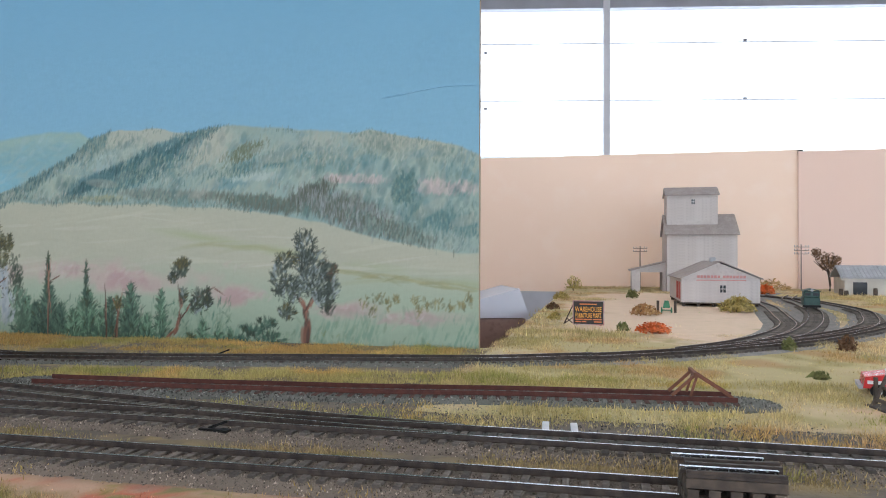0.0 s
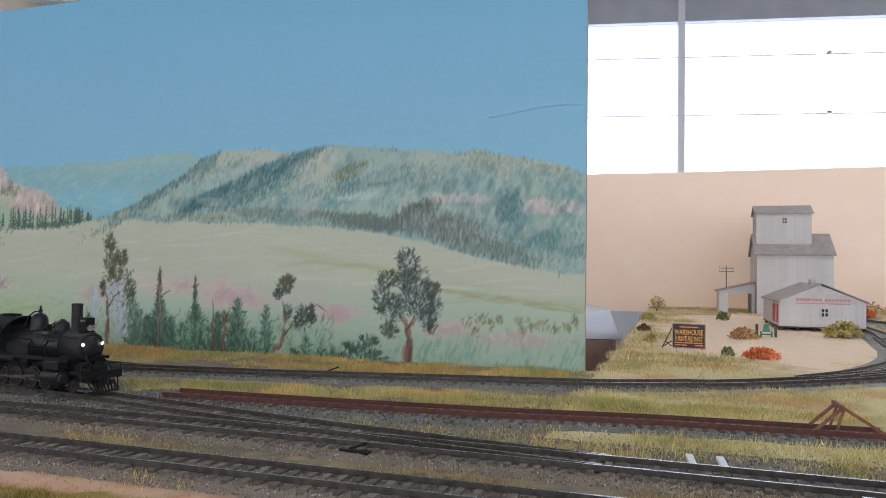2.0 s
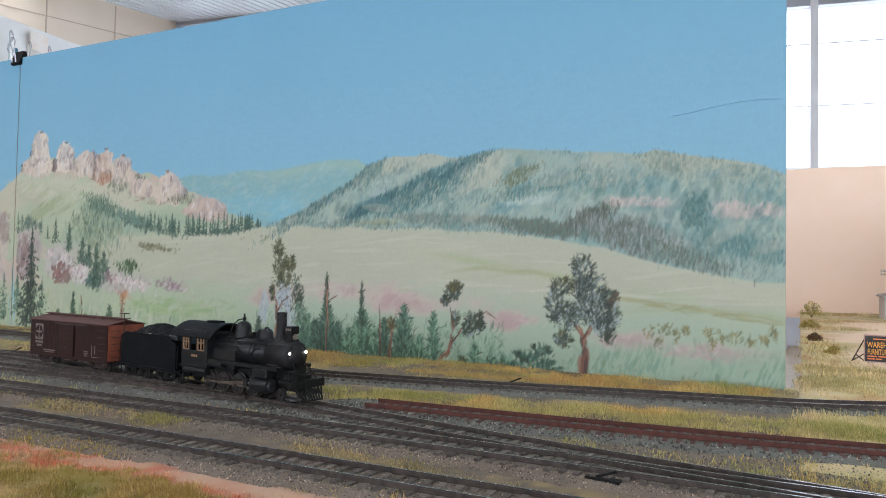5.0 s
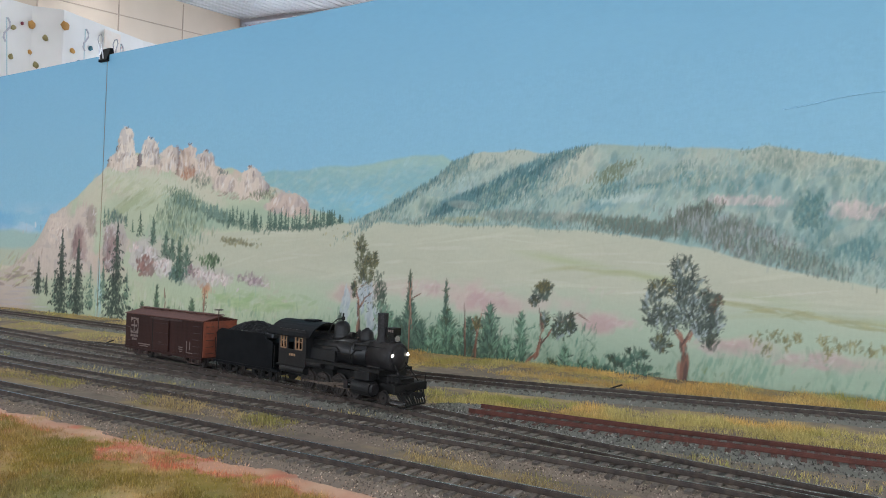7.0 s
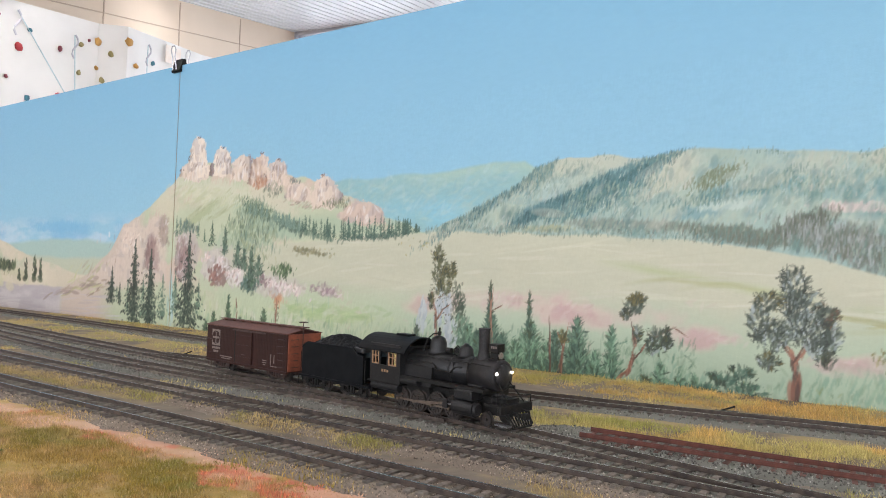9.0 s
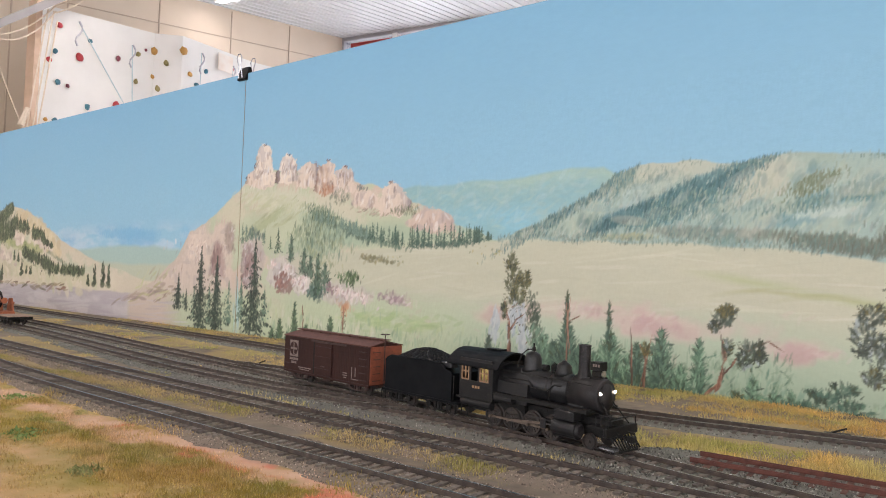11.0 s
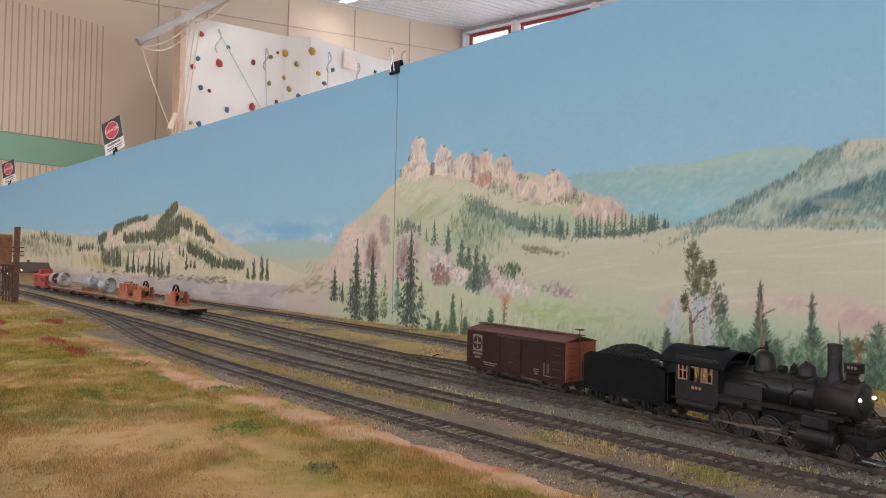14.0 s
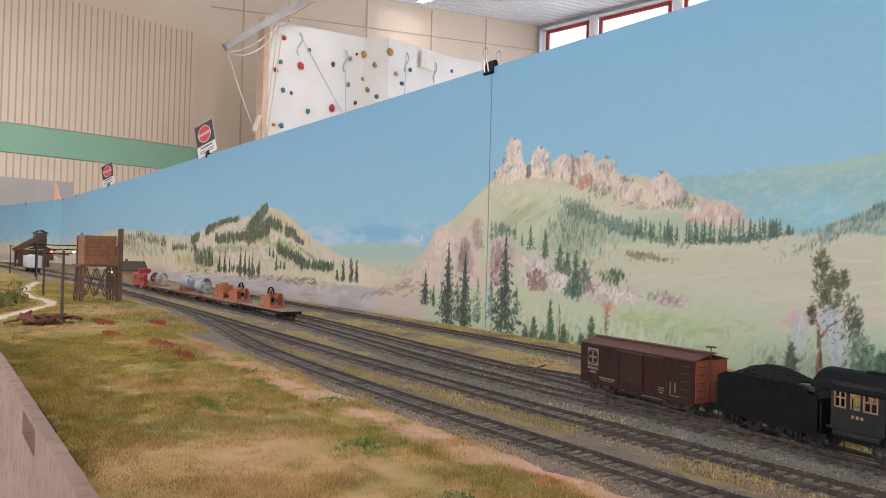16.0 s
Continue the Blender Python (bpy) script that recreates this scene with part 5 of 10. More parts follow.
for x, z0, h in ((-2.11, 0.02, 0.11), (-2.185, 0.03, 0.09), (-2.02, 0.02, 0.12), (-1.965, 0.03, 0.12), (-1.865, 0.04, 0.09), (-2.24, 0.05, 0.05)):
    fir(s, x, z0, h, SOFTFIR, 0.6, 3.6, 1.3)
mass(s, 36, -1.912, 0.02, 0.045, 0.010, 0, (0.010, 0.02), (0.004, 0.008), (60, 30), DARKFIR, 4.3, (0.4, 0.8))
for x, z0, h, w in ((-1.745, 0.0, 0.095, 0.016), (-1.615, -0.01, 0.078, 0.020), (-1.70, -0.01, 0.05, 0.022), (-1.645, -0.015, 0.04, 0.02), (-1.80, -0.01, 0.06, 0.02), (-1.83, -0.015, 0.04, 0.02), (-1.77, -0.015, 0.035, 0.018), (-1.575, -0.015, 0.03, 0.016), (-1.53, -0.015, 0.028, 0.016)):
    cone(s, x, z0, h, w, [lin(78, 100, 72), lin(98, 122, 88), lin(64, 82, 62)])
mass(s, 60, -1.66, 0.02, 0.14, 0.03, 0, (0.012, 0.026), (0.004, 0.008), (4, 14), [lin(96, 122, 92), lin(120, 146, 112), lin(76, 96, 74)], 3.9, (0.25, 0.7))
limb(s, [(-1.715, 0.0), (-1.712, 0.05), (-1.716, 0.085)], 0.005)
limb(s, [(-1.575, 0.02), (-1.572, 0.086)], 0.004)
mass(s, 26, -1.572, 0.062, 0.008, 0.024, 0, (0.005, 0.010), (0.002, 0.004), (20, 30), [lin(120, 96, 76), lin(84, 84, 62)], 4.2, (0.4, 0.9))
# the ground before the crag: fresh green, uneven upright brushing
scatter(s, 700, -2.0, -1.22, -0.02, 0.10, streak(14, 0.40, 6, 101), (0.014, 0.034), (0.004, 0.010), (3, 10), GRASS[:2] + [lin(184, 194, 150), lin(170, 184, 138), lin(196, 200, 166), lin(152, 174, 128)], 3, (0.15, 0.5))
mass(s, 160, -1.42, 0.070, 0.16, 0.020, 0, (0.02, 0.05), (0.006, 0.012), (80, 14), [lin(166, 186, 134), lin(182, 194, 150), lin(154, 176, 126)], 2.4, (0.15, 0.45))
mass(s, 40, -1.62, 0.04, 0.20, 0.03, 0, (0.02, 0.04), (0.008, 0.014), (0, 8), [lin(218, 206, 188), lin(206, 210, 186)], 3.1, (0.15, 0.4))
mass(s, 30, -1.98, 0.06, 0.012, 0.07, 0, (0.03, 0.06), (0.005, 0.010), (0, 4), [lin(160, 192, 190), lin(178, 200, 196)], 3.5, (0.3, 0.7))
scatter(s, 200, -2.5, -2.1, 0.05, 0.16, streak(10, 0.45, 7, 103), (0.02, 0.05), (0.005, 0.010), (55, 14), [lin(200, 196, 162), lin(184, 188, 138), lin(166, 150, 132)], 2, (0.2, 0.6))
mass(s, 26, -2.34, 0.085, 0.09, 0.006, 22, (0.016, 0.03), (0.003, 0.006), (66, 10), [lin(150, 128, 110), lin(168, 150, 126)], 2.6, (0.3, 0.7))
# meadow: long level sweeps, flowers and grasses at its foot
scatter(s, 160, -1.5, -0.19, 0.12, lambda x: MEADOW(x) - 0.012, ok, (0.05, 0.14), (0.003, 0.008), (86, 4), [lin(202, 200, 176), lin(194, 192, 168), lin(206, 202, 182)], 0, (0.15, 0.45))
scatter(s, 60, -0.5, -0.19, lambda x: 0.116 - 0.12 * (x + 0.4), lambda x: 0.126 - 0.12 * (x + 0.4), ok, (0.02, 0.05), (0.003, 0.006), (98, 8), [lin(174, 170, 122), lin(164, 166, 122)], 1, (0.2, 0.6))
scatter(s, 360, -1.45, -0.19, 0.03, 0.14, streak(8, 0.54, 8, 107), (0.010, 0.026), (0.005, 0.011), (50, 40), [lin(208, 184, 174), lin(198, 170, 162), lin(210, 194, 184), lin(194, 160, 156)], 1, (0.08, 0.3))
scatter(s, 1300, -1.75, -0.19, -0.026, 0.06, streak(9, 0.42, 6, 113), (0.010, 0.028), (0.003, 0.007), (4, 18), GRASS, 2, (0.15, 0.5))
scatter(s, 900, -1.18, -0.62, -0.026, 0.075, streak(11, 0.36, 6, 117), (0.008, 0.022), (0.002, 0.004), (6, 26), GRASS + BUSH[:2], 3, (0.3, 0.8))
scatter(s, 500, -0.75, -0.19, -0.026, 0.02, streak(9, 0.4, 6, 119), (0.006, 0.016), (0.002, 0.004), (2, 24), GRASS + [lin(138, 150, 104)], 3, (0.2, 0.7))
for x, z, rx, rz in ((-0.97, 0.122, 0.04, 0.012), (-0.83, 0.112, 0.04, 0.014), (-0.60, 0.082, 0.05, 0.012), (-0.42, 0.056, 0.05, 0.012), (-0.30, 0.046, 0.05, 0.01)):
    mass(s, 34, x, z, rx, rz, 0, (0.010, 0.024), (0.004, 0.009), (60, 35), [lin(200, 172, 166), lin(190, 158, 154), lin(208, 190, 182)], 2, (0.12, 0.4))
# trees and shrubs at the foot of the meadow
OLIVES = [lin(92, 86, 44), lin(112, 104, 54), lin(70, 70, 44)]
limb(s, [(-0.482, -0.016), (-0.479, 0.040), (-0.484, 0.072)], 0.015)
limb(s, [(-0.482, 0.060), (-0.498, 0.085)], 0.008)
limb(s, [(-0.480, 0.055), (-0.462, 0.088)], 0.007)
GREYLEAF = [lin(58, 68, 58), lin(76, 86, 74), lin(46, 54, 44)]
for x, z, rx, rz, over, mist in ((-0.480, 0.168, 0.020, 0.026, GREYLEAF, 0.15), (-0.474, 0.140, 0.030, 0.026, GREYLEAF + LEAF[:1], 0.25), (-0.520, 0.141, 0.020, 0.014, OLIVES + LEAF[:2], 0.0), (-0.530, 0.112, 0.018, 0.024, GREYLEAF + OLIVES[2:], 0.35), (-0.508, 0.094, 0.024, 0.024, GREYLEAF, 0.3), (-0.466, 0.104, 0.032, 0.026, GREYLEAF, 0.4), (-0.440, 0.126, 0.018, 0.016, OLIVES[2:] + [lin(96, 72, 52), lin(78, 66, 50)], 0.1),
                                (-0.434, 0.096, 0.014, 0.022, GREYLEAF + LEAF[:1], 0.4), (-0.516, 0.054, 0.016, 0.012, OLIVES + LEAF[3:4], 0.1), (-0.440, 0.064, 0.014, 0.012, LEAF[:2] + OLIVES[2:], 0.1), (-0.456, 0.080, 0.014, 0.012, GREYLEAF, 0.6)):
    crown(s, x, z, rx, rz, over=over, mist=mist)
mass(s, 40, -0.476, 0.128, 0.022, 0.030, 0, (0.008, 0.016), (0.003, 0.005), (20, 26), [lin(134, 148, 146), lin(116, 130, 126)], 4.95, (0.2, 0.55))
# slender tree with pale grey patches among its branches
for px, pz, rx, rz, n in ((-1.150, 0.085, 0.010, 0.036, 40), (-1.100, 0.100, 0.020, 0.032, 70), (-1.085, 0.050, 0.016, 0.026, 40)):
    mass(s, n, px, pz, rx, rz, 0, (0.014, 0.028), (0.005, 0.009), (6, 12), [lin(176, 182, 184), lin(164, 172, 176), lin(188, 192, 190)], 3.9, (0.4, 0.85))
limb(s, [(-1.114, -0.018), (-1.114, 0.03), (-1.116, 0.06)], 0.012)
limb(s, [(-1.116, 0.06), (-1.117, 0.09), (-1.128, 0.125)], 0.006)
limb(s, [(-1.116, 0.075), (-1.100, 0.098), (-1.084, 0.108)], 0.005)
for x, z, rx, rz, over, mist in ((-1.114, 0.202, 0.012, 0.022, OLIVES[1:] + LEAF[:2], 0.0), (-1.110, 0.172, 0.021, 0.026, OLIVES[1:] + LEAF[:3], 0.0), (-1.084, 0.172, 0.013, 0.015, OLIVES + LEAF[1:2], 0.0), (-1.104, 0.140, 0.022, 0.016, OLIVES[1:] + LEAF[1:4], 0.1), (-1.130, 0.116, 0.006, 0.020, LEAF[:2], 0.1)):
    crown(s, x, z, rx, rz, under=[lin(96, 98, 62), lin(80, 84, 58)], over=over, mist=mist)
mass(s, 60, -1.10, 0.105, 0.026, 0.034, 0, (0.004, 0.009), (0.0015, 0.003), (20, 34), LEAF[:3] + [lin(110, 78, 56)], 4.7, (0.4, 0.9))
mass(s, 130, -1.064, 0.100, 0.015, 0.044, 6, (0.008, 0.016), (0.003, 0.006), (14, 22), [lin(66, 80, 62), lin(84, 98, 76), lin(56, 66, 52)], 4.5, (0.4, 0.85))
mass(s, 110, -1.050, 0.045, 0.022, 0.042, 10, (0.010, 0.02), (0.003, 0.006), (20, 22), [lin(92, 120, 96), lin(116, 146, 120), lin(74, 96, 78)], 4.5, (0.4, 0.85))
cone(s, -1.164, -0.01, 0.070, 0.020, [lin(74, 88, 74), lin(92, 108, 92), lin(58, 70, 58)])
cone(s, -1.200, -0.015, 0.045, 0.026, [lin(120, 146, 112), lin(146, 168, 132), lin(98, 122, 94)])
# leaning tree with a low side branch
limb(s, [(-0.742, 0.004), (-0.724, 0.022), (-0.716, 0.058), (-0.722, 0.098)], 0.011)
limb(s, [(-0.716, 0.040), (-0.700, 0.062)], 0.005)
limb(s, [(-0.690, 0.072), (-0.655, 0.094), (-0.632, 0.080)], 0.003)
for x, z, rx, rz, over, mist in ((-0.722, 0.124, 0.018, 0.016, OLIVES[1:] + LEAF[1:3], 0.0), (-0.712, 0.136, 0.014, 0.009, OLIVES, 0.0), (-0.732, 0.110, 0.008, 0.010, LEAF[:2] + OLIVES[:1], 0.1), (-0.678, 0.078, 0.018, 0.016, LEAF[:2] + OLIVES[2:], 0.1), (-0.690, 0.060, 0.014, 0.012, LEAF[3:] + OLIVES[2:], 0.3), (-0.665, 0.068, 0.010, 0.010, LEAF, 0.1), (-0.712, 0.080, 0.007, 0.012, LEAF[2:], 0.2)):
    crown(s, x, z, rx, rz, over=over, mist=mist)
LIGHTB = [lin(116, 150, 118), lin(142, 174, 142), lin(92, 124, 98), lin(74, 102, 82)]
DARKB = [lin(66, 92, 76), lin(84, 110, 90), lin(52, 72, 60), lin(100, 128, 104)]
for x, h, w, cols in ((-1.040, 0.078, 0.034, LIGHTB), (-1.020, 0.070, 0.030, DARKB), (-0.992, 0.102, 0.040, DARKB), (-0.965, 0.070, 0.026, DARKB), (-0.908, 0.092, 0.042, LIGHTB), (-0.940, 0.060, 0.026, LIGHTB), (-0.876, 0.062, 0.024, LIGHTB), (-0.819, 0.104, 0.034, DARKB + LIGHTB[:1]), (-0.860, 0.080, 0.022, DARKB), (-0.757, 0.096, 0.018, LIGHTB), (-0.785, 0.056, 0.018, LIGHTB), (-0.674, 0.046, 0.018, LIGHTB), (-0.645, 0.030, 0.02, LIGHTB), (-0.62, 0.034, 0.016, LIGHTB), (-1.42, 0.030, 0.03, LIGHTB), (-0.70, 0.026, 0.02, OLIVES + LIGHTB)):
    cone(s, x, -0.018, h * 1.12, w * 1.35, cols)
for x, z0, h, w in ((-0.994, 0.07, 0.082, 0.008), (-0.912, 0.06, 0.078, 0.008)):
    cone(s, x, z0, h, w, LEAF[3:] + BUSH[3:4], n=60)
for a, b in (((-0.992, 0.02), (-0.992, 0.12)), ((-0.868, 0.0), (-0.872, 0.082)), ((-0.850, 0.0), (-0.838, 0.086)), ((-0.846, 0.05), (-0.858, 0.08)), ((-0.99, 0.100), (-0.972, 0.110))):
    limb(s, [a, b], 0.004)
crown(s, -0.845, 0.066, 0.008, 0.010, under=OLIVES, over=OLIVES + [lin(140, 110, 60)])
for x, z, rx, rz, over in ((-0.580, 0.022, 0.026, 0.010, LEAF[3:] + BUSH[3:4]), (-0.552, 0.034, 0.018, 0.009, LEAF[3:] + BUSH[3:4]), (-0.545, 0.004, 0.030, 0.014, LIGHTB[2:] + LEAF[3:4]), (-0.60, 0.0, 0.02, 0.01, BUSH[:1] + BUSH[3:4]), (-0.53, -0.01, 0.03, 0.01, OLIVES + LEAF[:1])):
    crown(s, x, z, rx, rz, under=BUSH[3:4] + BUSH[:1], over=over)
for x, z, w in ((-0.375, 0.072, 0.010), (-0.362, 0.060, 0.010), (-0.350, 0.078, 0.012), (-0.336, 0.072, 0.008), (-0.322, 0.078, 0.008), (-0.288, 0.076, 0.008), (-0.282, 0.062, 0.006), (-0.268, 0.070, 0.006), (-0.248, 0.070, 0.010), (-0.228, 0.070, 0.010), (-0.210, 0.074, 0.008), (-0.198, 0.080, 0.005)):
    mass(s, 16, x, z, w, 0.009, 0, (0.006, 0.014), (0.002, 0.0045), (10, 30), [lin(138, 132, 84), lin(112, 112, 74), lin(158, 150, 102)], 4, (0.35, 0.8))
scatter(s, 700, -7.0, -2.6, 0.06, lambda x: WESTHILL(x) - 0.004, streak(6, 0.46, 6, 131), (0.02, 0.05), (0.006, 0.014), (8, 25), [lin(206, 194, 168), lin(214, 202, 180), lin(188, 188, 162)], 1, (0.2, 0.5))
mass(s, 120, -3.20, 0.27, 0.16, 0.03, -22, (0.02, 0.04), (0.03, 0.06), (30, 20), [lin(214, 196, 158), lin(204, 184, 148), lin(218, 204, 172)], 1.5, (0.3, 0.7), under=WESTHILL)
mass(s, 110, -3.42, 0.235, 0.20, 0.016, -6, (0.014, 0.03), (0.03, 0.06), (20, 30), [lin(166, 170, 118), lin(150, 158, 110), lin(184, 184, 138)], 2, (0.3, 0.7), under=WESTHILL)
mass(s, 120, -4.55, 0.13, 0.40, 0.04, 0, (0.02, 0.04), (0.04, 0.08), (50, 30), [lin(186, 176, 122), lin(198, 188, 146), lin(164, 160, 112)], 2, (0.3, 0.7))
mass(s, 160, -3.3, 0.13, 0.40, 0.03, -4, (0.02, 0.04), (0.04, 0.08), (40, 30), [lin(196, 194, 160), lin(216, 204, 178), lin(206, 196, 164)], 2, (0.3, 0.7))
mass(s, 120, -6.2, 0.20, 0.9, 0.05, 0, (0.02, 0.045), (0.05, 0.10), (30, 30), [lin(150, 152, 112), lin(176, 174, 136), lin(118, 124, 92)], 2, (0.35, 0.75), under=WESTHILL)
# pale outcrops between the woods
for px, pz, rx, rz, n in ((-4.35, 0.235, 0.05, 0.04, 26), (-4.19, 0.245, 0.04, 0.035, 22), (-3.95, 0.308, 0.14, 0.016, 40), (-3.44, 0.265, 0.07, 0.022, 36), (-3.20, 0.238, 0.09, 0.012, 30), (-3.93, 0.17, 0.08, 0.03, 30), (-3.55, 0.185, 0.12, 0.018, 34)):
    mass(s, n, px, pz, rx, rz, -12, (0.014, 0.035), (0.016, 0.04), (8, 16), [lin(222, 204, 188), lin(206, 186, 172), lin(228, 214, 196), lin(190, 170, 160)], 2.6, (0.4, 0.85), under=WESTHILL)
WOODS = [lin(66, 78, 58), lin(84, 96, 72), lin(52, 62, 46), lin(104, 114, 84)]


def wood(s, stations, deep, n, tall=(0.020, 0.040), broad=(0.014, 0.030)):
    """A stand of brushed trees between stations, as deep as given: a soft dark body and an upright tip to each."""
    xs, zs = [p[0] for p in stations], [p[1] for p in stations]
    n = int(n * 1.5)
    x = RNG.uniform(min(xs), max(xs), n)
    order = np.argsort(xs)
    z = np.interp(x, np.array(xs)[order], np.array(zs)[order]) + RNG.uniform(-0.5, 0.5, n) * deep
    h, w = RNG.uniform(*tall, n), RNG.uniform(*broad, n)
    z = np.minimum(z, WESTHILL(x) - h * 0.25)
    cols = pick(WOODS, n)
    s.dab(x, z, h, w, RNG.normal(0, 5, n), cols, 3.4, (0.5, 0.95))
    s.dab(x, z + h * 0.42, h * 0.7, w * 0.45, RNG.normal(0, 4, n), cols, 3.5, (0.5, 0.95))
    m = n * 2
    j = RNG.integers(0, n, m)
    s.dab(x[j] + RNG.normal(0, 0.55, m) * w[j], np.minimum(z[j] + RNG.normal(0, 0.4, m) * h[j], WESTHILL(x[j])), h[j] * 0.4, w[j] * 0.3, RNG.normal(0, 18, m), pick(WOODS + [lin(126, 136, 104)], m), 3.6, (0.4, 0.85))


wood(s, [(-4.33, 0.312), (-4.05, 0.340), (-3.84, 0.352)], 0.012, 60, (0.016, 0.030))
wood(s, [(-4.34, 0.285), (-4.20, 0.308)], 0.020, 16)
wood(s, [(-3.74, 0.285), (-3.60, 0.345), (-3.50, 0.390)], 0.036, 90)
wood(s, [(-4.18, 0.250), (-3.95, 0.252), (-3.66, 0.262)], 0.034, 90)
wood(s, [(-3.72, 0.250), (-3.58, 0.285), (-3.47, 0.300)], 0.060, 70)
wood(s, [(-3.48, 0.322), (-3.36, 0.298), (-3.33, 0.290)], 0.030, 30)
wood(s, [(-3.30, 0.278), (-3.24, 0.268), (-3.19, 0.260)], 0.024, 24)
wood(s, [(-3.20, 0.252), (-3.12, 0.228)], 0.012, 12, (0.012, 0.022))
wood(s, [(-3.38, 0.206), (-3.24, 0.178), (-3.10, 0.150)], 0.020, 60)
wood(s, [(-3.14, 0.146), (-2.86, 0.142)], 0.014, 44, (0.018, 0.036))
wood(s, [(-4.60, 0.246), (-4.44, 0.262)], 0.040, 40)
wood(s, [(-4.96, 0.196), (-4.50, 0.200)], 0.024, 34)
wood(s, [(-4.52, 0.160), (-4.22, 0.150)], 0.070, 50, (0.03, 0.06), (0.014, 0.028))
wood(s, [(-5.9, 0.28), (-5.1, 0.235)], 0.050, 60)
wood(s, [(-7.2, 0.24), (-5.9, 0.25)], 0.070, 70)
wood(s, [(-4.14, 0.100), (-3.58, 0.100)], 0.024, 34, (0.02, 0.04))
for x, z0, h in ((-4.105, 0.086, 0.106), (-4.025, 0.088, 0.112), (-3.958, 0.090, 0.068), (-3.810, 0.080, 0.140), (-3.750, 0.080, 0.114), (-3.695, 0.078, 0.094), (-3.655, 0.078, 0.104), (-3.573, 0.094, 0.060), (-3.385, 0.118, 0.062), (-3.42, 0.170, 0.034), (-3.46, 0.176, 0.036), (-3.30, 0.124, 0.030), (-3.34, 0.126, 0.026), (-4.40, 0.118, 0.07), (-4.33, 0.108, 0.085), (-4.27, 0.108, 0.10), (-4.22, 0.112, 0.075), (-2.785, 0.098, 0.070), (-2.728, 0.098, 0.082), (-2.687, 0.098, 0.072), (-2.83, 0.098, 0.034)):
    n = 9
    t = np.linspace(0.06, 0.94, n)
    s.dab(x + RNG.normal(0, 0.004, n), z0 + h * t, np.full(n, 0.20 * h + 0.008), (0.20 * h + 0.016) * (1.08 - t) * RNG.uniform(0.8, 1.2, n), RNG.normal(0, 8, n), pick(WOODS[:3], n), 4, (0.75, 1.0))
    m = 14
    t = RNG.random(m)
    s.dab(x + RNG.uniform(-1, 1, m) * (0.15 * h + 0.008) * (1.05 - t), z0 + h * t, np.full(m, 0.007 + 0.05 * h), np.full(m, 0.008), RNG.normal(0, 30, m), pick(WOODS, m), 4.1, (0.5, 0.95))
scatter(s, 160, -5.5, -2.25, 0.0, 0.075, ok, (0.08, 0.22), (0.004, 0.010), (88, 3), [lin(188, 178, 178), lin(172, 162, 166), lin(200, 192, 190)], 0, (0.2, 0.6))
scatter(s, 110, -4.7, -2.8, 0.068, 0.092, streak(3, 0.42, 6, 133), (0.03, 0.07), (0.006, 0.014), (84, 10), [lin(124, 100, 78), lin(146, 130, 92), lin(112, 104, 74), lin(140, 98, 80)], 3.6, (0.35, 0.85))
mass(s, 40, -2.45, 0.085, 0.16, 0.012, 12, (0.03, 0.07), (0.006, 0.012), (80, 10), [lin(150, 130, 124), lin(166, 150, 130), lin(180, 176, 128)], 2.8, (0.35, 0.8))
# darker brush among the rocks of the crag's slope
mass(s, 60, -1.925, 0.266, 0.040, 0.016, -10, (0.010, 0.022), (0.004, 0.009), (4, 14), [lin(88, 112, 106), lin(110, 134, 124), lin(74, 92, 84)], 3.6, (0.35, 0.8))
mass(s, 200, -1.665, 0.268, 0.085, 0.045, -14, (0.010, 0.020), (0.003, 0.006), (5, 14), [lin(110, 126, 98), lin(132, 144, 110), lin(90, 108, 90), lin(150, 158, 122)], 3.3, (0.3, 0.75))
mass(s, 110, -1.655, 0.305, 0.060, 0.014, -16, (0.008, 0.016), (0.003, 0.005), (5, 18), [lin(84, 108, 90), lin(104, 126, 104), lin(70, 90, 74)], 3.5, (0.4, 0.85))
mass(s, 90, -1.53, 0.262, 0.055, 0.012, -16, (0.010, 0.022), (0.005, 0.009), (5, 12), [lin(88, 112, 100), lin(108, 130, 114), lin(72, 92, 80)], 3.7, (0.35, 0.8))
mass(s, 70, -1.475, 0.205, 0.050, 0.007, -6, (0.008, 0.014), (0.005, 0.010), (40, 40), [lin(132, 128, 94), lin(150, 142, 104), lin(112, 112, 84)], 3.4, (0.3, 0.7))
for x, z0, h, w in ((-1.717, 0.166, 0.064, 0.022), (-1.668, 0.140, 0.074, 0.018), (-1.767, 0.198, 0.062, 0.014), (-1.695, 0.160, 0.050, 0.020), (-1.640, 0.150, 0.046, 0.020)):
    cone(s, x, z0, h, w, [lin(92, 118, 100), lin(78, 102, 86), lin(112, 134, 112), lin(64, 84, 70)], n=80)
mass(s, 80, -1.672, 0.126, 0.026, 0.018, 0, (0.010, 0.018), (0.005, 0.009), (20, 40), [lin(74, 98, 88), lin(94, 120, 106), lin(58, 76, 66)], 3.8, (0.4, 0.85))
mass(s, 60, -1.555, 0.160, 0.038, 0.014, 0, (0.008, 0.016), (0.003, 0.006), (4, 20), [lin(74, 98, 64), lin(94, 116, 76), lin(60, 78, 54)], 3.9, (0.5, 0.9))
mass(s, 34, -1.797, 0.144, 0.026, 0.020, 28, (0.012, 0.022), (0.006, 0.012), (30, 25), [lin(152, 110, 100), lin(134, 98, 92), lin(166, 128, 116)], 3.0, (0.5, 0.9))
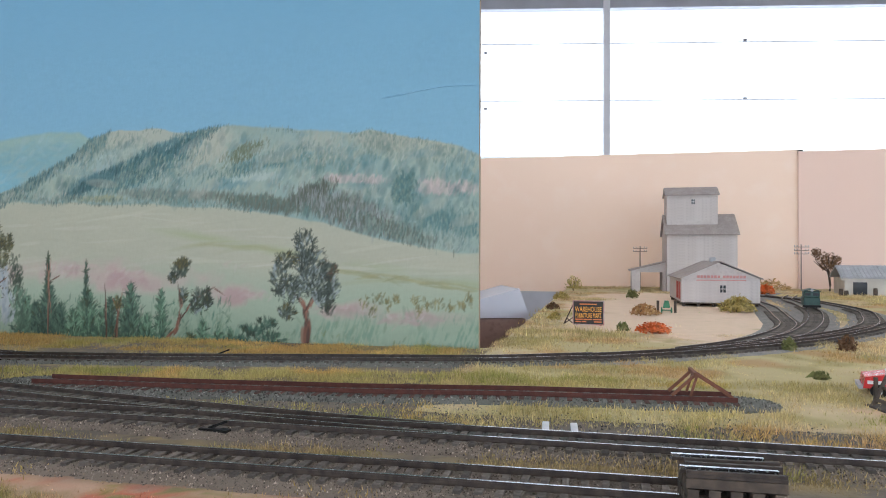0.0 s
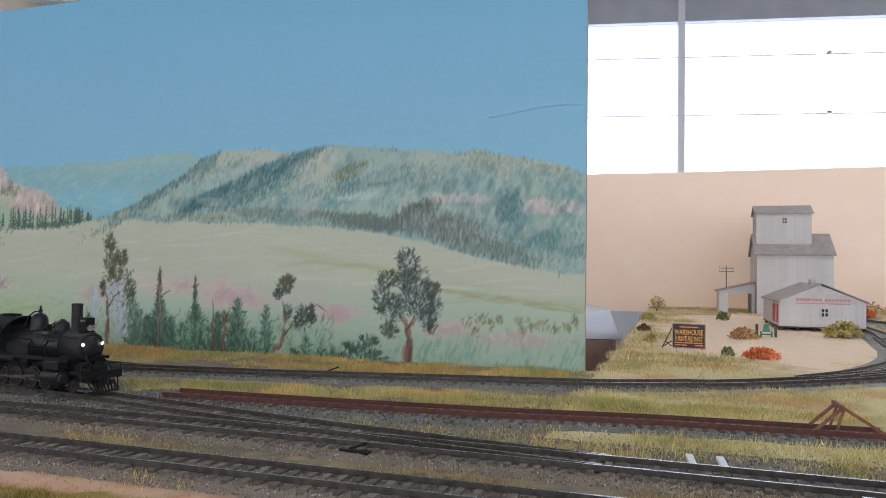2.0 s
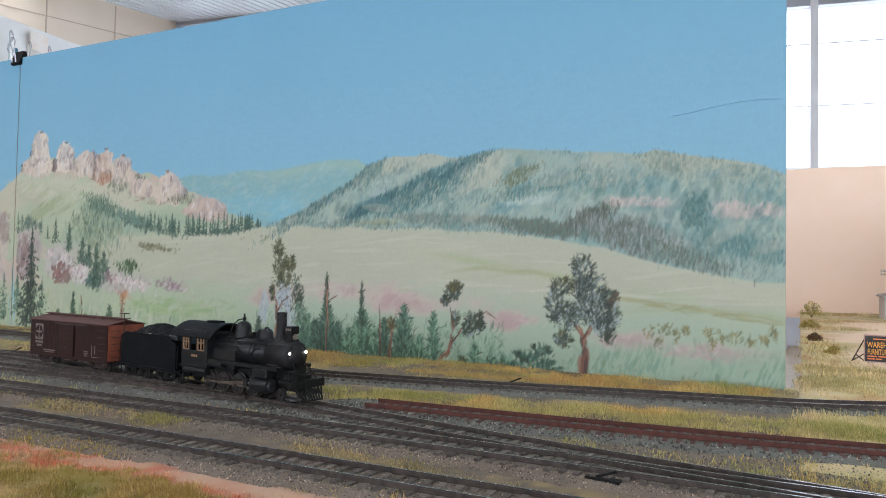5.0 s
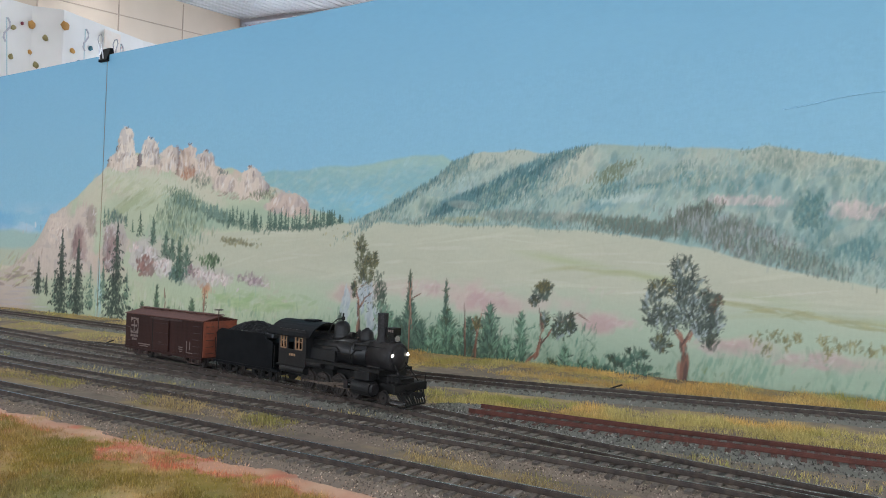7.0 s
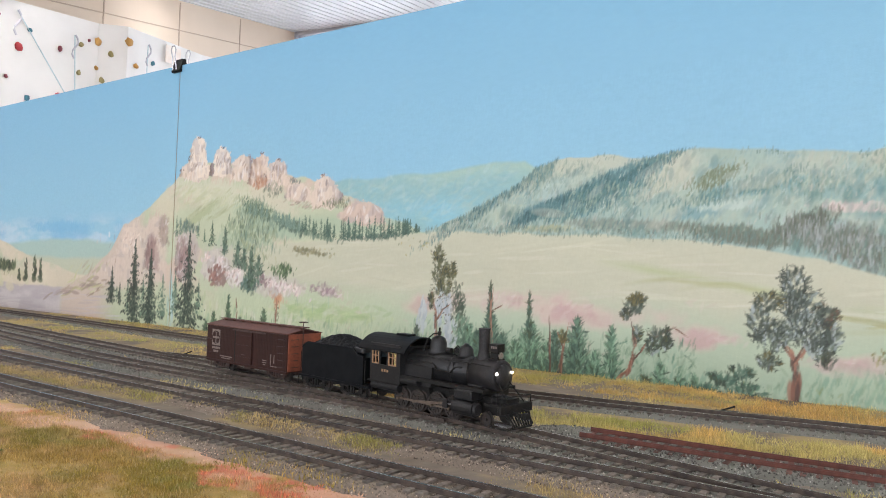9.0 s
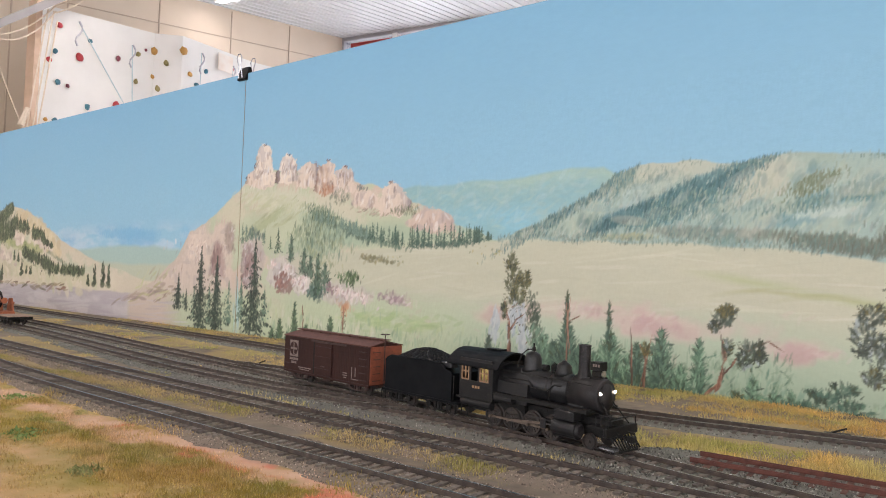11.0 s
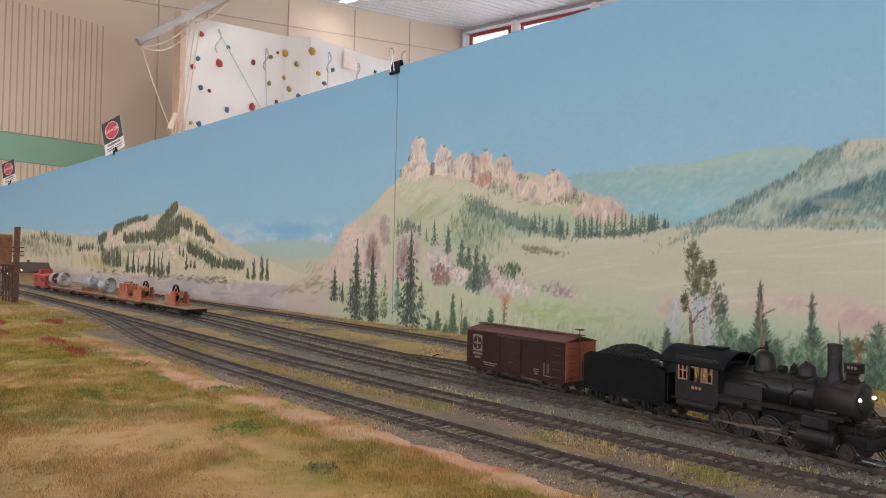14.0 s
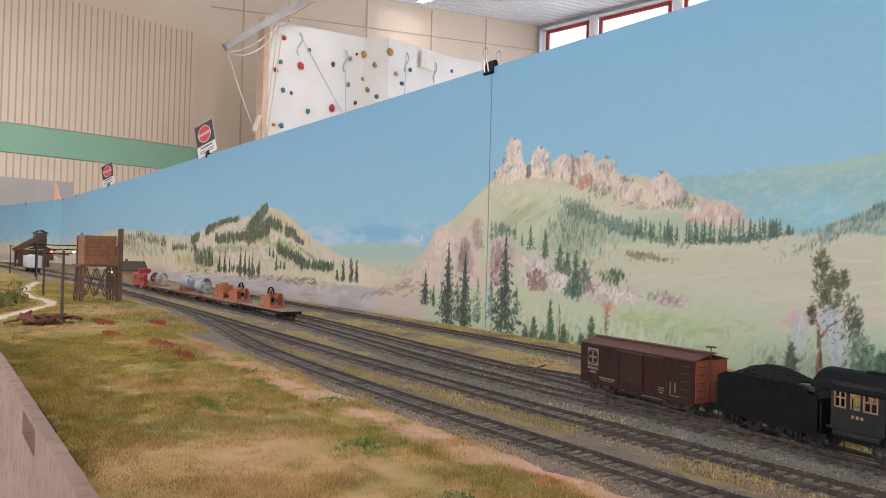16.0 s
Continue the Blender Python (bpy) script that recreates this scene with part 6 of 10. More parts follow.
mass(s, 26, -1.624, 0.135, 0.024, 0.012, 0, (0.010, 0.02), (0.005, 0.010), (20, 40), [lin(150, 126, 128), lin(134, 110, 112)], 3.0, (0.5, 0.9))
mass(s, 20, -1.566, 0.090, 0.014, 0.014, 0, (0.010, 0.02), (0.006, 0.010), (10, 20), [lin(200, 152, 116), lin(186, 138, 104)], 3.2, (0.4, 0.8))
mass(s, 34, -1.43, 0.121, 0.050, 0.010, -8, (0.010, 0.02), (0.005, 0.009), (40, 30), [lin(148, 126, 130), lin(164, 144, 142), lin(206, 188, 184)], 3.0, (0.4, 0.85))
mass(s, 40, -1.935, 0.185, 0.030, 0.040, 0, (0.014, 0.03), (0.006, 0.012), (12, 14), [lin(140, 112, 108), lin(156, 130, 124), lin(122, 98, 94)], 3.0, (0.4, 0.85))
mass(s, 40, -2.085, 0.200, 0.022, 0.045, 0, (0.018, 0.035), (0.007, 0.012), (6, 10), [lin(148, 120, 114), lin(164, 136, 128), lin(132, 106, 102)], 2.9, (0.4, 0.8))
for px, pz in ((-1.735, 0.148), (-1.715, 0.160), (-1.60, 0.125), (-1.555, 0.118), (-1.51, 0.122), (-1.84, 0.185), (-1.775, 0.180)):
    mass(s, 12, px, pz, 0.020, 0.012, 0, (0.008, 0.018), (0.004, 0.008), (20, 40), [lin(232, 218, 212), lin(222, 204, 198), lin(214, 190, 180)], 3.1, (0.5, 0.95))
s.brush(CANVASES)
for cv, board in zip(CANVASES, boards):
    cv.face(board)
# a long scuff across the sky
bm = tube([(-0.19 - 0.012 * k, BACK - 0.0015, 0.425 - 0.0007 * k + 0.004 * math.sin(k * 0.35)) for k in range(14)], 0.0006, 4)
part("scuff", bm, mat("scuff_blue", (0.26, 0.47, 0.62), (0.28, 0.5, 0.66), scale=40), boards[0], "faint darker scuff line")

# ---- tracks ----
GAUGE, RAIL_TOP = 0.0295, 0.0105
MAIN = Line((-4.6, 0.66), (-2.8, 0.631), (-2.0, 0.603), (-1.3, 0.589), (-0.9, 0.589), (-0.58, 0.600), (-0.42, 0.604), (0.07, 0.598), (0.2, 0.597), (1.2, 0.58))
NEAR = Line((-2.75, 0.622), (-2.3, 0.565), (-1.9, 0.50), (-1.6, 0.480), (-1.3, 0.475), (-0.9, 0.481), (-0.5, 0.488), (0.06, 0.494))
LOOP = Line((-4.4, 0.90), (-3.0, 0.88), (-2.3, 0.85), (-1.75, 0.80), (-1.39, 0.775), (-1.06, 0.745), (-0.8, 0.708), (-0.557, 0.666), (-0.42, 0.641), (-0.29, 0.624), (-0.1, 0.603))
YARD = Line((-5.0, 0.78), (-3.0, 0.775), (-2.3, 0.772), (-1.9, 0.735), (-1.5, 0.692), (-1.2, 0.685), (-0.95, 0.700), (-0.75, 0.691))
BACKLINE = Line((-1.45, 0.782), (-1.15, 0.835), (-0.82, 0.888), (-0.6, 0.922), (-0.32, 0.985), (-0.14, 1.02), (0.0, 1.09))
REAR = Line((-3.5, 1.06), (-2.2, 1.03), (-1.63, 1.010), (-1.39, 0.995), (-1.1, 0.935), (-0.8, 0.895))
RUSTY = Line((-0.612, 0.735), (-0.43, 0.745), (-0.22, 0.765), (-0.07, 0.79), (0.14, 0.805))


def track(course, label, x0=None, x1=None, rail=None, top=None, sleeper=None, step=0.0125, sunk=0.0):
    x0, x1 = x0 or course.lo, x1 or course.hi
    t = thing("track", label, "railway track", group="tracks")
    n = max(4, int((x1 - x0) / 0.03))
    xs = np.linspace(x0, x1, n)
    for side in (-1, 1):
        bm = bmesh.new()
        prev = None
        for x in xs:
            c, h = course.at(x)
            nrm = Vector((-math.sin(h), math.cos(h), 0))
            ring = []
            for w, z in ((-0.0016, 0.006), (-0.0005, 0.0068), (-0.0005, 0.0092), (-0.0009, 0.0094), (-0.0009, RAIL_TOP), (0.0009, RAIL_TOP), (0.0009, 0.0094), (0.0005, 0.0092), (0.0005, 0.0068), (0.0016, 0.006)):
                p = c + nrm * (side * (GAUGE / 2 + 0.0009) + w)
                ring.append(bm.verts.new((p.x, p.y, z)))
            if prev:
                for k in range(9):
                    f = bm.faces.new((prev[k], prev[k + 1], ring[k + 1], ring[k]))
                    f.material_index = 1 if k == 4 else 0
            prev = ring
        bmesh.ops.recalc_face_normals(bm, faces=bm.faces)
        part("rail", bm, [rail or M["rail"], top or M["rail_top"]], t)
    me = mesh_of(box(-0.0025, 0.0025, -0.0265, 0.0265, 0.0015, 0.0062), "sleeper", sleeper or M["sleeper"])
    k = 0
    x = x0 + 0.004
    while x < x1 and k < 300:
        c, h = course.at(x)
        ob = new("sleeper", me)
        ob.parent = t
        ob.matrix_basis = Matrix.Translation(c + Vector((0, 0, random.uniform(-0.0004, 0.0003) - sunk))) @ Matrix.Rotation(h + random.gauss(0, 0.025), 4, "Z") @ Matrix.Diagonal((random.uniform(0.85, 1.1), random.uniform(0.95, 1.04), 1, 1))
        x += step * math.cos(h) * random.uniform(0.94, 1.06)
        k += 1
    return t


track(MAIN, "dark-railed main line on grey ballast", x0=-3.2)
track(NEAR, "dark-railed siding on grey ballast beside the pink path")
track(LOOP, "dark-railed loop line on grey ballast", x0=-3.4)
track(YARD, "yard line carrying a short works train", x0=-4.2)
FAR_MAIN = Line((-9.0, 0.42), (-7.5, 0.49), (-6.3, 0.545), (-5.2, 0.615), (-4.4, 0.661), (-3.2, 0.638))
FAR_YARD = Line((-9.0, 0.60), (-7.5, 0.66), (-6.3, 0.71), (-5.2, 0.755), (-4.2, 0.7785))
track(FAR_MAIN, "main line running on past the water tank", x1=-3.22, step=0.02)
track(FAR_YARD, "yard line running on past the caboose", x1=-4.22, step=0.02)
track(BACKLINE, "line running close to the painted boards")
track(REAR, "rear siding along the foot of the painted boards")
track(RUSTY, "rusty red disused siding ending at a timber buffer stop", rail=M["rust_rail"], top=M["rust_rail"], sleeper=mat("rusty_sleeper", (0.09, 0.04, 0.028), (0.13, 0.06, 0.042), scale=200, rough=0.9, vary=0.3), sunk=0.0012)

# ---- rolling stock ----
def on(course, x, z=RAIL_TOP):
    c, h = course.at(x)
    return Matrix.Translation((c.x, c.y, z)) @ Matrix.Rotation(h, 4, "Z")


M["wheel"] = mat("wheel_iron", (0.02, 0.017, 0.015), (0.04, 0.03, 0.025), scale=200, rough=0.55, metal=0.4)
M["grimy"] = mat("grimy_black", (0.006, 0.006, 0.006), (0.012, 0.011, 0.01), (0.03, 0.027, 0.024), scale=160, rough=0.55, spec=0.12)
M["steam_black"] = mat("boiler_black", (0.005, 0.005, 0.0055), (0.009, 0.009, 0.0095), (0.022, 0.02, 0.019), scale=110, rough=0.40, spec=0.28)
M["smokebox"] = mat("smokebox_grey", (0.012, 0.011, 0.011), (0.02, 0.018, 0.018), (0.034, 0.03, 0.029), scale=130, rough=0.5, spec=0.2)
M["coal"] = mat("coal", (0.003, 0.003, 0.0035), (0.005, 0.005, 0.0055), (0.014, 0.014, 0.015), scale=260, spec=0.15, rough=0.6, bump=0.002, bscale=500)
M["sash_wood"] = mat("orange_window_sash", (0.22, 0.12, 0.06), (0.28, 0.16, 0.08), scale=150, rough=0.6)
M["white_paint"] = mat("white_lettering", (0.12, 0.09, 0.078), (0.17, 0.13, 0.11), scale=400, rough=0.7)
M["steel_bright"] = mat("bright_steel", (0.4, 0.4, 0.42), (0.55, 0.55, 0.58), scale=200, rough=0.3, metal=1.0)
# roof red, lighter than the car's sides
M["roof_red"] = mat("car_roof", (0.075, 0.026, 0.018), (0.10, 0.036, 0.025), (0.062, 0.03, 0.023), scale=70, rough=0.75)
M["truck"] = mat("car_truck", (0.03, 0.016, 0.012), (0.05, 0.026, 0.02), scale=200, rough=0.8)
HEADLIGHT = glow("headlight_bulb", (1.0, 0.86, 0.66), 16)


def wheel(r, w, y):
    """A flanged wheel on its side, outer face towards y."""
    s = 1 if y > 0 else -1
    return lathe([(r * 0.98, y - s * w), (r * 1.1, y - s * w * 0.98), (r * 1.1, y - s * w * 0.8), (r, y - s * w * 0.7), (r * 0.98, y), (r * 0.82, y), (r * 0.8, y - s * w * 0.35), (r * 0.25, y - s * w * 0.35), (r * 0.24, y + s * w * 0.15), (r * 0.1, y + s * w * 0.2)], 20, "Y")


def truck(x, parent, material, base=0.036, r=0.0085):
    """An arch-bar truck: side frames, bolster, springs, four wheels."""
    t = part("truck", box(x - 0.004, x + 0.004, -0.02, 0.02, 0.008, 0.014, bevel=0.0008), material, parent)
    h = base / 2
    for y in (-0.0215, 0.0215):
        bm = bar((x - h - 0.004, y, 0.0115), (x - 0.006, y, 0.0145), 0.002, 0.0016)
        bar((x - 0.006, y, 0.0145), (x + 0.006, y, 0.0145), 0.002, 0.0016, bm)
        bar((x + 0.006, y, 0.0145), (x + h + 0.004, y, 0.0115), 0.002, 0.0016, bm)
        bar((x - h - 0.004, y, 0.0095), (x - 0.006, y, 0.0045), 0.002, 0.0016, bm)
        bar((x - 0.006, y, 0.0045), (x + 0.006, y, 0.0045), 0.002, 0.0016, bm)
        bar((x + 0.006, y, 0.0045), (x + h + 0.004, y, 0.0095), 0.002, 0.0016, bm)
        for d in (-0.005, 0.005):
            bar((x + d, y, 0.0045), (x + d, y, 0.0145), 0.002, 0.0014, bm)
        part("side_frame", bm, material, t)
        for d in (-h, h):
            part("journal_box", box(x + d - 0.003, x + d + 0.003, y - 0.0018, y + 0.0018, 0.006, 0.0118, bevel=0.0006), material, t)
            part("wheel", _moved(wheel(r, 0.004, math.copysign(0.0178, y)), (x + d, 0, r)), M["wheel"], t)
        part("spring", rod((x, y, 0.0055), (x, y, 0.013), 0.0022, seg=8), material, t)
    for d in (-h, h):
        part("axle", rod((x + d, -0.017, r), (x + d, 0.017, r), 0.0015, seg=8), M["wheel"], t)
    return t


def _moved(bm, v):
    bmesh.ops.translate(bm, vec=v, verts=bm.verts)
    return bm


def coupler(x, parent, way):
    bm = box(x, x + way * 0.010, -0.002, 0.002, 0.0125, 0.0165, bevel=0.0005)
    box(x + way * 0.008, x + way * 0.0145, -0.004, 0.0035, 0.0115, 0.0178, bm, bevel=0.001)
    part("coupler", bm, M["grimy"], parent, "knuckle coupler")


def boxcar(m):
    t = thing("boxcar", "weathered brown-red wooden boxcar with a sliding door", "boxcar", m)
    L, W = 0.1, 0.0285
    bm = prism([(-W, 0.0145), (W, 0.0145), (W, 0.0665), (0, 0.0722), (-W, 0.0665)], -L, L, "X")
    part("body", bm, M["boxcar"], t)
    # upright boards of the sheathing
    me = mesh_of(box(-0.00165, 0.00165, -0.0004, 0.0004, 0.0155, 0.0655), "plank", M["boxcar_plank_shaded"])
    for side in (-1, 1):
        for k in range(54):
            x = -L + 0.0018 + k * 0.0037
            if -0.027 < x < 0.022:
                continue
            ob = new("plank", me)
            ob.parent = t
            ob.matrix_basis = Matrix.Translation((x, side * (W + 0.0004), 0))
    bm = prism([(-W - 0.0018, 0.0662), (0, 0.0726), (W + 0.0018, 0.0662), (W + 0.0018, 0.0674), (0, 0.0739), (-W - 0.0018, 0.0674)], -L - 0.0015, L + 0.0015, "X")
    part("roof", bm, M["roof_red"], t, "reddish roof, lighter than the sides")
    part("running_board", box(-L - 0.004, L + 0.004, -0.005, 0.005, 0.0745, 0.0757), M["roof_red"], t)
    for k in range(9):
        part("board_support", box(-0.092 + k * 0.023, -0.090 + k * 0.023, -0.0045, 0.0045, 0.0728, 0.0746), M["roof_red"], t)
    for side in (-1, 1):
        y = side * (W + 0.0016)
        d = part("door", box(-0.021, 0.019, y - 0.0009, y + 0.0009, 0.0165, 0.0625, bevel=0.0004), M["boxcar"], t)
        for z in (0.024, 0.041, 0.055):
            part("cleat", box(-0.020, 0.018, y + side * 0.0007, y + side * 0.0016, z, z + 0.0022), M["boxcar"], d)
        part("latch", box(-0.004, 0.004, y + side * 0.0007, y + side * 0.002, 0.0285, 0.0298), M["truck"], d)
        part("door_rail", box(-0.03, 0.052, y - 0.001, y + 0.001 + side * 0.0008, 0.0628, 0.0648), M["truck"], t)
        # no opening here: a dark strip on the wall gives the gap's shade
        part("doorway", box(-0.0275, -0.0212, side * (W - 0.0006), side * (W + 0.0006), 0.0165, 0.0625), M["grimy"], t, "dark strip standing in for the shaded gap beside the door")
        part("sill", box(-L, L, side * (W - 0.002), side * (W + 0.0012), 0.0125, 0.0152), M["boxcar"], t)
        for x in (0.088, -0.088):
            for k in range(5 if x > 0 else 2):
                z = 0.021 + k * 0.0095 if x > 0 else 0.026 + 0.02 * k
                part("grab_iron", tube([(x - 0.006, y - side * 0.001, z), (x - 0.006, y + side * 0.002, z), (x + 0.006, y + side * 0.002, z), (x + 0.006, y - side * 0.001, z)], 0.0005, 5), M["truck"], t)
        for x in (0.086, -0.094):
            part("stirrup", tube([(x, side * W, 0.013), (x, side * W, 0.0055), (x + 0.008, side * W, 0.0055), (x + 0.008, side * W, 0.013)], 0.0006, 5), M["truck"], t)
    for k in range(5):
        part("grab_iron", tube([(L, -0.024, 0.021 + k * 0.0095), (L + 0.0022, -0.024, 0.021 + k * 0.0095), (L + 0.0022, -0.012, 0.021 + k * 0.0095), (L, -0.012, 0.021 + k * 0.0095)], 0.0005, 5), M["truck"], t)
    end = part("end_wall", box(L + 0.0002, L + 0.0012, -W + 0.0005, W - 0.0005, 0.0155, 0.0665), M["car_end_lit"], t, "end boards coloured orange-red for the window light on them")
    # emblem panel, bars for the lettering
    y = -(W + 0.0014)
    e = part("emblem", box(-0.085, -0.064, y, y + 0.0006, 0.0365, 0.0605), M["white_paint"], t, "square white emblem with a dark ring and cross")
    part("ring", _moved(lathe([(0.0085, -0.0002), (0.0098, -0.0002), (0.0098, 0.0002), (0.0085, 0.0002)], 28, "Y", ring=True), (-0.0745, y - 0.0003, 0.0485)), M["boxcar"], e)
    for dx, dz in ((-0.0045, 0.0045), (0.0045, 0.0045), (-0.0045, -0.0045), (0.0045, -0.0045)):
        part("quarter", box(-0.0745 + dx - 0.003, -0.0745 + dx + 0.003, y - 0.0005, y, 0.0485 + dz - 0.003, 0.0485 + dz + 0.003), M["boxcar"], e)
    for x0, x1, z0, z1 in ((-0.085, -0.081, 0.031, 0.0345), (-0.080, -0.0765, 0.031, 0.0345), (-0.0755, -0.072, 0.031, 0.0345), (-0.071, -0.0675, 0.031, 0.0345), (-0.0665, -0.064, 0.031, 0.0345), (-0.081, -0.077, 0.026, 0.0292), (-0.076, -0.0725, 0.026, 0.0292), (-0.0715, -0.068, 0.026, 0.0292),
                           (-0.062, -0.050, 0.0212, 0.0228), (-0.049, -0.041, 0.0212, 0.0228), (-0.040, -0.031, 0.0212, 0.0228), (-0.059, -0.046, 0.0185, 0.0198), (-0.045, -0.035, 0.0185, 0.0198),
                           (0.044, 0.054, 0.0255, 0.0268), (0.044, 0.054, 0.0225, 0.0238), (0.046, 0.052, 0.0195, 0.0208), (0.063, 0.0645, 0.021, 0.036), (0.0705, 0.072, 0.024, 0.036), (0.063, 0.078, 0.0192, 0.0203)):
        part("lettering_bar", box(x0, x1, y + 0.0003, y + 0.0008, z0, z1), M["white_paint"], t)
    # brake staff and wheel, underframe
    part("brake_staff", rod((L + 0.004, -0.006, 0.02), (L + 0.004, -0.006, 0.083), 0.0007, seg=6), M["truck"], t)
    part("brake_wheel", _moved(lathe([(0.0048, -0.0005), (0.0066, -0.0005), (0.0066, 0.0005), (0.0048, 0.0005)], 18, ring=True), (L + 0.004, -0.006, 0.083)), M["truck"], t)
    part("brake_spokes", bar((L - 0.002, -0.006, 0.083), (L + 0.010, -0.006, 0.083), 0.0008, 0.0008, bar((L + 0.004, -0.012, 0.083), (L + 0.004, 0.0, 0.083), 0.0008, 0.0008)), M["truck"], t)
    part("underframe", box(-L, L, -0.012, 0.012, 0.0105, 0.0145), M["truck"], t)
    for yy in (-0.014, 0.014):
        part("truss_rod", tube([(-0.09, yy, 0.0125), (-0.03, yy, 0.0065), (0.03, yy, 0.0065), (0.09, yy, 0.0125)], 0.0006, 5), M["truck"], t)
    part("brake_cylinder", rod((-0.018, -0.013, 0.0085), (-0.002, -0.013, 0.0085), 0.0035, seg=10), M["truck"], t)
    for x in (-0.068, 0.068):
        truck(x, t, M["truck"])
    coupler(L, t, 1)
    coupler(-L, t, -1)
    return t


# planks carry the same backlit shade in their colour as the sides
M["boxcar_plank_shaded"] = mat("boxcar_plank_shaded", (0.021, 0.006, 0.004), (0.028, 0.008, 0.005), (0.019, 0.007, 0.005), scale=120, spec=0.25, rough=0.65, vary=0.14)
# window light on the car's end is put into this brighter orange
M["car_end_lit"] = mat("car_end_lit", (0.22, 0.055, 0.023), (0.16, 0.04, 0.02), (0.12, 0.034, 0.018), scale=60, rough=0.6)


def tender(m):
    t = thing("tender", "black steam locomotive tender heaped with coal", "tender", m)
    L, W = 0.061, 0.0262
    out = [(-L, 0.018), (L, 0.018), (L, 0.052), (L - 0.010, 0.0535), (L - 0.018, 0.0605), (-L + 0.012, 0.0605), (-L + 0.004, 0.057), (-L, 0.053)]
    for y in (-W, W - 0.0012):
        part("side_plate", prism(out, y, y + 0.0012, "Y"), M["black"], t)
    part("tank", prism([(-L + 0.001, 0.0185), (L - 0.002, 0.0185), (L - 0.002, 0.050), (L - 0.022, 0.055), (-L + 0.001, 0.055)], -W + 0.0014, W - 0.0014, "Y"), M["black"], t)
    part("top_bead", tube([(-L, -W, 0.0535), (-L + 0.004, -W, 0.0575), (-L + 0.012, -W, 0.061), (L - 0.018, -W, 0.061), (L - 0.010, -W, 0.054), (L, -W, 0.0525)], 0.0009, 6), M["black"], t)
    bm = bmesh.new()
    nx, ny = 34, 20
    g = [[bm.verts.new((-0.052 + 0.086 * i / nx, -0.0235 + 0.047 * j / ny, 0.0555 + 0.0175 * max(0, 1 - ((i / nx - 0.52) / 0.56) ** 2) ** 0.9 * max(0.05, 1 - ((j / ny - 0.5) / 0.62) ** 2) + random.uniform(-0.0012, 0.0014))) for j in range(ny + 1)] for i in range(nx + 1)]
    for i in range(nx):
        for j in range(ny):
            bm.faces.new((g[i][j], g[i + 1][j], g[i + 1][j + 1], g[i][j + 1]))
    part("coal", bm, M["coal"], t, "heaped black coal load")
    part("tool_box", box(0.034, 0.052, -0.019, -0.006, 0.055, 0.0615, bevel=0.001), M["blue_grey"], t, "dark tool box")
    part("deck", box(-L - 0.004, L + 0.012, -W - 0.0016, W + 0.0016, 0.0155, 0.018), M["black"], t)
    part("frame", box(-L, L, -0.010, 0.010, 0.009, 0.0155), M["grimy"], t)
    for x in (-L - 0.002, L + 0.004):
        for y in (-W, W):
            part("step", tube([(x - 0.004, y, 0.0155), (x - 0.004, y, 0.005), (x + 0.004, y, 0.005), (x + 0.004, y, 0.0155)], 0.0007, 5), M["grimy"], t)
            part("grab_rail", rod((x, y, 0.02), (x, y, 0.048), 0.0006, seg=6), M["grimy"], t)
    for x in (-0.036, 0.036):
        truck(x, t, M["grimy"], 0.034, 0.0083)
    part("tank_hatch", rod((-0.054, 0, 0.055), (-0.054, 0, 0.0585), 0.007, seg=14), M["black"], t)
    coupler(-L - 0.004, t, -1)
    return t


M["blue_grey"] = mat("dark_tool_box", (0.02, 0.02, 0.021), (0.03, 0.03, 0.031), scale=90, rough=0.4)


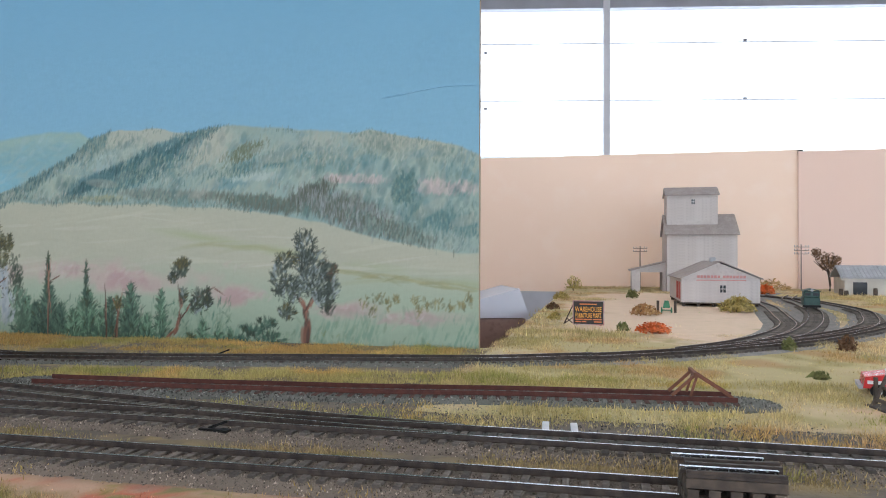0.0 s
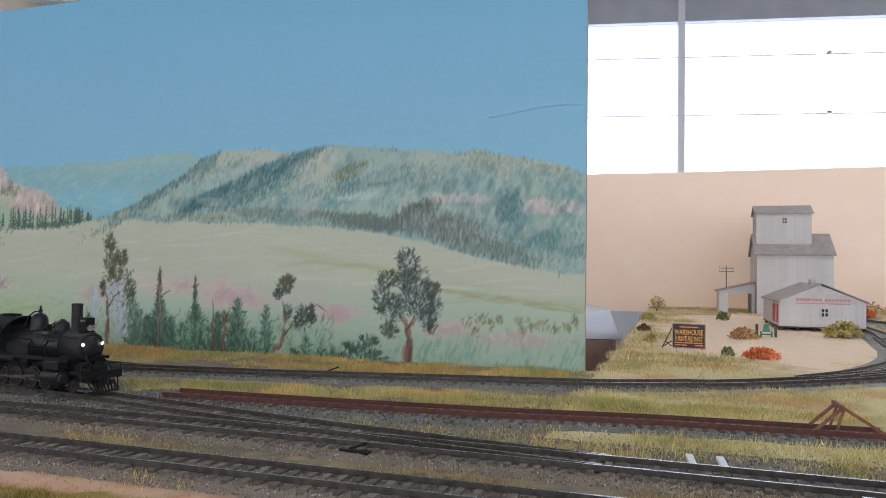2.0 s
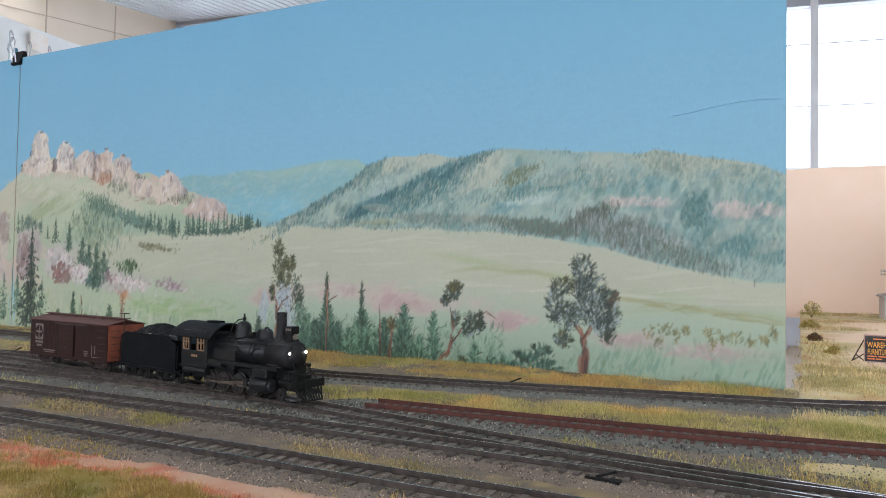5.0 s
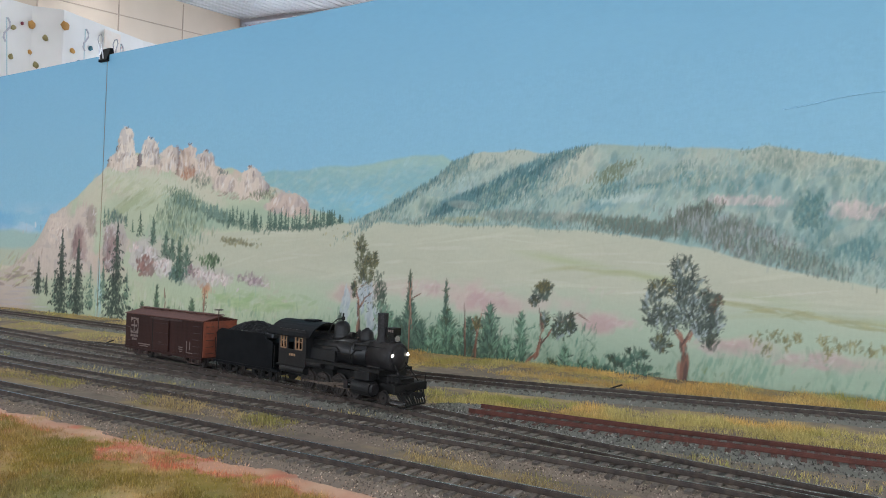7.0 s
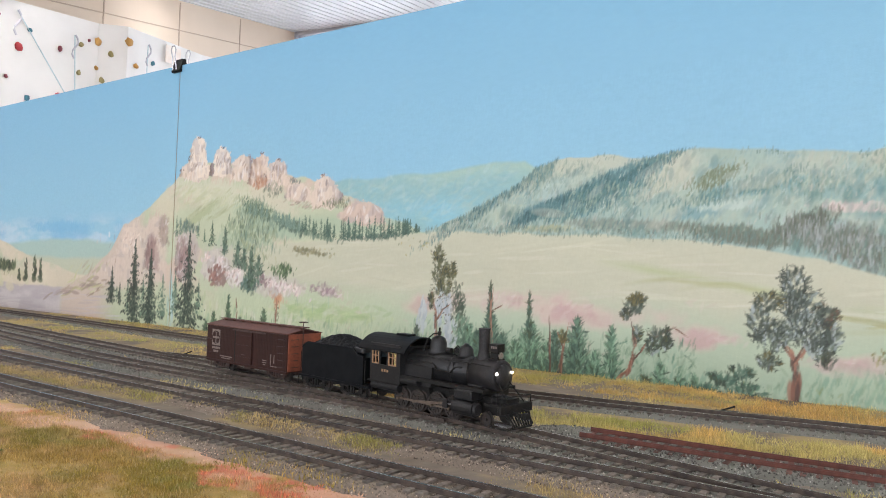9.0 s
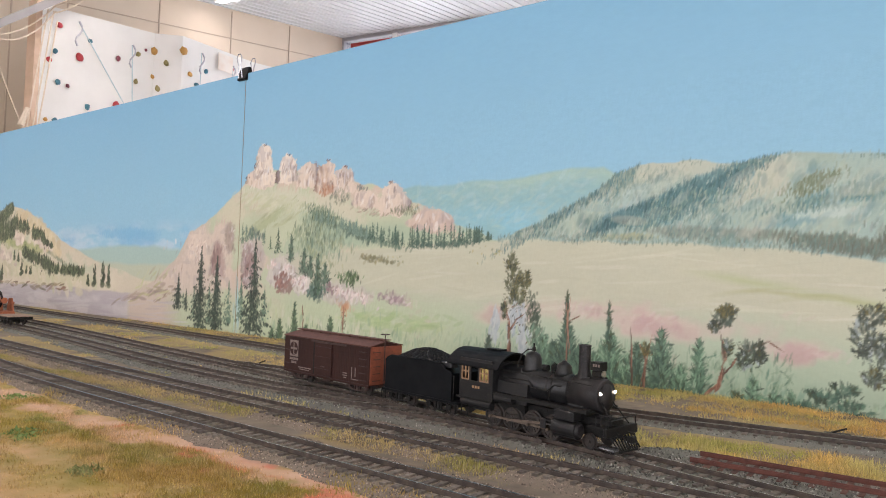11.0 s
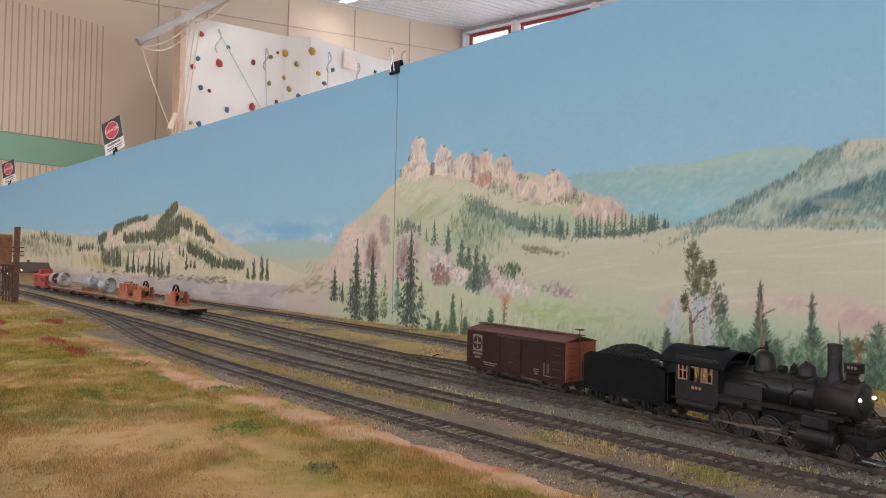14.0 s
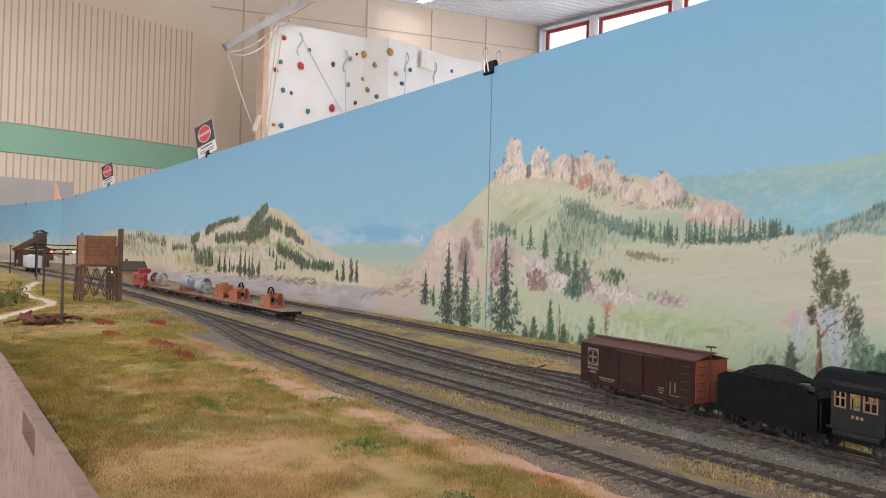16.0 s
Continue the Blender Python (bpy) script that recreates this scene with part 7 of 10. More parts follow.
def locomotive(m):
    """Origin on the rail top under the pilot's tip; front towards +x."""
    t = thing("locomotive", "black steam locomotive with tall chimney and lit lamps", "locomotive", m)
    K, B = M["steam_black"], M["grimy"]
    cz, r = 0.0515, 0.0165
    part("boiler", lathe([(r * 0.9, -0.160), (r * 1.08, -0.158), (r * 1.08, -0.118), (r, -0.108), (r, -0.062)], 28, "X", m=Matrix.Translation((0, 0, cz))), K, t, smooth=True)
    sb = part("smokebox", lathe([(r * 1.03, -0.063), (r * 1.03, -0.0275), (r * 0.98, -0.026), (r * 0.8, -0.0255)], 28, "X", m=Matrix.Translation((0, 0, cz))), M["smokebox"], t, "greyish smokebox", smooth=True)
    part("smokebox_door", lathe([(r * 0.78, -0.0262), (r * 0.76, -0.0245), (r * 0.3, -0.0225), (r * 0.05, -0.0218)], 24, "X", m=Matrix.Translation((0, 0, cz))), M["smokebox"], sb, smooth=True)
    for x in (-0.118, -0.090, -0.063):
        part("boiler_band", lathe([(r * 1.0, x - 0.0008), (r * 1.03, x - 0.0008), (r * 1.03, x + 0.0008), (r * 1.0, x + 0.0008)], 28, "X", m=Matrix.Translation((0, 0, cz))), K, t)
    for k in range(22):
        a = math.pi * (k / 21) - 0.0
        part("rivet", _ball((-0.0605, math.cos(a) * r * 1.04, cz + math.sin(a) * r * 1.04), 0.0006), M["smokebox"], sb)
    part("firebox", prism([(-0.0205, 0.030), (0.0205, 0.030), (0.0195, 0.052), (-0.0195, 0.052)], -0.160, -0.112, "X"), K, t)
    # chimney, domes, bell, lamp
    st = part("chimney", lathe([(0.0085, cz + r * 0.86), (0.0068, cz + r + 0.003), (0.0060, cz + r + 0.006), (0.0061, 0.0985), (0.0065, 0.0988), (0.0065, 0.1002), (0.0054, 0.1004), (0.0050, 0.097), (0.001, 0.0965)], 20, m=Matrix.Translation((-0.053, 0, 0))), M["smokebox"], t, "tall straight chimney")
    part("steam_dome", lathe([(0.0128, cz + r * 0.80), (0.0105, cz + r + 0.002), (0.0098, cz + r + 0.004), (0.0096, cz + r + 0.011), (0.0078, cz + r + 0.0155), (0.004, cz + r + 0.018), (0.0006, cz + r + 0.0185)], 22, m=Matrix.Translation((-0.122, 0, 0))), K, t, smooth=True)
    part("sand_dome", lathe([(0.0105, cz + r * 0.84), (0.0083, cz + r + 0.002), (0.0078, cz + r + 0.0075), (0.0056, cz + r + 0.0105), (0.0028, cz + r + 0.0118), (0.0026, cz + r + 0.0132), (0.0004, cz + r + 0.0134)], 20, m=Matrix.Translation((-0.079, 0, 0))), K, t, smooth=True)
    part("whistle", rod((-0.121, 0, cz + r + 0.018), (-0.121, 0, 0.0955), 0.0011, seg=8, bm=rod((-0.121, 0, 0.087), (-0.121, 0, 0.091), 0.0022, seg=8)), B, t)
    part("whistle_pipe", tube([(-0.121, -0.001, 0.089), (-0.127, -0.004, 0.088), (-0.132, -0.008, 0.082), (-0.136, -0.010, 0.068)], 0.0008, 6), B, t)
    part("generator", rod((-0.105, -0.003, cz + r + 0.003), (-0.098, -0.003, cz + r + 0.003), 0.0035, seg=12), B, t)
    bl = part("bell", lathe([(0.0042, cz + r + 0.001), (0.0034, cz + r + 0.003), (0.0022, cz + r + 0.0065), (0.0006, cz + r + 0.0078)], 14, m=Matrix.Translation((-0.092, 0, 0))), B, t)
    part("bell_yoke", tube([(-0.092, -0.005, cz + r - 0.001), (-0.092, -0.005, cz + r + 0.006), (-0.092, 0, cz + r + 0.0095), (-0.092, 0.005, cz + r + 0.006), (-0.092, 0.005, cz + r - 0.001)], 0.0007, 6), B, bl)
    hl = part("headlight", box(-0.041, -0.030, -0.005, 0.005, cz + r + 0.0015, cz + r + 0.008, bevel=0.001), B, t)
    part("number_board", box(-0.0415, -0.0295, -0.0058, 0.0058, cz + r + 0.0082, cz + r + 0.0168), M["grimy"], hl, "small dark number board")
    for k in range(3):
        part("number_bar", box(-0.0385 + 0.003 * k, -0.0366 + 0.003 * k, -0.0062, -0.0058, cz + r + 0.0120, cz + r + 0.0146), M["white_paint"], hl)
    part("headlight_bracket", box(-0.042, -0.029, -0.006, 0.006, cz + r * 0.96, cz + r + 0.0016), B, hl)
    part("headlight_lens", rod((-0.030, 0, cz + r + 0.0048), (-0.0288, 0, cz + r + 0.0048), 0.0036, seg=14), M["steel_bright"], hl)
    for y in (-0.0125, 0.0125):
        ml = part("marker_lamp", rod((-0.0285, y, cz + 0.0035), (-0.0245, y, cz + 0.0035), 0.0022, seg=10), B, t)
        part("lit_lens", _ball((-0.0243, y, cz + 0.0035), 0.0016), HEADLIGHT, ml, "glowing lamp lens")
    # cab
    W = 0.0275
    c = part("cab", box(-0.1575, -0.156, -W, W, 0.028, 0.071), K, t)
    for y in (-W, W - 0.0014):
        bm = box(-0.209, -0.1575, y, y + 0.0014, 0.028, 0.0475)
        box(-0.209, -0.1575, y, y + 0.0014, 0.0665, 0.0725, bm)
        for a, b in ((-0.209, -0.2055), (-0.1935, -0.1905), (-0.1795, -0.1765), (-0.1625, -0.1575)):
            box(a, b, y, y + 0.0014, 0.0475, 0.0665, bm)
        part("cab_side", bm, K, c)
        for a, b in ((-0.2055, -0.1935), (-0.1765, -0.1625)):
            bm = box(a, a + 0.0012, y - 0.0004, y + 0.0012, 0.0478, 0.0663)
            box(b - 0.0012, b, y - 0.0004, y + 0.0012, 0.0478, 0.0663, bm)
            box((a + b) / 2 - 0.0006, (a + b) / 2 + 0.0006, y - 0.0004, y + 0.0012, 0.0478, 0.0663, bm)
            for z in (0.0478, 0.0568, 0.0651):
                box(a, b, y - 0.0003, y + 0.0011, z, z + 0.0012, bm)
            part("window_sash", bm, M["sash_wood"], c, "orange wooden window sash")
        for k in range(3):
            part("number_bar", box(-0.188 + 0.0045 * k, -0.1852 + 0.0045 * k, y - 0.0003 if y < 0 else y + 0.0014, y if y < 0 else y + 0.0017, 0.0395, 0.0425), M["sash_wood"], c)
    bm = bmesh.new()
    n = 14
    ring = []
    for k in range(n + 1):
        a = math.radians(152 - 124 * k / n)
        ring.append((math.cos(a) * 0.0345, 0.0495 + math.sin(a) * 0.0325))
    prism(ring + [(y * 0.965, z - 0.0014) for y, z in ring[::-1]], -0.229, -0.147, "X", bm)
    rf = part("cab_roof", bm, M["black"], t)
    part("roof_hatch", box(-0.188, -0.166, -0.006, 0.006, 0.0815, 0.0838, bevel=0.0005), M["black"], rf)
    part("backhead", lathe([(0.014, -0.166), (0.014, -0.1576)], 18, "X", m=Matrix.Translation((0, 0, 0.050))), B, t)
    part("cab_floor", box(-0.214, -0.1575, -W, W, 0.026, 0.028), B, t)
    part("air_tank", rod((-0.207, -0.023, 0.0225), (-0.160, -0.023, 0.0225), 0.0048, seg=14), K, t)
    part("air_tank", rod((-0.155, -0.0235, 0.0335), (-0.128, -0.0235, 0.0335), 0.0042, seg=14), K, t)
    # running boards, handrails, pipes
    for s in (-1, 1):
        part("running_board", box(-0.156, -0.030, s * 0.0165, s * 0.0265, 0.0375, 0.0392), B, t)
        part("board_lip", box(-0.156, -0.030, s * 0.0255, s * 0.0268, 0.0355, 0.0394), B, t)
        part("handrail", tube([(-0.155, s * 0.0158, 0.0635), (-0.062, s * 0.0162, 0.0632), (-0.030, s * 0.0162, 0.0625)], 0.0006, 6), B, t)
        for x in (-0.140, -0.115, -0.092, -0.062, -0.034):
            part("rail_post", rod((x, s * 0.0135, 0.0618), (x, s * 0.0162, 0.0632), 0.0006, seg=5), B, t)
        part("injector_pipe", tube([(-0.150, s * 0.0182, 0.0565), (-0.114, s * 0.0172, 0.0568), (-0.110, s * 0.0176, 0.0545), (-0.107, s * 0.0185, 0.050), (-0.086, s * 0.0182, 0.050), (-0.079, s * 0.0165, 0.0565), (-0.070, s * 0.0165, 0.0568)], 0.0009, 6), B, t)
        part("sand_pipe", tube([(-0.083, s * 0.006, 0.068), (-0.083, s * 0.0155, 0.060), (-0.084, s * 0.0175, 0.046), (-0.086, s * 0.0178, 0.028)], 0.0006, 5), B, t)
        part("smokebox_brace", rod((-0.027, s * 0.008, 0.049), (-0.008, s * 0.014, 0.0265), 0.0007, seg=6), B, t)
        # cylinder, valve chest, guides, rods
        y = s * 0.0245
        cyl = part("cylinder", rod((-0.069, y, 0.0175), (-0.040, y, 0.0175), 0.0088, seg=18), K, t)
        part("cylinder_cover", rod((-0.0405, y, 0.0175), (-0.0375, y, 0.0175), 0.0075, 0.0055, 16), M["smokebox"], cyl)
        part("valve_chest", box(-0.067, -0.042, y - 0.0068, y + 0.0068, 0.0262, 0.0362, bevel=0.001), K, cyl)
        part("slide_bar", box(-0.094, -0.068, y - 0.001, y + 0.001, 0.0205, 0.0222), M["smokebox"], t)
        part("crosshead", box(-0.088, -0.081, y - 0.0022, y + 0.0022, 0.0125, 0.0225, bevel=0.0005), M["smokebox"], t)
        part("piston_rod", rod((-0.081, y, 0.0175), (-0.068, y, 0.0175), 0.0009, seg=6), M["steel_bright"], t)
        part("main_rod", bar((-0.085, y + s * 0.0008, 0.0172), (-0.134, y + s * 0.0008, 0.0125), 0.0012, 0.0026), M["rods"], t)
        part("side_rod", box(-0.163, -0.077, y - 0.0022 * s - 0.0005, y - 0.0022 * s + 0.0005, 0.0108, 0.0132, bevel=0.0002), M["rods"], t)
        for x in (-0.161, -0.134, -0.106, -0.079):
            w = part("driving_wheel", _moved(wheel(0.0125, 0.0042, s * 0.0192), (x, 0, 0.0125)), M["wheel"], t)
            for k in range(12):
                ca, sa = math.cos(math.pi * k / 6), math.sin(math.pi * k / 6)
                part("spoke", bar((x + 0.0025 * ca, s * 0.01815, 0.0125 + 0.0025 * sa), (x + 0.01075 * ca, s * 0.01815, 0.0125 + 0.01075 * sa), 0.0011, 0.0017), M["wheel"], w)
            part("crank_pin", rod((x, s * 0.0192, 0.012), (x, s * 0.0262, 0.012), 0.0016, seg=8), M["rods"], w)
            part("counterweight", box(x - 0.007, x + 0.007, s * 0.0176, s * 0.0194, 0.018, 0.0222, bevel=0.0008), M["wheel"], w)
        part("pilot_wheel", _moved(wheel(0.0076, 0.0038, s * 0.0180), (-0.033, 0, 0.0076)), M["wheel"], t)
        part("cab_step", tube([(-0.205, s * 0.0265, 0.026), (-0.205, s * 0.0265, 0.007), (-0.195, s * 0.0265, 0.007), (-0.195, s * 0.0265, 0.026)], 0.0008, 5), B, t)
        part("front_step", box(-0.016, -0.006, s * 0.018, s * 0.0245, 0.0055, 0.0068), M["steel_bright"], t)
    part("frame", box(-0.209, -0.012, -0.0105, 0.0105, 0.012, 0.030), B, t)
    part("ash_pan", prism([(-0.013, 0.010), (0.013, 0.010), (0.018, 0.032), (-0.018, 0.032)], -0.155, -0.118, "X"), B, t)
    part("saddle", prism([(-0.015, 0.026), (0.015, 0.026), (0.012, 0.042), (-0.012, 0.042)], -0.064, -0.044, "X"), K, t)
    part("air_pump", rod((-0.098, 0.0215, 0.040), (-0.098, 0.0215, 0.056), 0.004, seg=12), B, t)
    # pilot
    p = part("pilot_deck", box(-0.030, -0.008, -0.024, 0.024, 0.0225, 0.0255), B, t)
    part("pilot_beam", box(-0.0105, -0.006, -0.0265, 0.0265, 0.0165, 0.0255, bevel=0.0006), B, p)
    for k in range(9):
        y = -0.020 + 0.005 * k
        part("pilot_slat", bar((-0.006, y, 0.0165), (0.0015, y * 0.75, 0.0035), 0.0016, 0.0012), B, p)
    part("pilot_toe", bar((0.0015, -0.0155, 0.0035), (0.0015, 0.0155, 0.0035), 0.0018, 0.0018), B, p)
    part("footboard", box(-0.006, 0.002, -0.026, -0.018, 0.0055, 0.007), M["steel_bright"], p)
    for y in (-0.009, 0.009):
        part("air_hose", tube([(-0.006, y, 0.019), (0.001, y, 0.018), (0.004, y, 0.012), (0.008, y, 0.007)], 0.0009, 6), B, p)
    part("pilot_rail", tube([(-0.007, -0.024, 0.0255), (-0.007, -0.024, 0.0335), (-0.007, 0.024, 0.0335), (-0.007, 0.024, 0.0255)], 0.0007, 6), B, p)
    for x in (-0.024, -0.018):
        part("tie_down", tube([(x, -0.019, 0.0255), (x, -0.019, 0.034), (x + 0.008, -0.012, 0.036)], 0.0007, 6), M["smokebox"], p)
    coupler(-0.006, t, 1)
    return t


M["rods"] = mat("oiled_rods", (0.10, 0.075, 0.055), (0.15, 0.115, 0.09), scale=200, rough=0.45, metal=0.6)


def _ball(c, r):
    bm = bmesh.new()
    bmesh.ops.create_uvsphere(bm, u_segments=8, v_segments=6, radius=r, matrix=Matrix.Translation(c))
    return bm


def chord(course, x, back, z=RAIL_TOP):
    """Pose of a vehicle whose ends rest on the course at x and x - back."""
    a, b = course.at(x)[0], course.at(x - back)[0]
    d = a - b
    return Matrix.Translation((a.x, a.y, z)) @ Matrix.Rotation(math.atan2(d.y, d.x), 4, "Z")


TRAIN = -0.66
locomotive(chord(LOOP, TRAIN, 0.2))
tender(chord(LOOP, TRAIN - 0.283, 0.1) @ Matrix.Translation((0, 0, 0)))
boxcar(chord(LOOP, TRAIN - 0.476, 0.15))

# ---- ballast, grass, dirt ----
TRACKS = [(FAR_MAIN, -9.0, -3.2), (FAR_YARD, -9.0, -4.2), (MAIN, -3.3, 1.3), (NEAR, -2.75, 0.07), (LOOP, -4.4, -0.1), (YARD, -4.2, -0.75), (BACKLINE, -1.45, 0.0), (REAR, -3.5, -0.8), (RUSTY, -0.63, 0.145)]


def off_track(x, y):
    """Distance of places from the nearest track's middle."""
    d = np.full(x.shape, 9.0)
    for c, a, b in TRACKS:
        over = np.maximum(0, np.maximum(a - x, x - b))
        d = np.minimum(d, np.hypot(y - np.interp(x, c.xs, c.ys), over))
    return d


def bed(x, y):
    """Height of the ballast over the ground."""
    d = off_track(x, y) + 0.012 * (fractal(x, y, 30, 201) - 0.5) + 0.016 * (fractal(x, y, 8, 203) - 0.5)
    return np.clip((0.047 - d) / 0.015, 0, 1) * 0.0042


def blend(col, rgb, mask):
    m = np.clip(mask, 0, 1)[:, None]
    return col * (1 - m) + lin(*rgb) * m


def path_mask(x, y):
    """The pink dirt path along the outside of the ballast, soft and ragged."""
    yc = np.interp(x, [-2.6, -1.9, -1.6, -1.3, -1.1, -0.95, -0.8, -0.6, -0.3, 0.1], [0.40, 0.402, 0.412, 0.404, 0.412, 0.424, 0.434, 0.436, 0.436, 0.44])
    half = 0.017 + 0.016 * fractal(x, y, 6, 245) + 0.006 * np.clip((x + 1.0) / 0.2, 0, 1)
    return np.clip((half - np.abs(y - yc) + 0.07 * (fractal(x, y, 18, 233) - 0.5) + 0.05 * (fractal(x, y, 55, 235) - 0.5)) / 0.024, 0, 1) * np.clip((x + 2.05) / 0.15, 0, 1)


GREENS = ((-1.507, 0.372, 0.05, 0.012), (-1.41, 0.256, 0.07, 0.014), (-1.105, 0.287, 0.06, 0.014), (-1.127, 0.330, 0.07, 0.016), (-1.264, 0.309, 0.05, 0.010), (-1.90, 0.280, 0.08, 0.014), (-1.10, 0.370, 0.07, 0.010), (-0.99, 0.358, 0.05, 0.016), (-0.86, 0.39, 0.05, 0.016), (-1.65, 0.30, 0.10, 0.020), (-0.75, 0.33, 0.08, 0.03), (-0.6, 0.36, 0.08, 0.03))
BARES = ((-1.192, 0.270, 0.07, 0.03), (-1.19, 0.20, 0.07, 0.03), (-1.76, 0.245, 0.08, 0.02), (-1.92, 0.20, 0.08, 0.03), (-1.063, 0.309, 0.06, 0.02), (-1.11, 0.19, 0.06, 0.04), (-1.3, 0.345, 0.08, 0.02), (-0.92, 0.28, 0.07, 0.05))


def spots(rows, x, y):
    m = np.zeros_like(x)
    for px, py, rx, ry in rows:
        m = np.maximum(m, 1.2 - np.sqrt(((x - px) / rx) ** 2 + ((y - py) / ry) ** 2))
    return m * (m > 0) * (0.4 + 1.2 * fractal(x, y, 60, 283)) + 0.8 * (fractal(x, y, 90, 285) - 0.5) * (m > 0)


def field_colour(x, y):
    """Dry turf: straw and olive, with bare sandy places and a few fresh green ones."""
    n1, n2, n3 = fractal(x, y, 5, 251), 0.6 * fractal(x, y, 14, 253) + 0.4 * fractal(x, y, 55, 255), fractal(x, y, 80, 257)
    n4, n5, n6 = 0.7 * fractal(x, y, 17, 401) + 0.3 * n3, 0.75 * fractal(x, y * 1.5, 24, 403) + 0.25 * n3, fractal(x, y, 10, 405)
    w = np.clip((-x - 0.9) / 0.9, 0, 1)[:, None]
    col = (lin(168, 142, 88) * (1 - w) + lin(160, 146, 80) * w) * (0.85 + 0.3 * n3[:, None])
    col = blend(col, (150, 124, 60), np.clip(n2 * 7 - 3.3, 0, 1) * 0.7)
    col = blend(col, (194, 162, 118), np.clip(n4 * 9 - 4.7, 0, 1) * 0.8)
    col = blend(col, (136, 122, 54), np.clip(n5 * 9 - 4.5, 0, 1) * 0.75)
    col = blend(col, (130, 136, 84), np.clip(n6 * 10 - 5.9 + 2 * (n3 - 0.5), 0, 1) * 0.6)
    col = blend(col, (192, 158, 122), np.clip(n1 * 5 - 2.7 + 2 * (n3 - 0.5), 0, 1) * 0.6)
    col = blend(col, (196, 162, 126), (0.55 * spots(BARES, x, y) + 2.6 * (n2 - 0.5) - 0.1) * 0.8)
    col = blend(col, (124, 122, 62), (0.6 * spots(GREENS, x, y) + 2.2 * (fractal(x, y, 24, 287) - 0.5) - 0.1) * 0.8)
    col = blend(col, (100, 126, 62), np.clip((spots(GREENS[:2], x, y) - 0.2) * 1.5, 0, 0.8))
    p = path_mask(x, y)
    col = blend(col, (182, 144, 110), np.clip(p * 3, 0, 0.7) * (n2 > 0.4))
    col = blend(col, (204, 170, 146), p * (0.6 + 0.4 * n3))
    col = blend(col, (202, 118, 94), np.clip(n2 * 8 - 4.9 + 1.2 * np.clip((x + 1.0) / 0.2, 0, 1), 0, 1) * np.clip(p * 2.5, 0, 1) * (1.2 - p) * 1.2 * np.clip((x + 1.5) / 0.3, 0, 1))
    shoulder = np.clip((y - 0.438 + 0.04 * (n2 - 0.5)) / 0.02, 0, 1)
    return blend(col, (134, 120, 104), shoulder) * 0.9


def ballast_colour(x, y):
    """Brownish dirt-bound stone in front, cleaner grey behind."""
    n1, n2 = fractal(x, y, 12, 261), fractal(x, y, 45, 263)
    k = np.clip((y - 0.585 + 0.03 * (n1 - 0.5)) / 0.03, 0, 1)[:, None]
    col = lin(128, 116, 104) * (1 - k) + lin(114, 113, 106) * k
    return col * (0.76 + 0.38 * n2[:, None])


GROUND_PAINT = painted("turf", rough=0.95, bump=0.0015, bscale=330)
nx, ny = 1100, 125
X, Y = np.meshgrid(np.concatenate([np.linspace(-9.2, -4.61, 200), np.linspace(-4.6, 1.3, 900)]), np.linspace(0.40, 1.16, ny))
x, y = X.ravel(), Y.ravel()
h = bed(x, y)
z = h + np.where(h > 0.0006, 0.0009 * (fractal(x, y, 160, 205) - 0.5), -0.002)
k = (np.arange(ny - 1)[:, None] * nx + np.arange(nx - 1)[None, :]).ravel()
q = np.stack([k, k + 1, k + nx + 1, k + nx], 1)
q = q[(h[q] > 0.0001).any(1)]
used = np.unique(q)
new_id = np.zeros(len(x), int)
new_id[used] = np.arange(len(used))
me = quick("ballast", np.stack([x, y, z], 1)[used].tolist(), new_id[q].tolist(), painted("ballast_bed", rough=0.95, bump=0.003, bscale=650))
paint_layer(me, ballast_colour(x[used], y[used]))
tagged(new("ballast", me), "grey crushed-stone ballast under the tracks", "ballast", kind="stuff")


def pebbles(name, n, x0, x1, y0, y1, keep, size, material, label, tint=None):
    """Loose stones: small four-sided chips."""
    x, y = RNG.uniform(x0, x1, n), RNG.uniform(y0, y1, n)
    k = keep(x, y) > RNG.random(n)
    x, y = x[k], y[k]
    z = np.maximum(bed(x, y), 0)
    n = len(x)
    r = RNG.uniform(*size, n)[:, None, None]
    tet = np.array([[0.9, 0, -0.35], [-0.5, 0.8, -0.35], [-0.5, -0.8, -0.35], [0.1, 0.05, 0.75]])[None] * RNG.uniform(0.55, 1.25, (n, 4, 3))
    a = RNG.uniform(0, 6.28, n)
    c, s_ = np.cos(a)[:, None], np.sin(a)[:, None]
    vx, vy = tet[:, :, 0] * c - tet[:, :, 1] * s_, tet[:, :, 0] * s_ + tet[:, :, 1] * c
    v = np.stack([vx, vy, tet[:, :, 2]], 2) * r + np.stack([x, y, z], 1)[:, None, :]
    b = (np.arange(n) * 4)[:, None]
    f = np.concatenate([b + np.array([[0, 1, 3]]), b + np.array([[1, 2, 3]]), b + np.array([[2, 0, 3]])], 0)
    me = quick(name, v.reshape(-1, 3).tolist(), f.tolist(), material)
    if tint:
        c = tint(x, y) * RNG.choice([0.45, 0.7, 0.95, 1.15, 1.5, 2.4], (n, 1), p=[0.24, 0.22, 0.22, 0.14, 0.11, 0.07])
        paint_layer(me, np.clip(np.repeat(c, 4, 0), 0, 0.8))
    return tagged(new(name, me), label, name, kind="stuff")


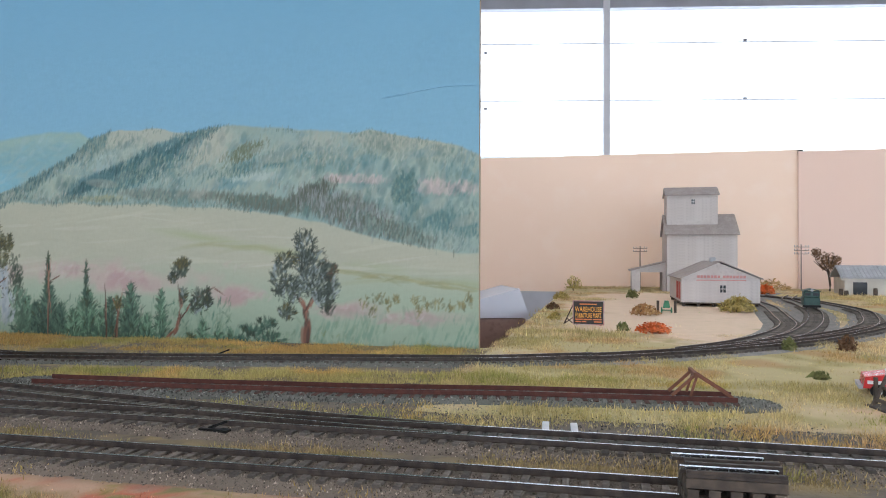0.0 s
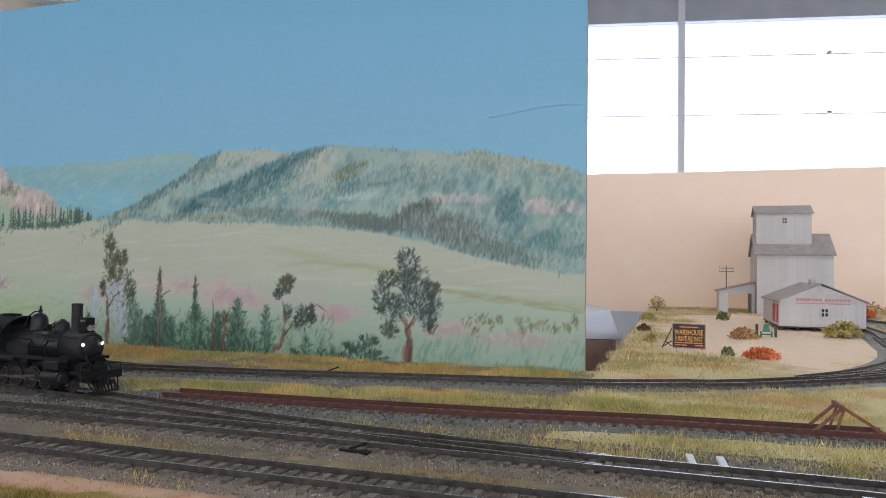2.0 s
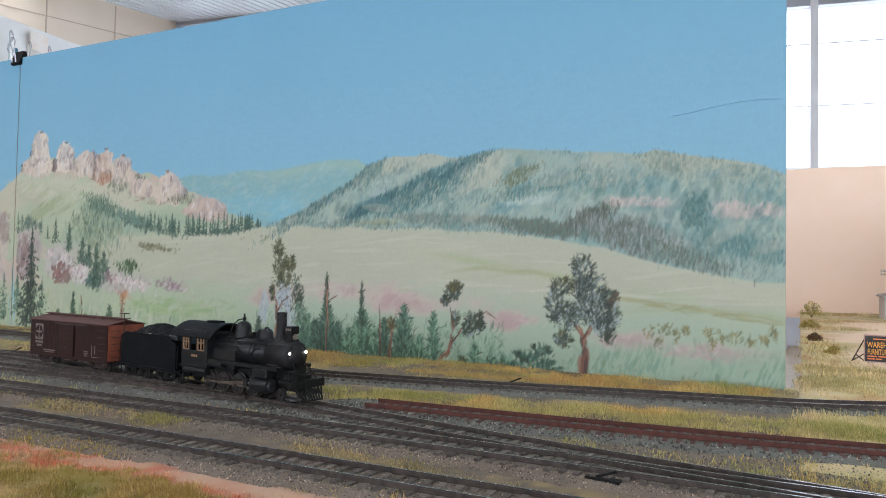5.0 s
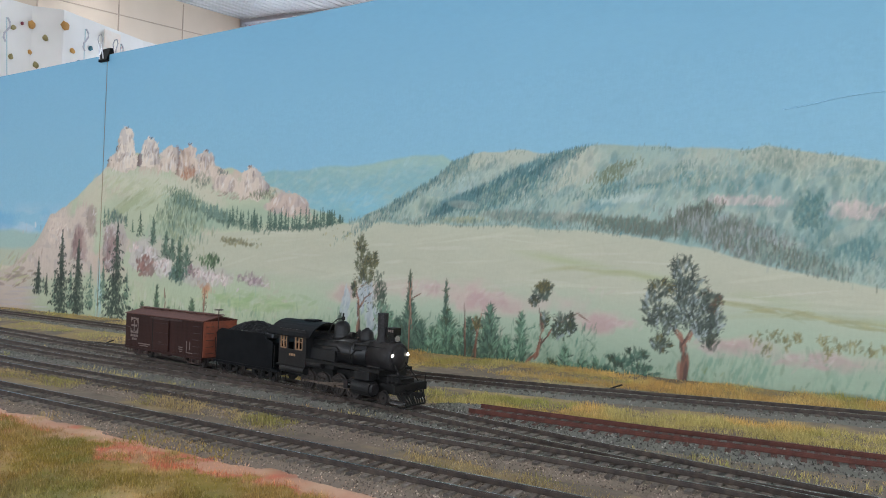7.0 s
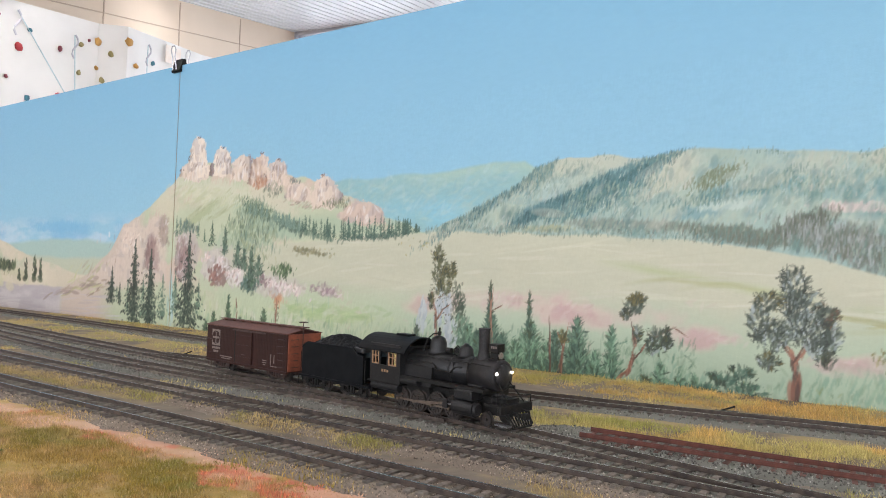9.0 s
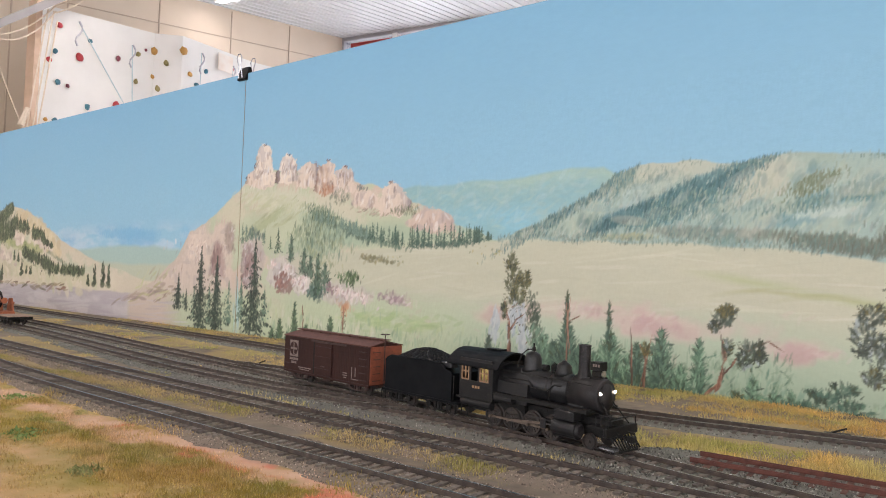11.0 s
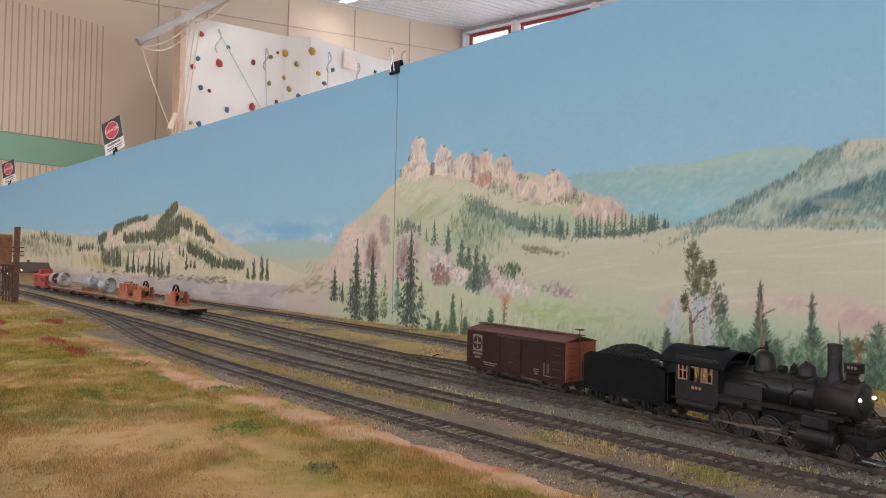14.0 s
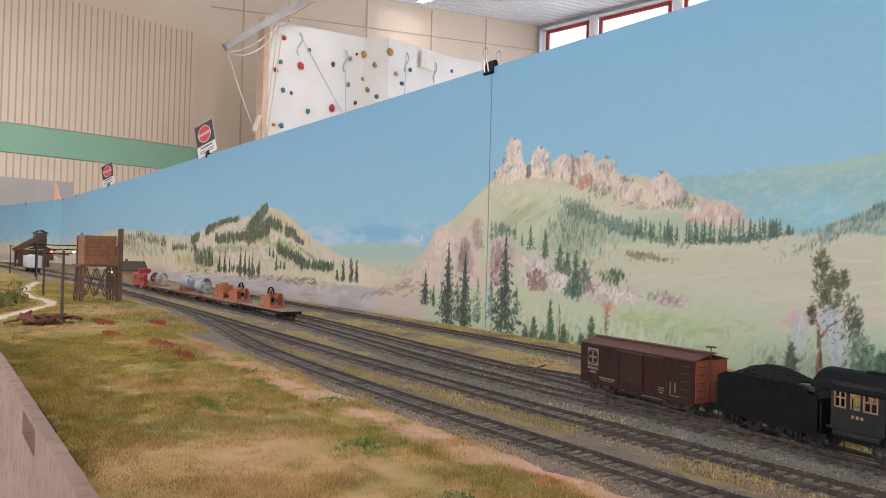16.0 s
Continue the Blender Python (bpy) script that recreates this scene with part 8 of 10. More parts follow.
CHIP = painted("ballast_chip", rough=0.95, bump=0)
stony = lambda x, y: np.clip(bed(x, y) / 0.002, 0, 1)
pebbles("gravel", 120000, -1.9, 0.9, 0.42, 0.60, stony, (0.0007, 0.0014), CHIP, "fine brownish ballast stones", ballast_colour)
pebbles("gravel", 130000, -1.9, 0.9, 0.60, 1.12, stony, (0.0009, 0.0020), CHIP, "loose grey ballast stones", ballast_colour)
pebbles("gravel", 6000, -0.75, 0.2, 0.62, 0.74, lambda x, y: np.clip((0.06 - np.abs(y - 0.69)) / 0.03, 0, 1), (0.0016, 0.0030), CHIP, "coarse pale and dark stones before the rusty siding", lambda x, y: ballast_colour(x, y) * 0.8)
pebbles("gravel", 25000, -3.6, -1.9, 0.45, 1.12, stony, (0.0011, 0.0022), CHIP, "loose grey ballast stones", ballast_colour)


def blades(name, n, x0, x1, y0, y1, keep, size, material, label, clump=0.004, width=0.0005, tint=None):
    """Short fibres, three to a clump, leaning at random."""
    x, y = RNG.uniform(x0, x1, n), RNG.uniform(y0, y1, n)
    d = keep(x, y)
    k = d > RNG.random(n)
    x, y, d = x[k], y[k], d[k]
    n = len(x)
    per = 4
    x = np.repeat(x, per) + RNG.normal(0, clump, n * per)
    y = np.repeat(y, per) + RNG.normal(0, clump, n * per)
    L = np.repeat(RNG.uniform(*size, n) * (0.6 + 0.5 * d), per) * RNG.uniform(0.7, 1.2, n * per) * (0.3 + 1.4 * fractal(x, y, 48, 421))
    shade = np.repeat(RNG.uniform(0.74, 1.3, (n, 1)), per, 0)
    z = np.maximum(bed(x, y), 0) - 0.0005
    n *= per
    a, lean = RNG.uniform(0, 6.28, n), RNG.uniform(0.1, 0.8, n)
    wx, wy = np.cos(a) * width, np.sin(a) * width
    b = RNG.uniform(0, 6.28, n)
    tip = np.stack([x + np.cos(b) * np.sin(lean) * L, y + np.sin(b) * np.sin(lean) * L, z + np.cos(lean) * L], 1)
    v = np.stack([np.stack([x - wx, y - wy, z], 1), np.stack([x + wx, y + wy, z], 1), tip], 1)
    me = quick(name, v.reshape(-1, 3).tolist(), np.arange(n * 3).reshape(-1, 3).tolist(), material)
    if tint:
        c = tint(x, y) * shade * RNG.uniform(0.85, 1.45, (n, 1)) * np.array([[1.0, 0.98, 0.86]])
        dry = RNG.random(n) < 0.07
        c[dry] = c[dry] * 0.5 + lin(214, 188, 146) * 0.5
        paint_layer(me, np.clip(np.repeat(c, 3, 0), 0, 0.9))
    return tagged(new(name, me), label, "grass", kind="stuff")


STRAW = mat("straw_grass", (0.42, 0.36, 0.2), (0.5, 0.43, 0.26), (0.36, 0.33, 0.17), scale=7, fine=5, rough=0.9, vary=0.25, island=True, spec=0.1)
OLIVE = mat("olive_grass", (0.36, 0.31, 0.10), (0.54, 0.43, 0.21), (0.31, 0.30, 0.10), scale=6, fine=4, rough=0.9, vary=0.25, island=True, spec=0.1)
GOLD = mat("golden_grass", (0.45, 0.29, 0.07), (0.5, 0.36, 0.13), (0.4, 0.36, 0.12), scale=10, fine=4, rough=0.9, vary=0.25, island=True, spec=0.1)
clear = lambda x, y: np.clip((off_track(x, y) - 0.037) / 0.010, 0, 1)
patch = lambda f, lo, gain, seed: (lambda x, y: np.clip((fractal(x, y, f, seed) - lo) * gain, 0, 1))
path_edge = lambda x: 0.395 + 0.03 * np.sin(x * 3.1)
mixed = lambda x, y: blend(blend(np.repeat(lin(176, 164, 110)[None], len(x), 0), (196, 164, 104), np.clip(fractal(x, y, 9, 273) * 6 - 3.2, 0, 1)), (150, 148, 88), np.clip(fractal(x, y, 12, 275) * 6 - 3.0, 0, 1))
BLADE = painted("turf_fibre", rough=0.9, bump=0)
edge = lambda x, y: np.clip((0.437 + 0.03 * (fractal(x, y, 12, 211) - 0.5) - y) / 0.02, 0, 1)
turf = lambda x, y: edge(x, y) * (1 - 0.82 * path_mask(x, y)) * np.clip(0.35 + 1.0 * patch(16, 0.36, 4, 213)(x, y) - 0.4 * np.clip(spots(BARES, x, y), 0, 1), 0.1, 1)
blades("grass", 215000, -2.2, -0.2, 0.075, 0.46, turf, (0.003, 0.0065), BLADE, "short olive and straw-coloured model grass", clump=0.003, width=0.0006, tint=field_colour)
blades("grass", 45000, -4.8, -2.2, 0.075, 0.56, lambda x, y: clear(x, y) * np.clip(0.25 + patch(5, 0.34, 4, 215)(x, y), 0, 1) * (np.abs(y - np.interp(x, [-4.75, -4.17, -3.62, -3.36, -3.14, -2.93, -2.72, -2.55], [0.44, 0.335, 0.282, 0.312, 0.298, 0.215, 0.132, 0.085])) > 0.034), (0.004, 0.008), BLADE, "short olive model grass farther down the layout", width=0.0011, tint=lambda x, y: field_colour(x, np.minimum(y, 0.33)))
strip = lambda x, y: np.clip(1.3 - np.abs(y - 0.548 - 0.012 * np.sin(x * 5)) / 0.018, 0, 1)
blades("grass", 30000, -1.95, 0.6, 0.50, 0.59, lambda x, y: strip(x, y) * patch(9, 0.34, 5, 217)(x, y), (0.0025, 0.006), BLADE, "thin dry grass between the near tracks", tint=lambda x, y: blend(np.repeat(lin(158, 140, 104)[None], len(x), 0), (136, 130, 82), np.clip(fractal(x, y, 16, 271) * 5 - 2.2, 0, 1)))
blades("grass", 16000, -1.9, 1.0, 0.60, 0.80, lambda x, y: clear(x, y) * patch(11, 0.46, 6, 218)(x, y) * (y > 0.63), (0.003, 0.007), BLADE, "dry straw-coloured grass between the tracks", tint=mixed)
# taller tufts behind the rusty siding and along the boards
knots = lambda x, y, f, seed: np.clip(0.1 + 1.4 * (fractal(x, y, f, seed) - 0.42) * 5, 0.03, 1)
blades("grass", 34000, -1.2, 0.15, 0.76, 0.93, lambda x, y: clear(x, y) * np.clip(knots(x, y, 16, 277) + 0.35 * np.clip((x + 0.75) / 0.1, 0, 1), 0, 1) * np.clip((0.05 - np.abs(y - (0.845 + 0.16 * (x + 0.4)))) / 0.02, 0, 1), (0.004, 0.010), BLADE, "yellow-olive grass tufts behind the rusty siding", tint=mixed)
blades("grass", 20000, -2.6, -0.17, 0.68, 1.166, lambda x, y: clear(x, y) * np.clip(knots(x, y, 12, 219) + (y > 1.12) * 0.3, 0, 1) * ((y > 0.93 + 0.17 * (x + 0.6)) | (x < -1.2)), (0.003, 0.008), BLADE, "golden grass along the foot of the painted boards", tint=lambda x, y: blend(mixed(x, y), (168, 146, 98), np.clip(fractal(x, y, 7, 279) * 5 - 2.1, 0, 0.6)))


def yard(x, y):
    """The bare sand yard round the sheds, soft at its edges."""
    return np.clip((fractal(x, y, 5, 303) + 0.25 * fractal(x, y, 40, 309) + 0.5 * (1 - np.abs((x - 0.2) / 0.3) ** 2) + 0.3 * (1 - np.abs((y - 2.25) / 0.7) ** 2) - 0.88) * 4, 0, 1) * (y > 1.3)


def bare(x, y):
    """The pink bare dirt by the parked pickup."""
    return np.clip((fractal(x, y, 9, 307) + 0.3 * fractal(x, y, 60, 309) + 0.5 * (1 - np.abs((x - 0.40) / 0.2) ** 2) - np.abs(y - 0.80) * 3.0 - 0.72) * 4, 0, 1)


def town_colour(x, y):
    """Dry meadow on the town side: straw, yellow-green and tan, bare sand and dirt."""
    n1, n2, n3 = fractal(x, y, 4, 411), fractal(x, y, 15, 413), fractal(x, y, 60, 415)
    col = np.repeat(lin(196, 176, 140)[None], len(x), 0) * (0.8 + 0.4 * n3[:, None])
    col = blend(col, (184, 172, 126), np.clip(n1 * 6 - 2.5 + 2 * (n2 - 0.5), 0, 1) * 0.85)
    col = blend(col, (158, 146, 100), np.clip(n2 * 8 - 4.4, 0, 1) * 0.7)
    col = blend(col, (176, 140, 96), np.clip(fractal(x, y, 9, 417) * 9 - 5.2, 0, 1) * 0.7)
    col = blend(col, (212, 176, 146), bare(x, y) * (0.7 + 0.3 * n3))
    return blend(col, (222, 198, 172), yard(x, y) * (0.75 + 0.4 * n3))


blades("grass", 12000, -1.35, -0.2, 1.02, 1.166, lambda x, y: clear(x, y) * (0.25 + patch(14, 0.36, 5, 423)(x, y)), (0.003, 0.008), BLADE, "golden-orange grass along the foot of the painted boards", tint=lambda x, y: blend(mixed(x, y), (176, 142, 90), np.clip(fractal(x, y, 9, 425) * 6 - 2.4, 0, 0.8)))
blades("grass", 64000, -0.17, 1.3, 0.62, 1.5, lambda x, y: clear(x, y) * (1 - 0.95 * bare(x, y)) * (0.12 + patch(8, 0.40, 5, 223)(x, y)), (0.003, 0.0075), BLADE, "yellow-green dry grass on the town side", width=0.0006, tint=town_colour)
X, Y = np.meshgrid(np.linspace(-0.1615, 1.5, 220), np.concatenate([np.linspace(0.70, 1.6, 110), np.linspace(1.62, 3.84, 90)]))
x, y = X.ravel(), Y.ravel()
k = (np.arange(199)[:, None] * 220 + np.arange(219)[None, :]).ravel()
me = quick("meadow", np.stack([x, y, 0.0004 + 0.0012 * fractal(x, y, 40, 419)], 1).tolist(), np.stack([k, k + 1, k + 221, k + 220], 1).tolist(), GROUND_PAINT)
paint_layer(me, town_colour(x, y))
tagged(new("meadow", me), "dry yellow-green meadow and bare sand on the town side", "ground", kind="structure")
# turf skin of the field, with the pink dirt path worn into it
X, Y = np.meshgrid(np.concatenate([np.linspace(-9.4, -2.62, 240), np.linspace(-2.6, 0.4, 760)]), np.linspace(0.0702, 0.50, 110))
x, y = X.ravel(), Y.ravel()
k = (np.arange(109)[:, None] * 1000 + np.arange(999)[None, :]).ravel()
me = quick("turf", np.stack([x, y, 0.0006 + 0.0016 * fractal(x, y, 22, 281) * (1 - path_mask(x, y)) - 0.0024 * np.clip((y - 0.45) / 0.04, 0, 1)], 1).tolist(), np.stack([k, k + 1, k + 1001, k + 1000], 1).tolist(), GROUND_PAINT)
paint_layer(me, field_colour(x, y))
tagged(new("field", me), "dry mottled turf with a pink dirt path worn along it", "ground", kind="structure")
pebbles("dirt_crumbs", 22000, -2.0, 0.3, 0.36, 0.47, lambda x, y: np.clip(path_mask(x, y) * patch(12, 0.36, 4, 241)(x, y) + 0.1, 0, 1), (0.0005, 0.0012), CHIP, "loose pink dirt crumbs along the path", field_colour)
blades("grass", 5000, -1.9, 0.2, 0.38, 0.46, lambda x, y: patch(14, 0.54, 6, 243)(x, y), (0.003, 0.006), BLADE, "straw-coloured grass straggling over the path", tint=lambda x, y: field_colour(x, np.minimum(y, 0.36)))


def dirt_colour(x, y):
    """Grey-brown dirt between the tracks, straw where grass grows."""
    n1, n2 = fractal(x, y, 10, 291), fractal(x, y, 50, 293)
    n3 = fractal(x, y, 160, 297)
    col = np.repeat(lin(116, 106, 94)[None], len(x), 0) * (0.55 + 0.5 * n2[:, None] + 0.4 * n3[:, None])
    green = np.maximum(np.clip(1.2 - np.abs(y - 0.548) / 0.025, 0, 1) * (y < 0.6), np.clip((y - 0.80 - 0.16 * (x + 0.4)) / 0.04, 0, 1))
    return blend(col, (152, 134, 94), green * np.clip(n1 * 5 - 1.9 + 2 * (n2 - 0.5) + n3 - 0.5, 0, 1) * 0.85)


for x0, x1, y0, y1, nx, ny in ((-9.4, -4.8, 0.38, 1.168, 160, 50), (-4.8, -0.165, 0.455, 1.168, 620, 100), (-0.165, 1.3, 0.455, 0.70, 200, 44)):
    X, Y = np.meshgrid(np.linspace(x0, x1, nx), np.linspace(y0, y1, ny))
    x, y = X.ravel(), Y.ravel()
    k = (np.arange(ny - 1)[:, None] * nx + np.arange(nx - 1)[None, :]).ravel()
    me = quick("dirt", np.stack([x, y, 0.0004 + 0.0008 * fractal(x, y, 60, 295)], 1).tolist(), np.stack([k, k + 1, k + nx + 1, k + nx], 1).tolist(), GROUND_PAINT)
    paint_layer(me, dirt_colour(x, y))
    tagged(new("ground", me), "grey-brown dirt between the tracks", "ground", kind="structure")


def red_cover(x, y, rx, ry):
    """A low mat of rusty red ground cover: matted tufts over a leafy pad."""
    n = 420
    a, q = RNG.uniform(0, 6.28, n), np.sqrt(RNG.random(n)) * (1 + 0.2 * RNG.normal(0, 1, n))
    px, py = rx * q * np.cos(a), ry * q * np.sin(a)
    L, b, w = RNG.uniform(0.003, 0.009, n), RNG.uniform(0, 6.28, n), 0.0013
    v = np.stack([np.stack([px - w * np.sin(b), py + w * np.cos(b), 0 * px], 1), np.stack([px + w * np.sin(b), py - w * np.cos(b), 0 * px], 1), np.stack([px + 0.5 * L * np.cos(b), py + 0.5 * L * np.sin(b), L], 1)], 1)
    me = quick("ground_cover", v.reshape(-1, 3).tolist(), np.arange(n * 3).reshape(-1, 3).tolist(), RED_LEAF)
    ob = new("ground_cover", me)
    ob.location = (x, y, 0.001)
    return tagged(ob, "low mat of rusty red ground cover on the turf", "ground cover", group="red ground cover")


RED_LEAF = mat("red_leaf", (0.30, 0.06, 0.035), (0.40, 0.10, 0.05), (0.24, 0.08, 0.04), scale=40, rough=0.9, vary=0.3, island=True)
for x, y, rx, ry in ((-2.496, 0.335, 0.07, 0.022), (-2.439, 0.455, 0.05, 0.02), (-2.0, 0.352, 0.075, 0.022), (-1.845, 0.350, 0.055, 0.014), (-2.223, 0.301, 0.045, 0.015)):
    red_cover(x, y, rx, ry)

# ---- the town side: curves, elevator, sheds ----
class Way:
    """A smooth course through plan points, by distance along it."""

    def __init__(self, pts, n=160):
        p = [Vector((x, y, 0)) for x, y in pts]
        p = [p[0] * 2 - p[1]] + p + [p[-1] * 2 - p[-2]]
        out = []
        for i in range(1, len(p) - 2):
            for k in range(24):
                t = k / 24
                out.append(0.5 * (2 * p[i] + (p[i + 1] - p[i - 1]) * t + (2 * p[i - 1] - 5 * p[i] + 4 * p[i + 1] - p[i + 2]) * t ** 2 + (3 * p[i] - p[i - 1] - 3 * p[i + 1] + p[i + 2]) * t ** 3))
        out.append(p[-2])
        self.p = out
        self.s = np.concatenate([[0], np.cumsum([(b - a).length for a, b in zip(out, out[1:])])])
        self.x, self.y = np.array([v.x for v in out]), np.array([v.y for v in out])
        self.length = float(self.s[-1])

    def at(self, s):
        c = Vector((float(np.interp(s, self.s, self.x)), float(np.interp(s, self.s, self.y)), 0))
        a, b = max(0, s - 0.01), min(self.length, s + 0.01)
        d = (np.interp(b, self.s, self.x) - np.interp(a, self.s, self.x), np.interp(b, self.s, self.y) - np.interp(a, self.s, self.y))
        return c, math.atan2(d[1], d[0])

    lo = 0.0

    @property
    def hi(self):
        return self.length


SWEEP = Way([(-0.02, 1.07), (0.07, 1.125), (0.21, 1.235), (0.37, 1.39), (0.48, 1.54), (0.60, 1.72), (0.80, 2.05), (1.1, 2.5)])
BALLOON = Way([(0.20, 1.245), (0.30, 1.35), (0.40, 1.46), (0.50, 1.60), (0.58, 1.76), (0.64, 1.95), (0.69, 2.15), (0.70, 2.4), (0.68, 2.65), (0.60, 2.95), (0.7, 3.3)])
SPUR = Way([(0.27, 1.33), (0.355, 1.46), (0.435, 1.66), (0.50, 1.87), (0.56, 2.12), (0.60, 2.4), (0.63, 2.7), (0.72, 3.0)])
MILL = Way([(0.13, 1.185), (0.225, 1.30), (0.325, 1.48), (0.395, 1.68), (0.43, 1.90), (0.46, 2.10), (0.485, 2.3), (0.50, 2.6), (0.56, 3.0)])
TOWN_RAILS = [(SWEEP, "main line sweeping round the town"), (BALLOON, "curved line behind the meadow"), (SPUR, "short spur with a parked green railcar"), (MILL, "siding curving towards the grain shed")]
for w, label in TOWN_RAILS:
    track(w, label, x0=0.004, x1=w.length, step=0.014)
bm = bmesh.new()
for k, (w, _) in enumerate(TOWN_RAILS):
    prev = None
    for i in range(80):
        c, h = w.at(w.length * i / 79)
        nrm = Vector((-math.sin(h), math.cos(h), 0))
        z = 0.0024 + 0.0004 * k
        wob = 0.004 * noise.noise(c * 30)
        ring = [bm.verts.new(c + nrm * (o + (wob if abs(o) > 0.04 else 0)) + Vector((0, 0, zz))) for o, zz in ((-0.058, -0.001), (-0.038, z), (0.038, z), (0.058, -0.001))]
        if prev:
            for j in range(3):
                bm.faces.new((prev[j], ring[j], ring[j + 1], prev[j + 1]))
        prev = ring
solid("ballast", bm, M["ballast"], "brown-grey ballast under the curved town tracks", "ballast", kind="stuff")

M["tin"] = mat("tin_roof", (0.36, 0.37, 0.39), (0.44, 0.45, 0.47), (0.32, 0.31, 0.31), scale=25, rough=0.55)
M["roof_grey"] = mat("weathered_roof", (0.32, 0.27, 0.25), (0.38, 0.33, 0.30), (0.27, 0.23, 0.21), scale=30, rough=0.8)
M["clap"] = mat("grey_boards", (0.53, 0.48, 0.45), (0.58, 0.53, 0.50), (0.48, 0.43, 0.405), scale=20, rough=0.75, vary=0.02)
M["red_letters"] = mat("red_lettering", (0.5, 0.22, 0.21), (0.56, 0.28, 0.26), scale=60, rough=0.7)
M["red_door"] = mat("red_door", (0.42, 0.06, 0.05), (0.5, 0.09, 0.07), scale=40, rough=0.6)
M["dark_wood"] = mat("dark_timber", (0.06, 0.045, 0.035), (0.1, 0.075, 0.055), scale=120, rough=0.85, vary=0.2)
M["glass_dark"] = mat("dark_window", (0.02, 0.022, 0.026), (0.035, 0.037, 0.04), scale=20, rough=0.15)


def boards(parent, x0, x1, y, z0, z1, step=0.011, face=-1):
    """Lapped boards on a wall that faces along y."""
    n = int((z1 - z0) / step)
    me = mesh_of(prism([(0, 0), (face * 0.0009, 0), (face * 0.0003, step * 0.98), (0, step * 0.98)], x0, x1, "X"), "board", M["clap"])
    for k in range(n):
        ob = new("board", me)
        ob.parent = parent
        ob.matrix_basis = Matrix.Translation((0, y, z0 + k * step))


def window(parent, x, y, z, w, h):
    p = part("window", box(x - w / 2, x + w / 2, y - 0.002, y + 0.001, z - h / 2, z + h / 2), M["glass_dark"], parent)
    bm = bmesh.new()
    for dx in (-w / 2, 0, w / 2):
        box(x + dx - w * 0.06, x + dx + w * 0.06, y - 0.0035, y - 0.0008, z - h / 2, z + h / 2, bm)
    for dz in (-h / 2, 0, h / 2):
        box(x - w / 2, x + w / 2, y - 0.0034, y - 0.0009, z + dz - h * 0.05, z + dz + h * 0.05, bm)
    part("window_frame", bm, M["clap"], p)


def gable(x0, x1, y0, y1, z0, z1, over=0.008, thick=0.004, along="x"):
    """A saddle roof whose ridge runs along x or y."""
    if along == "x":
        ym = (y0 + y1) / 2
        return prism([(y0 - over, z0 - over * 0.5), (ym, z1), (y1 + over, z0 - over * 0.5), (y1 + over, z0 - over * 0.5 + thick), (ym, z1 + thick), (y0 - over, z0 - over * 0.5 + thick)], x0 - over, x1 + over, "X")
    xm = (x0 + x1) / 2
    return prism([(x0 - over, z0 - over * 0.5), (xm, z1), (x1 + over, z0 - over * 0.5), (x1 + over, z0 - over * 0.5 + thick), (xm, z1 + thick), (x0 - over, z0 - over * 0.5 + thick)], y0 - over, y1 + over, "Y")


# grain elevator
e = thing("grain_elevator", "tall pale grey wooden grain elevator with stepped gable roofs", "grain elevator")
X0, X1, Y0, Y1 = 0.288, 0.582, 3.35, 3.62
part("tower", prism([(Y0, 0.0), (Y1, 0.0), (Y1, 0.254), (3.485, 0.345), (Y0, 0.254)], X0, X1, "X"), M["clap"], e)
boards(e, X0, X1, Y0, 0.0, 0.252, 0.0125)
part("roof", gable(X0, X1, Y0, Y1, 0.256, 0.347, 0.010), M["roof_grey"], e, "grey shingled main roof")
part("cupola", prism([(3.41, 0.29), (3.56, 0.29), (3.56, 0.432), (3.485, 0.466), (3.41, 0.432)], X0 + 0.004, 0.510, "X"), M["clap"], e)
boards(e, X0 + 0.004, 0.510, 3.41, 0.318, 0.43, 0.0125)
part("cupola_roof", gable(X0 + 0.004, 0.510, 3.41, 3.56, 0.436, 0.472, 0.008), M["roof_grey"], e, "brownish cupola roof")
window(e, 0.405, 3.408, 0.403, 0.017, 0.024)
part("drive_shed", prism([(0.138, 0.0), (0.152, 0.0), (0.152, 0.085), (0.272, 0.085), (0.272, 0.0), (X0 - 0.001, 0.0), (X0 - 0.001, 0.128), (0.138, 0.092)], 3.40, 3.56, "Y"), M["clap"], e, "lean-to drive shed open at both ends")
part("drive_shed_roof", prism([(0.128, 0.090), (X0 - 0.001, 0.130), (X0 - 0.001, 0.136), (0.128, 0.096)], 3.39, 3.57, "Y"), M["roof_grey"], e)
part("side_hut", box(0.135, 0.170, 3.30, 3.40, 0, 0.090), M["clap"], e)

# gabled warehouse on posts
w = thing("warehouse", "low grey boarded warehouse on timber posts with red lettering", "warehouse")
wx0, wx1, wy0, wy1, wb = 0.245, 0.470, 2.33, 2.72, 0.014
part("wall", prism([(wx0, wb), (wx1, wb), (wx1, 0.088), (0.352, 0.136), (wx0, 0.090)], wy0, wy1, "Y"), M["clap"], w)
boards(w, wx0, wx1, wy0, wb, 0.084, 0.0095)
part("roof", gable(wx0, wx1, wy0, wy1, 0.089, 0.138, 0.008, 0.003, "y"), M["roof_grey"], w)
bmv = box(0.346, 0.362, 2.45, 2.48, 0.135, 0.152, bevel=0.002)
part("roof_vent", bmv, M["tin"], w)
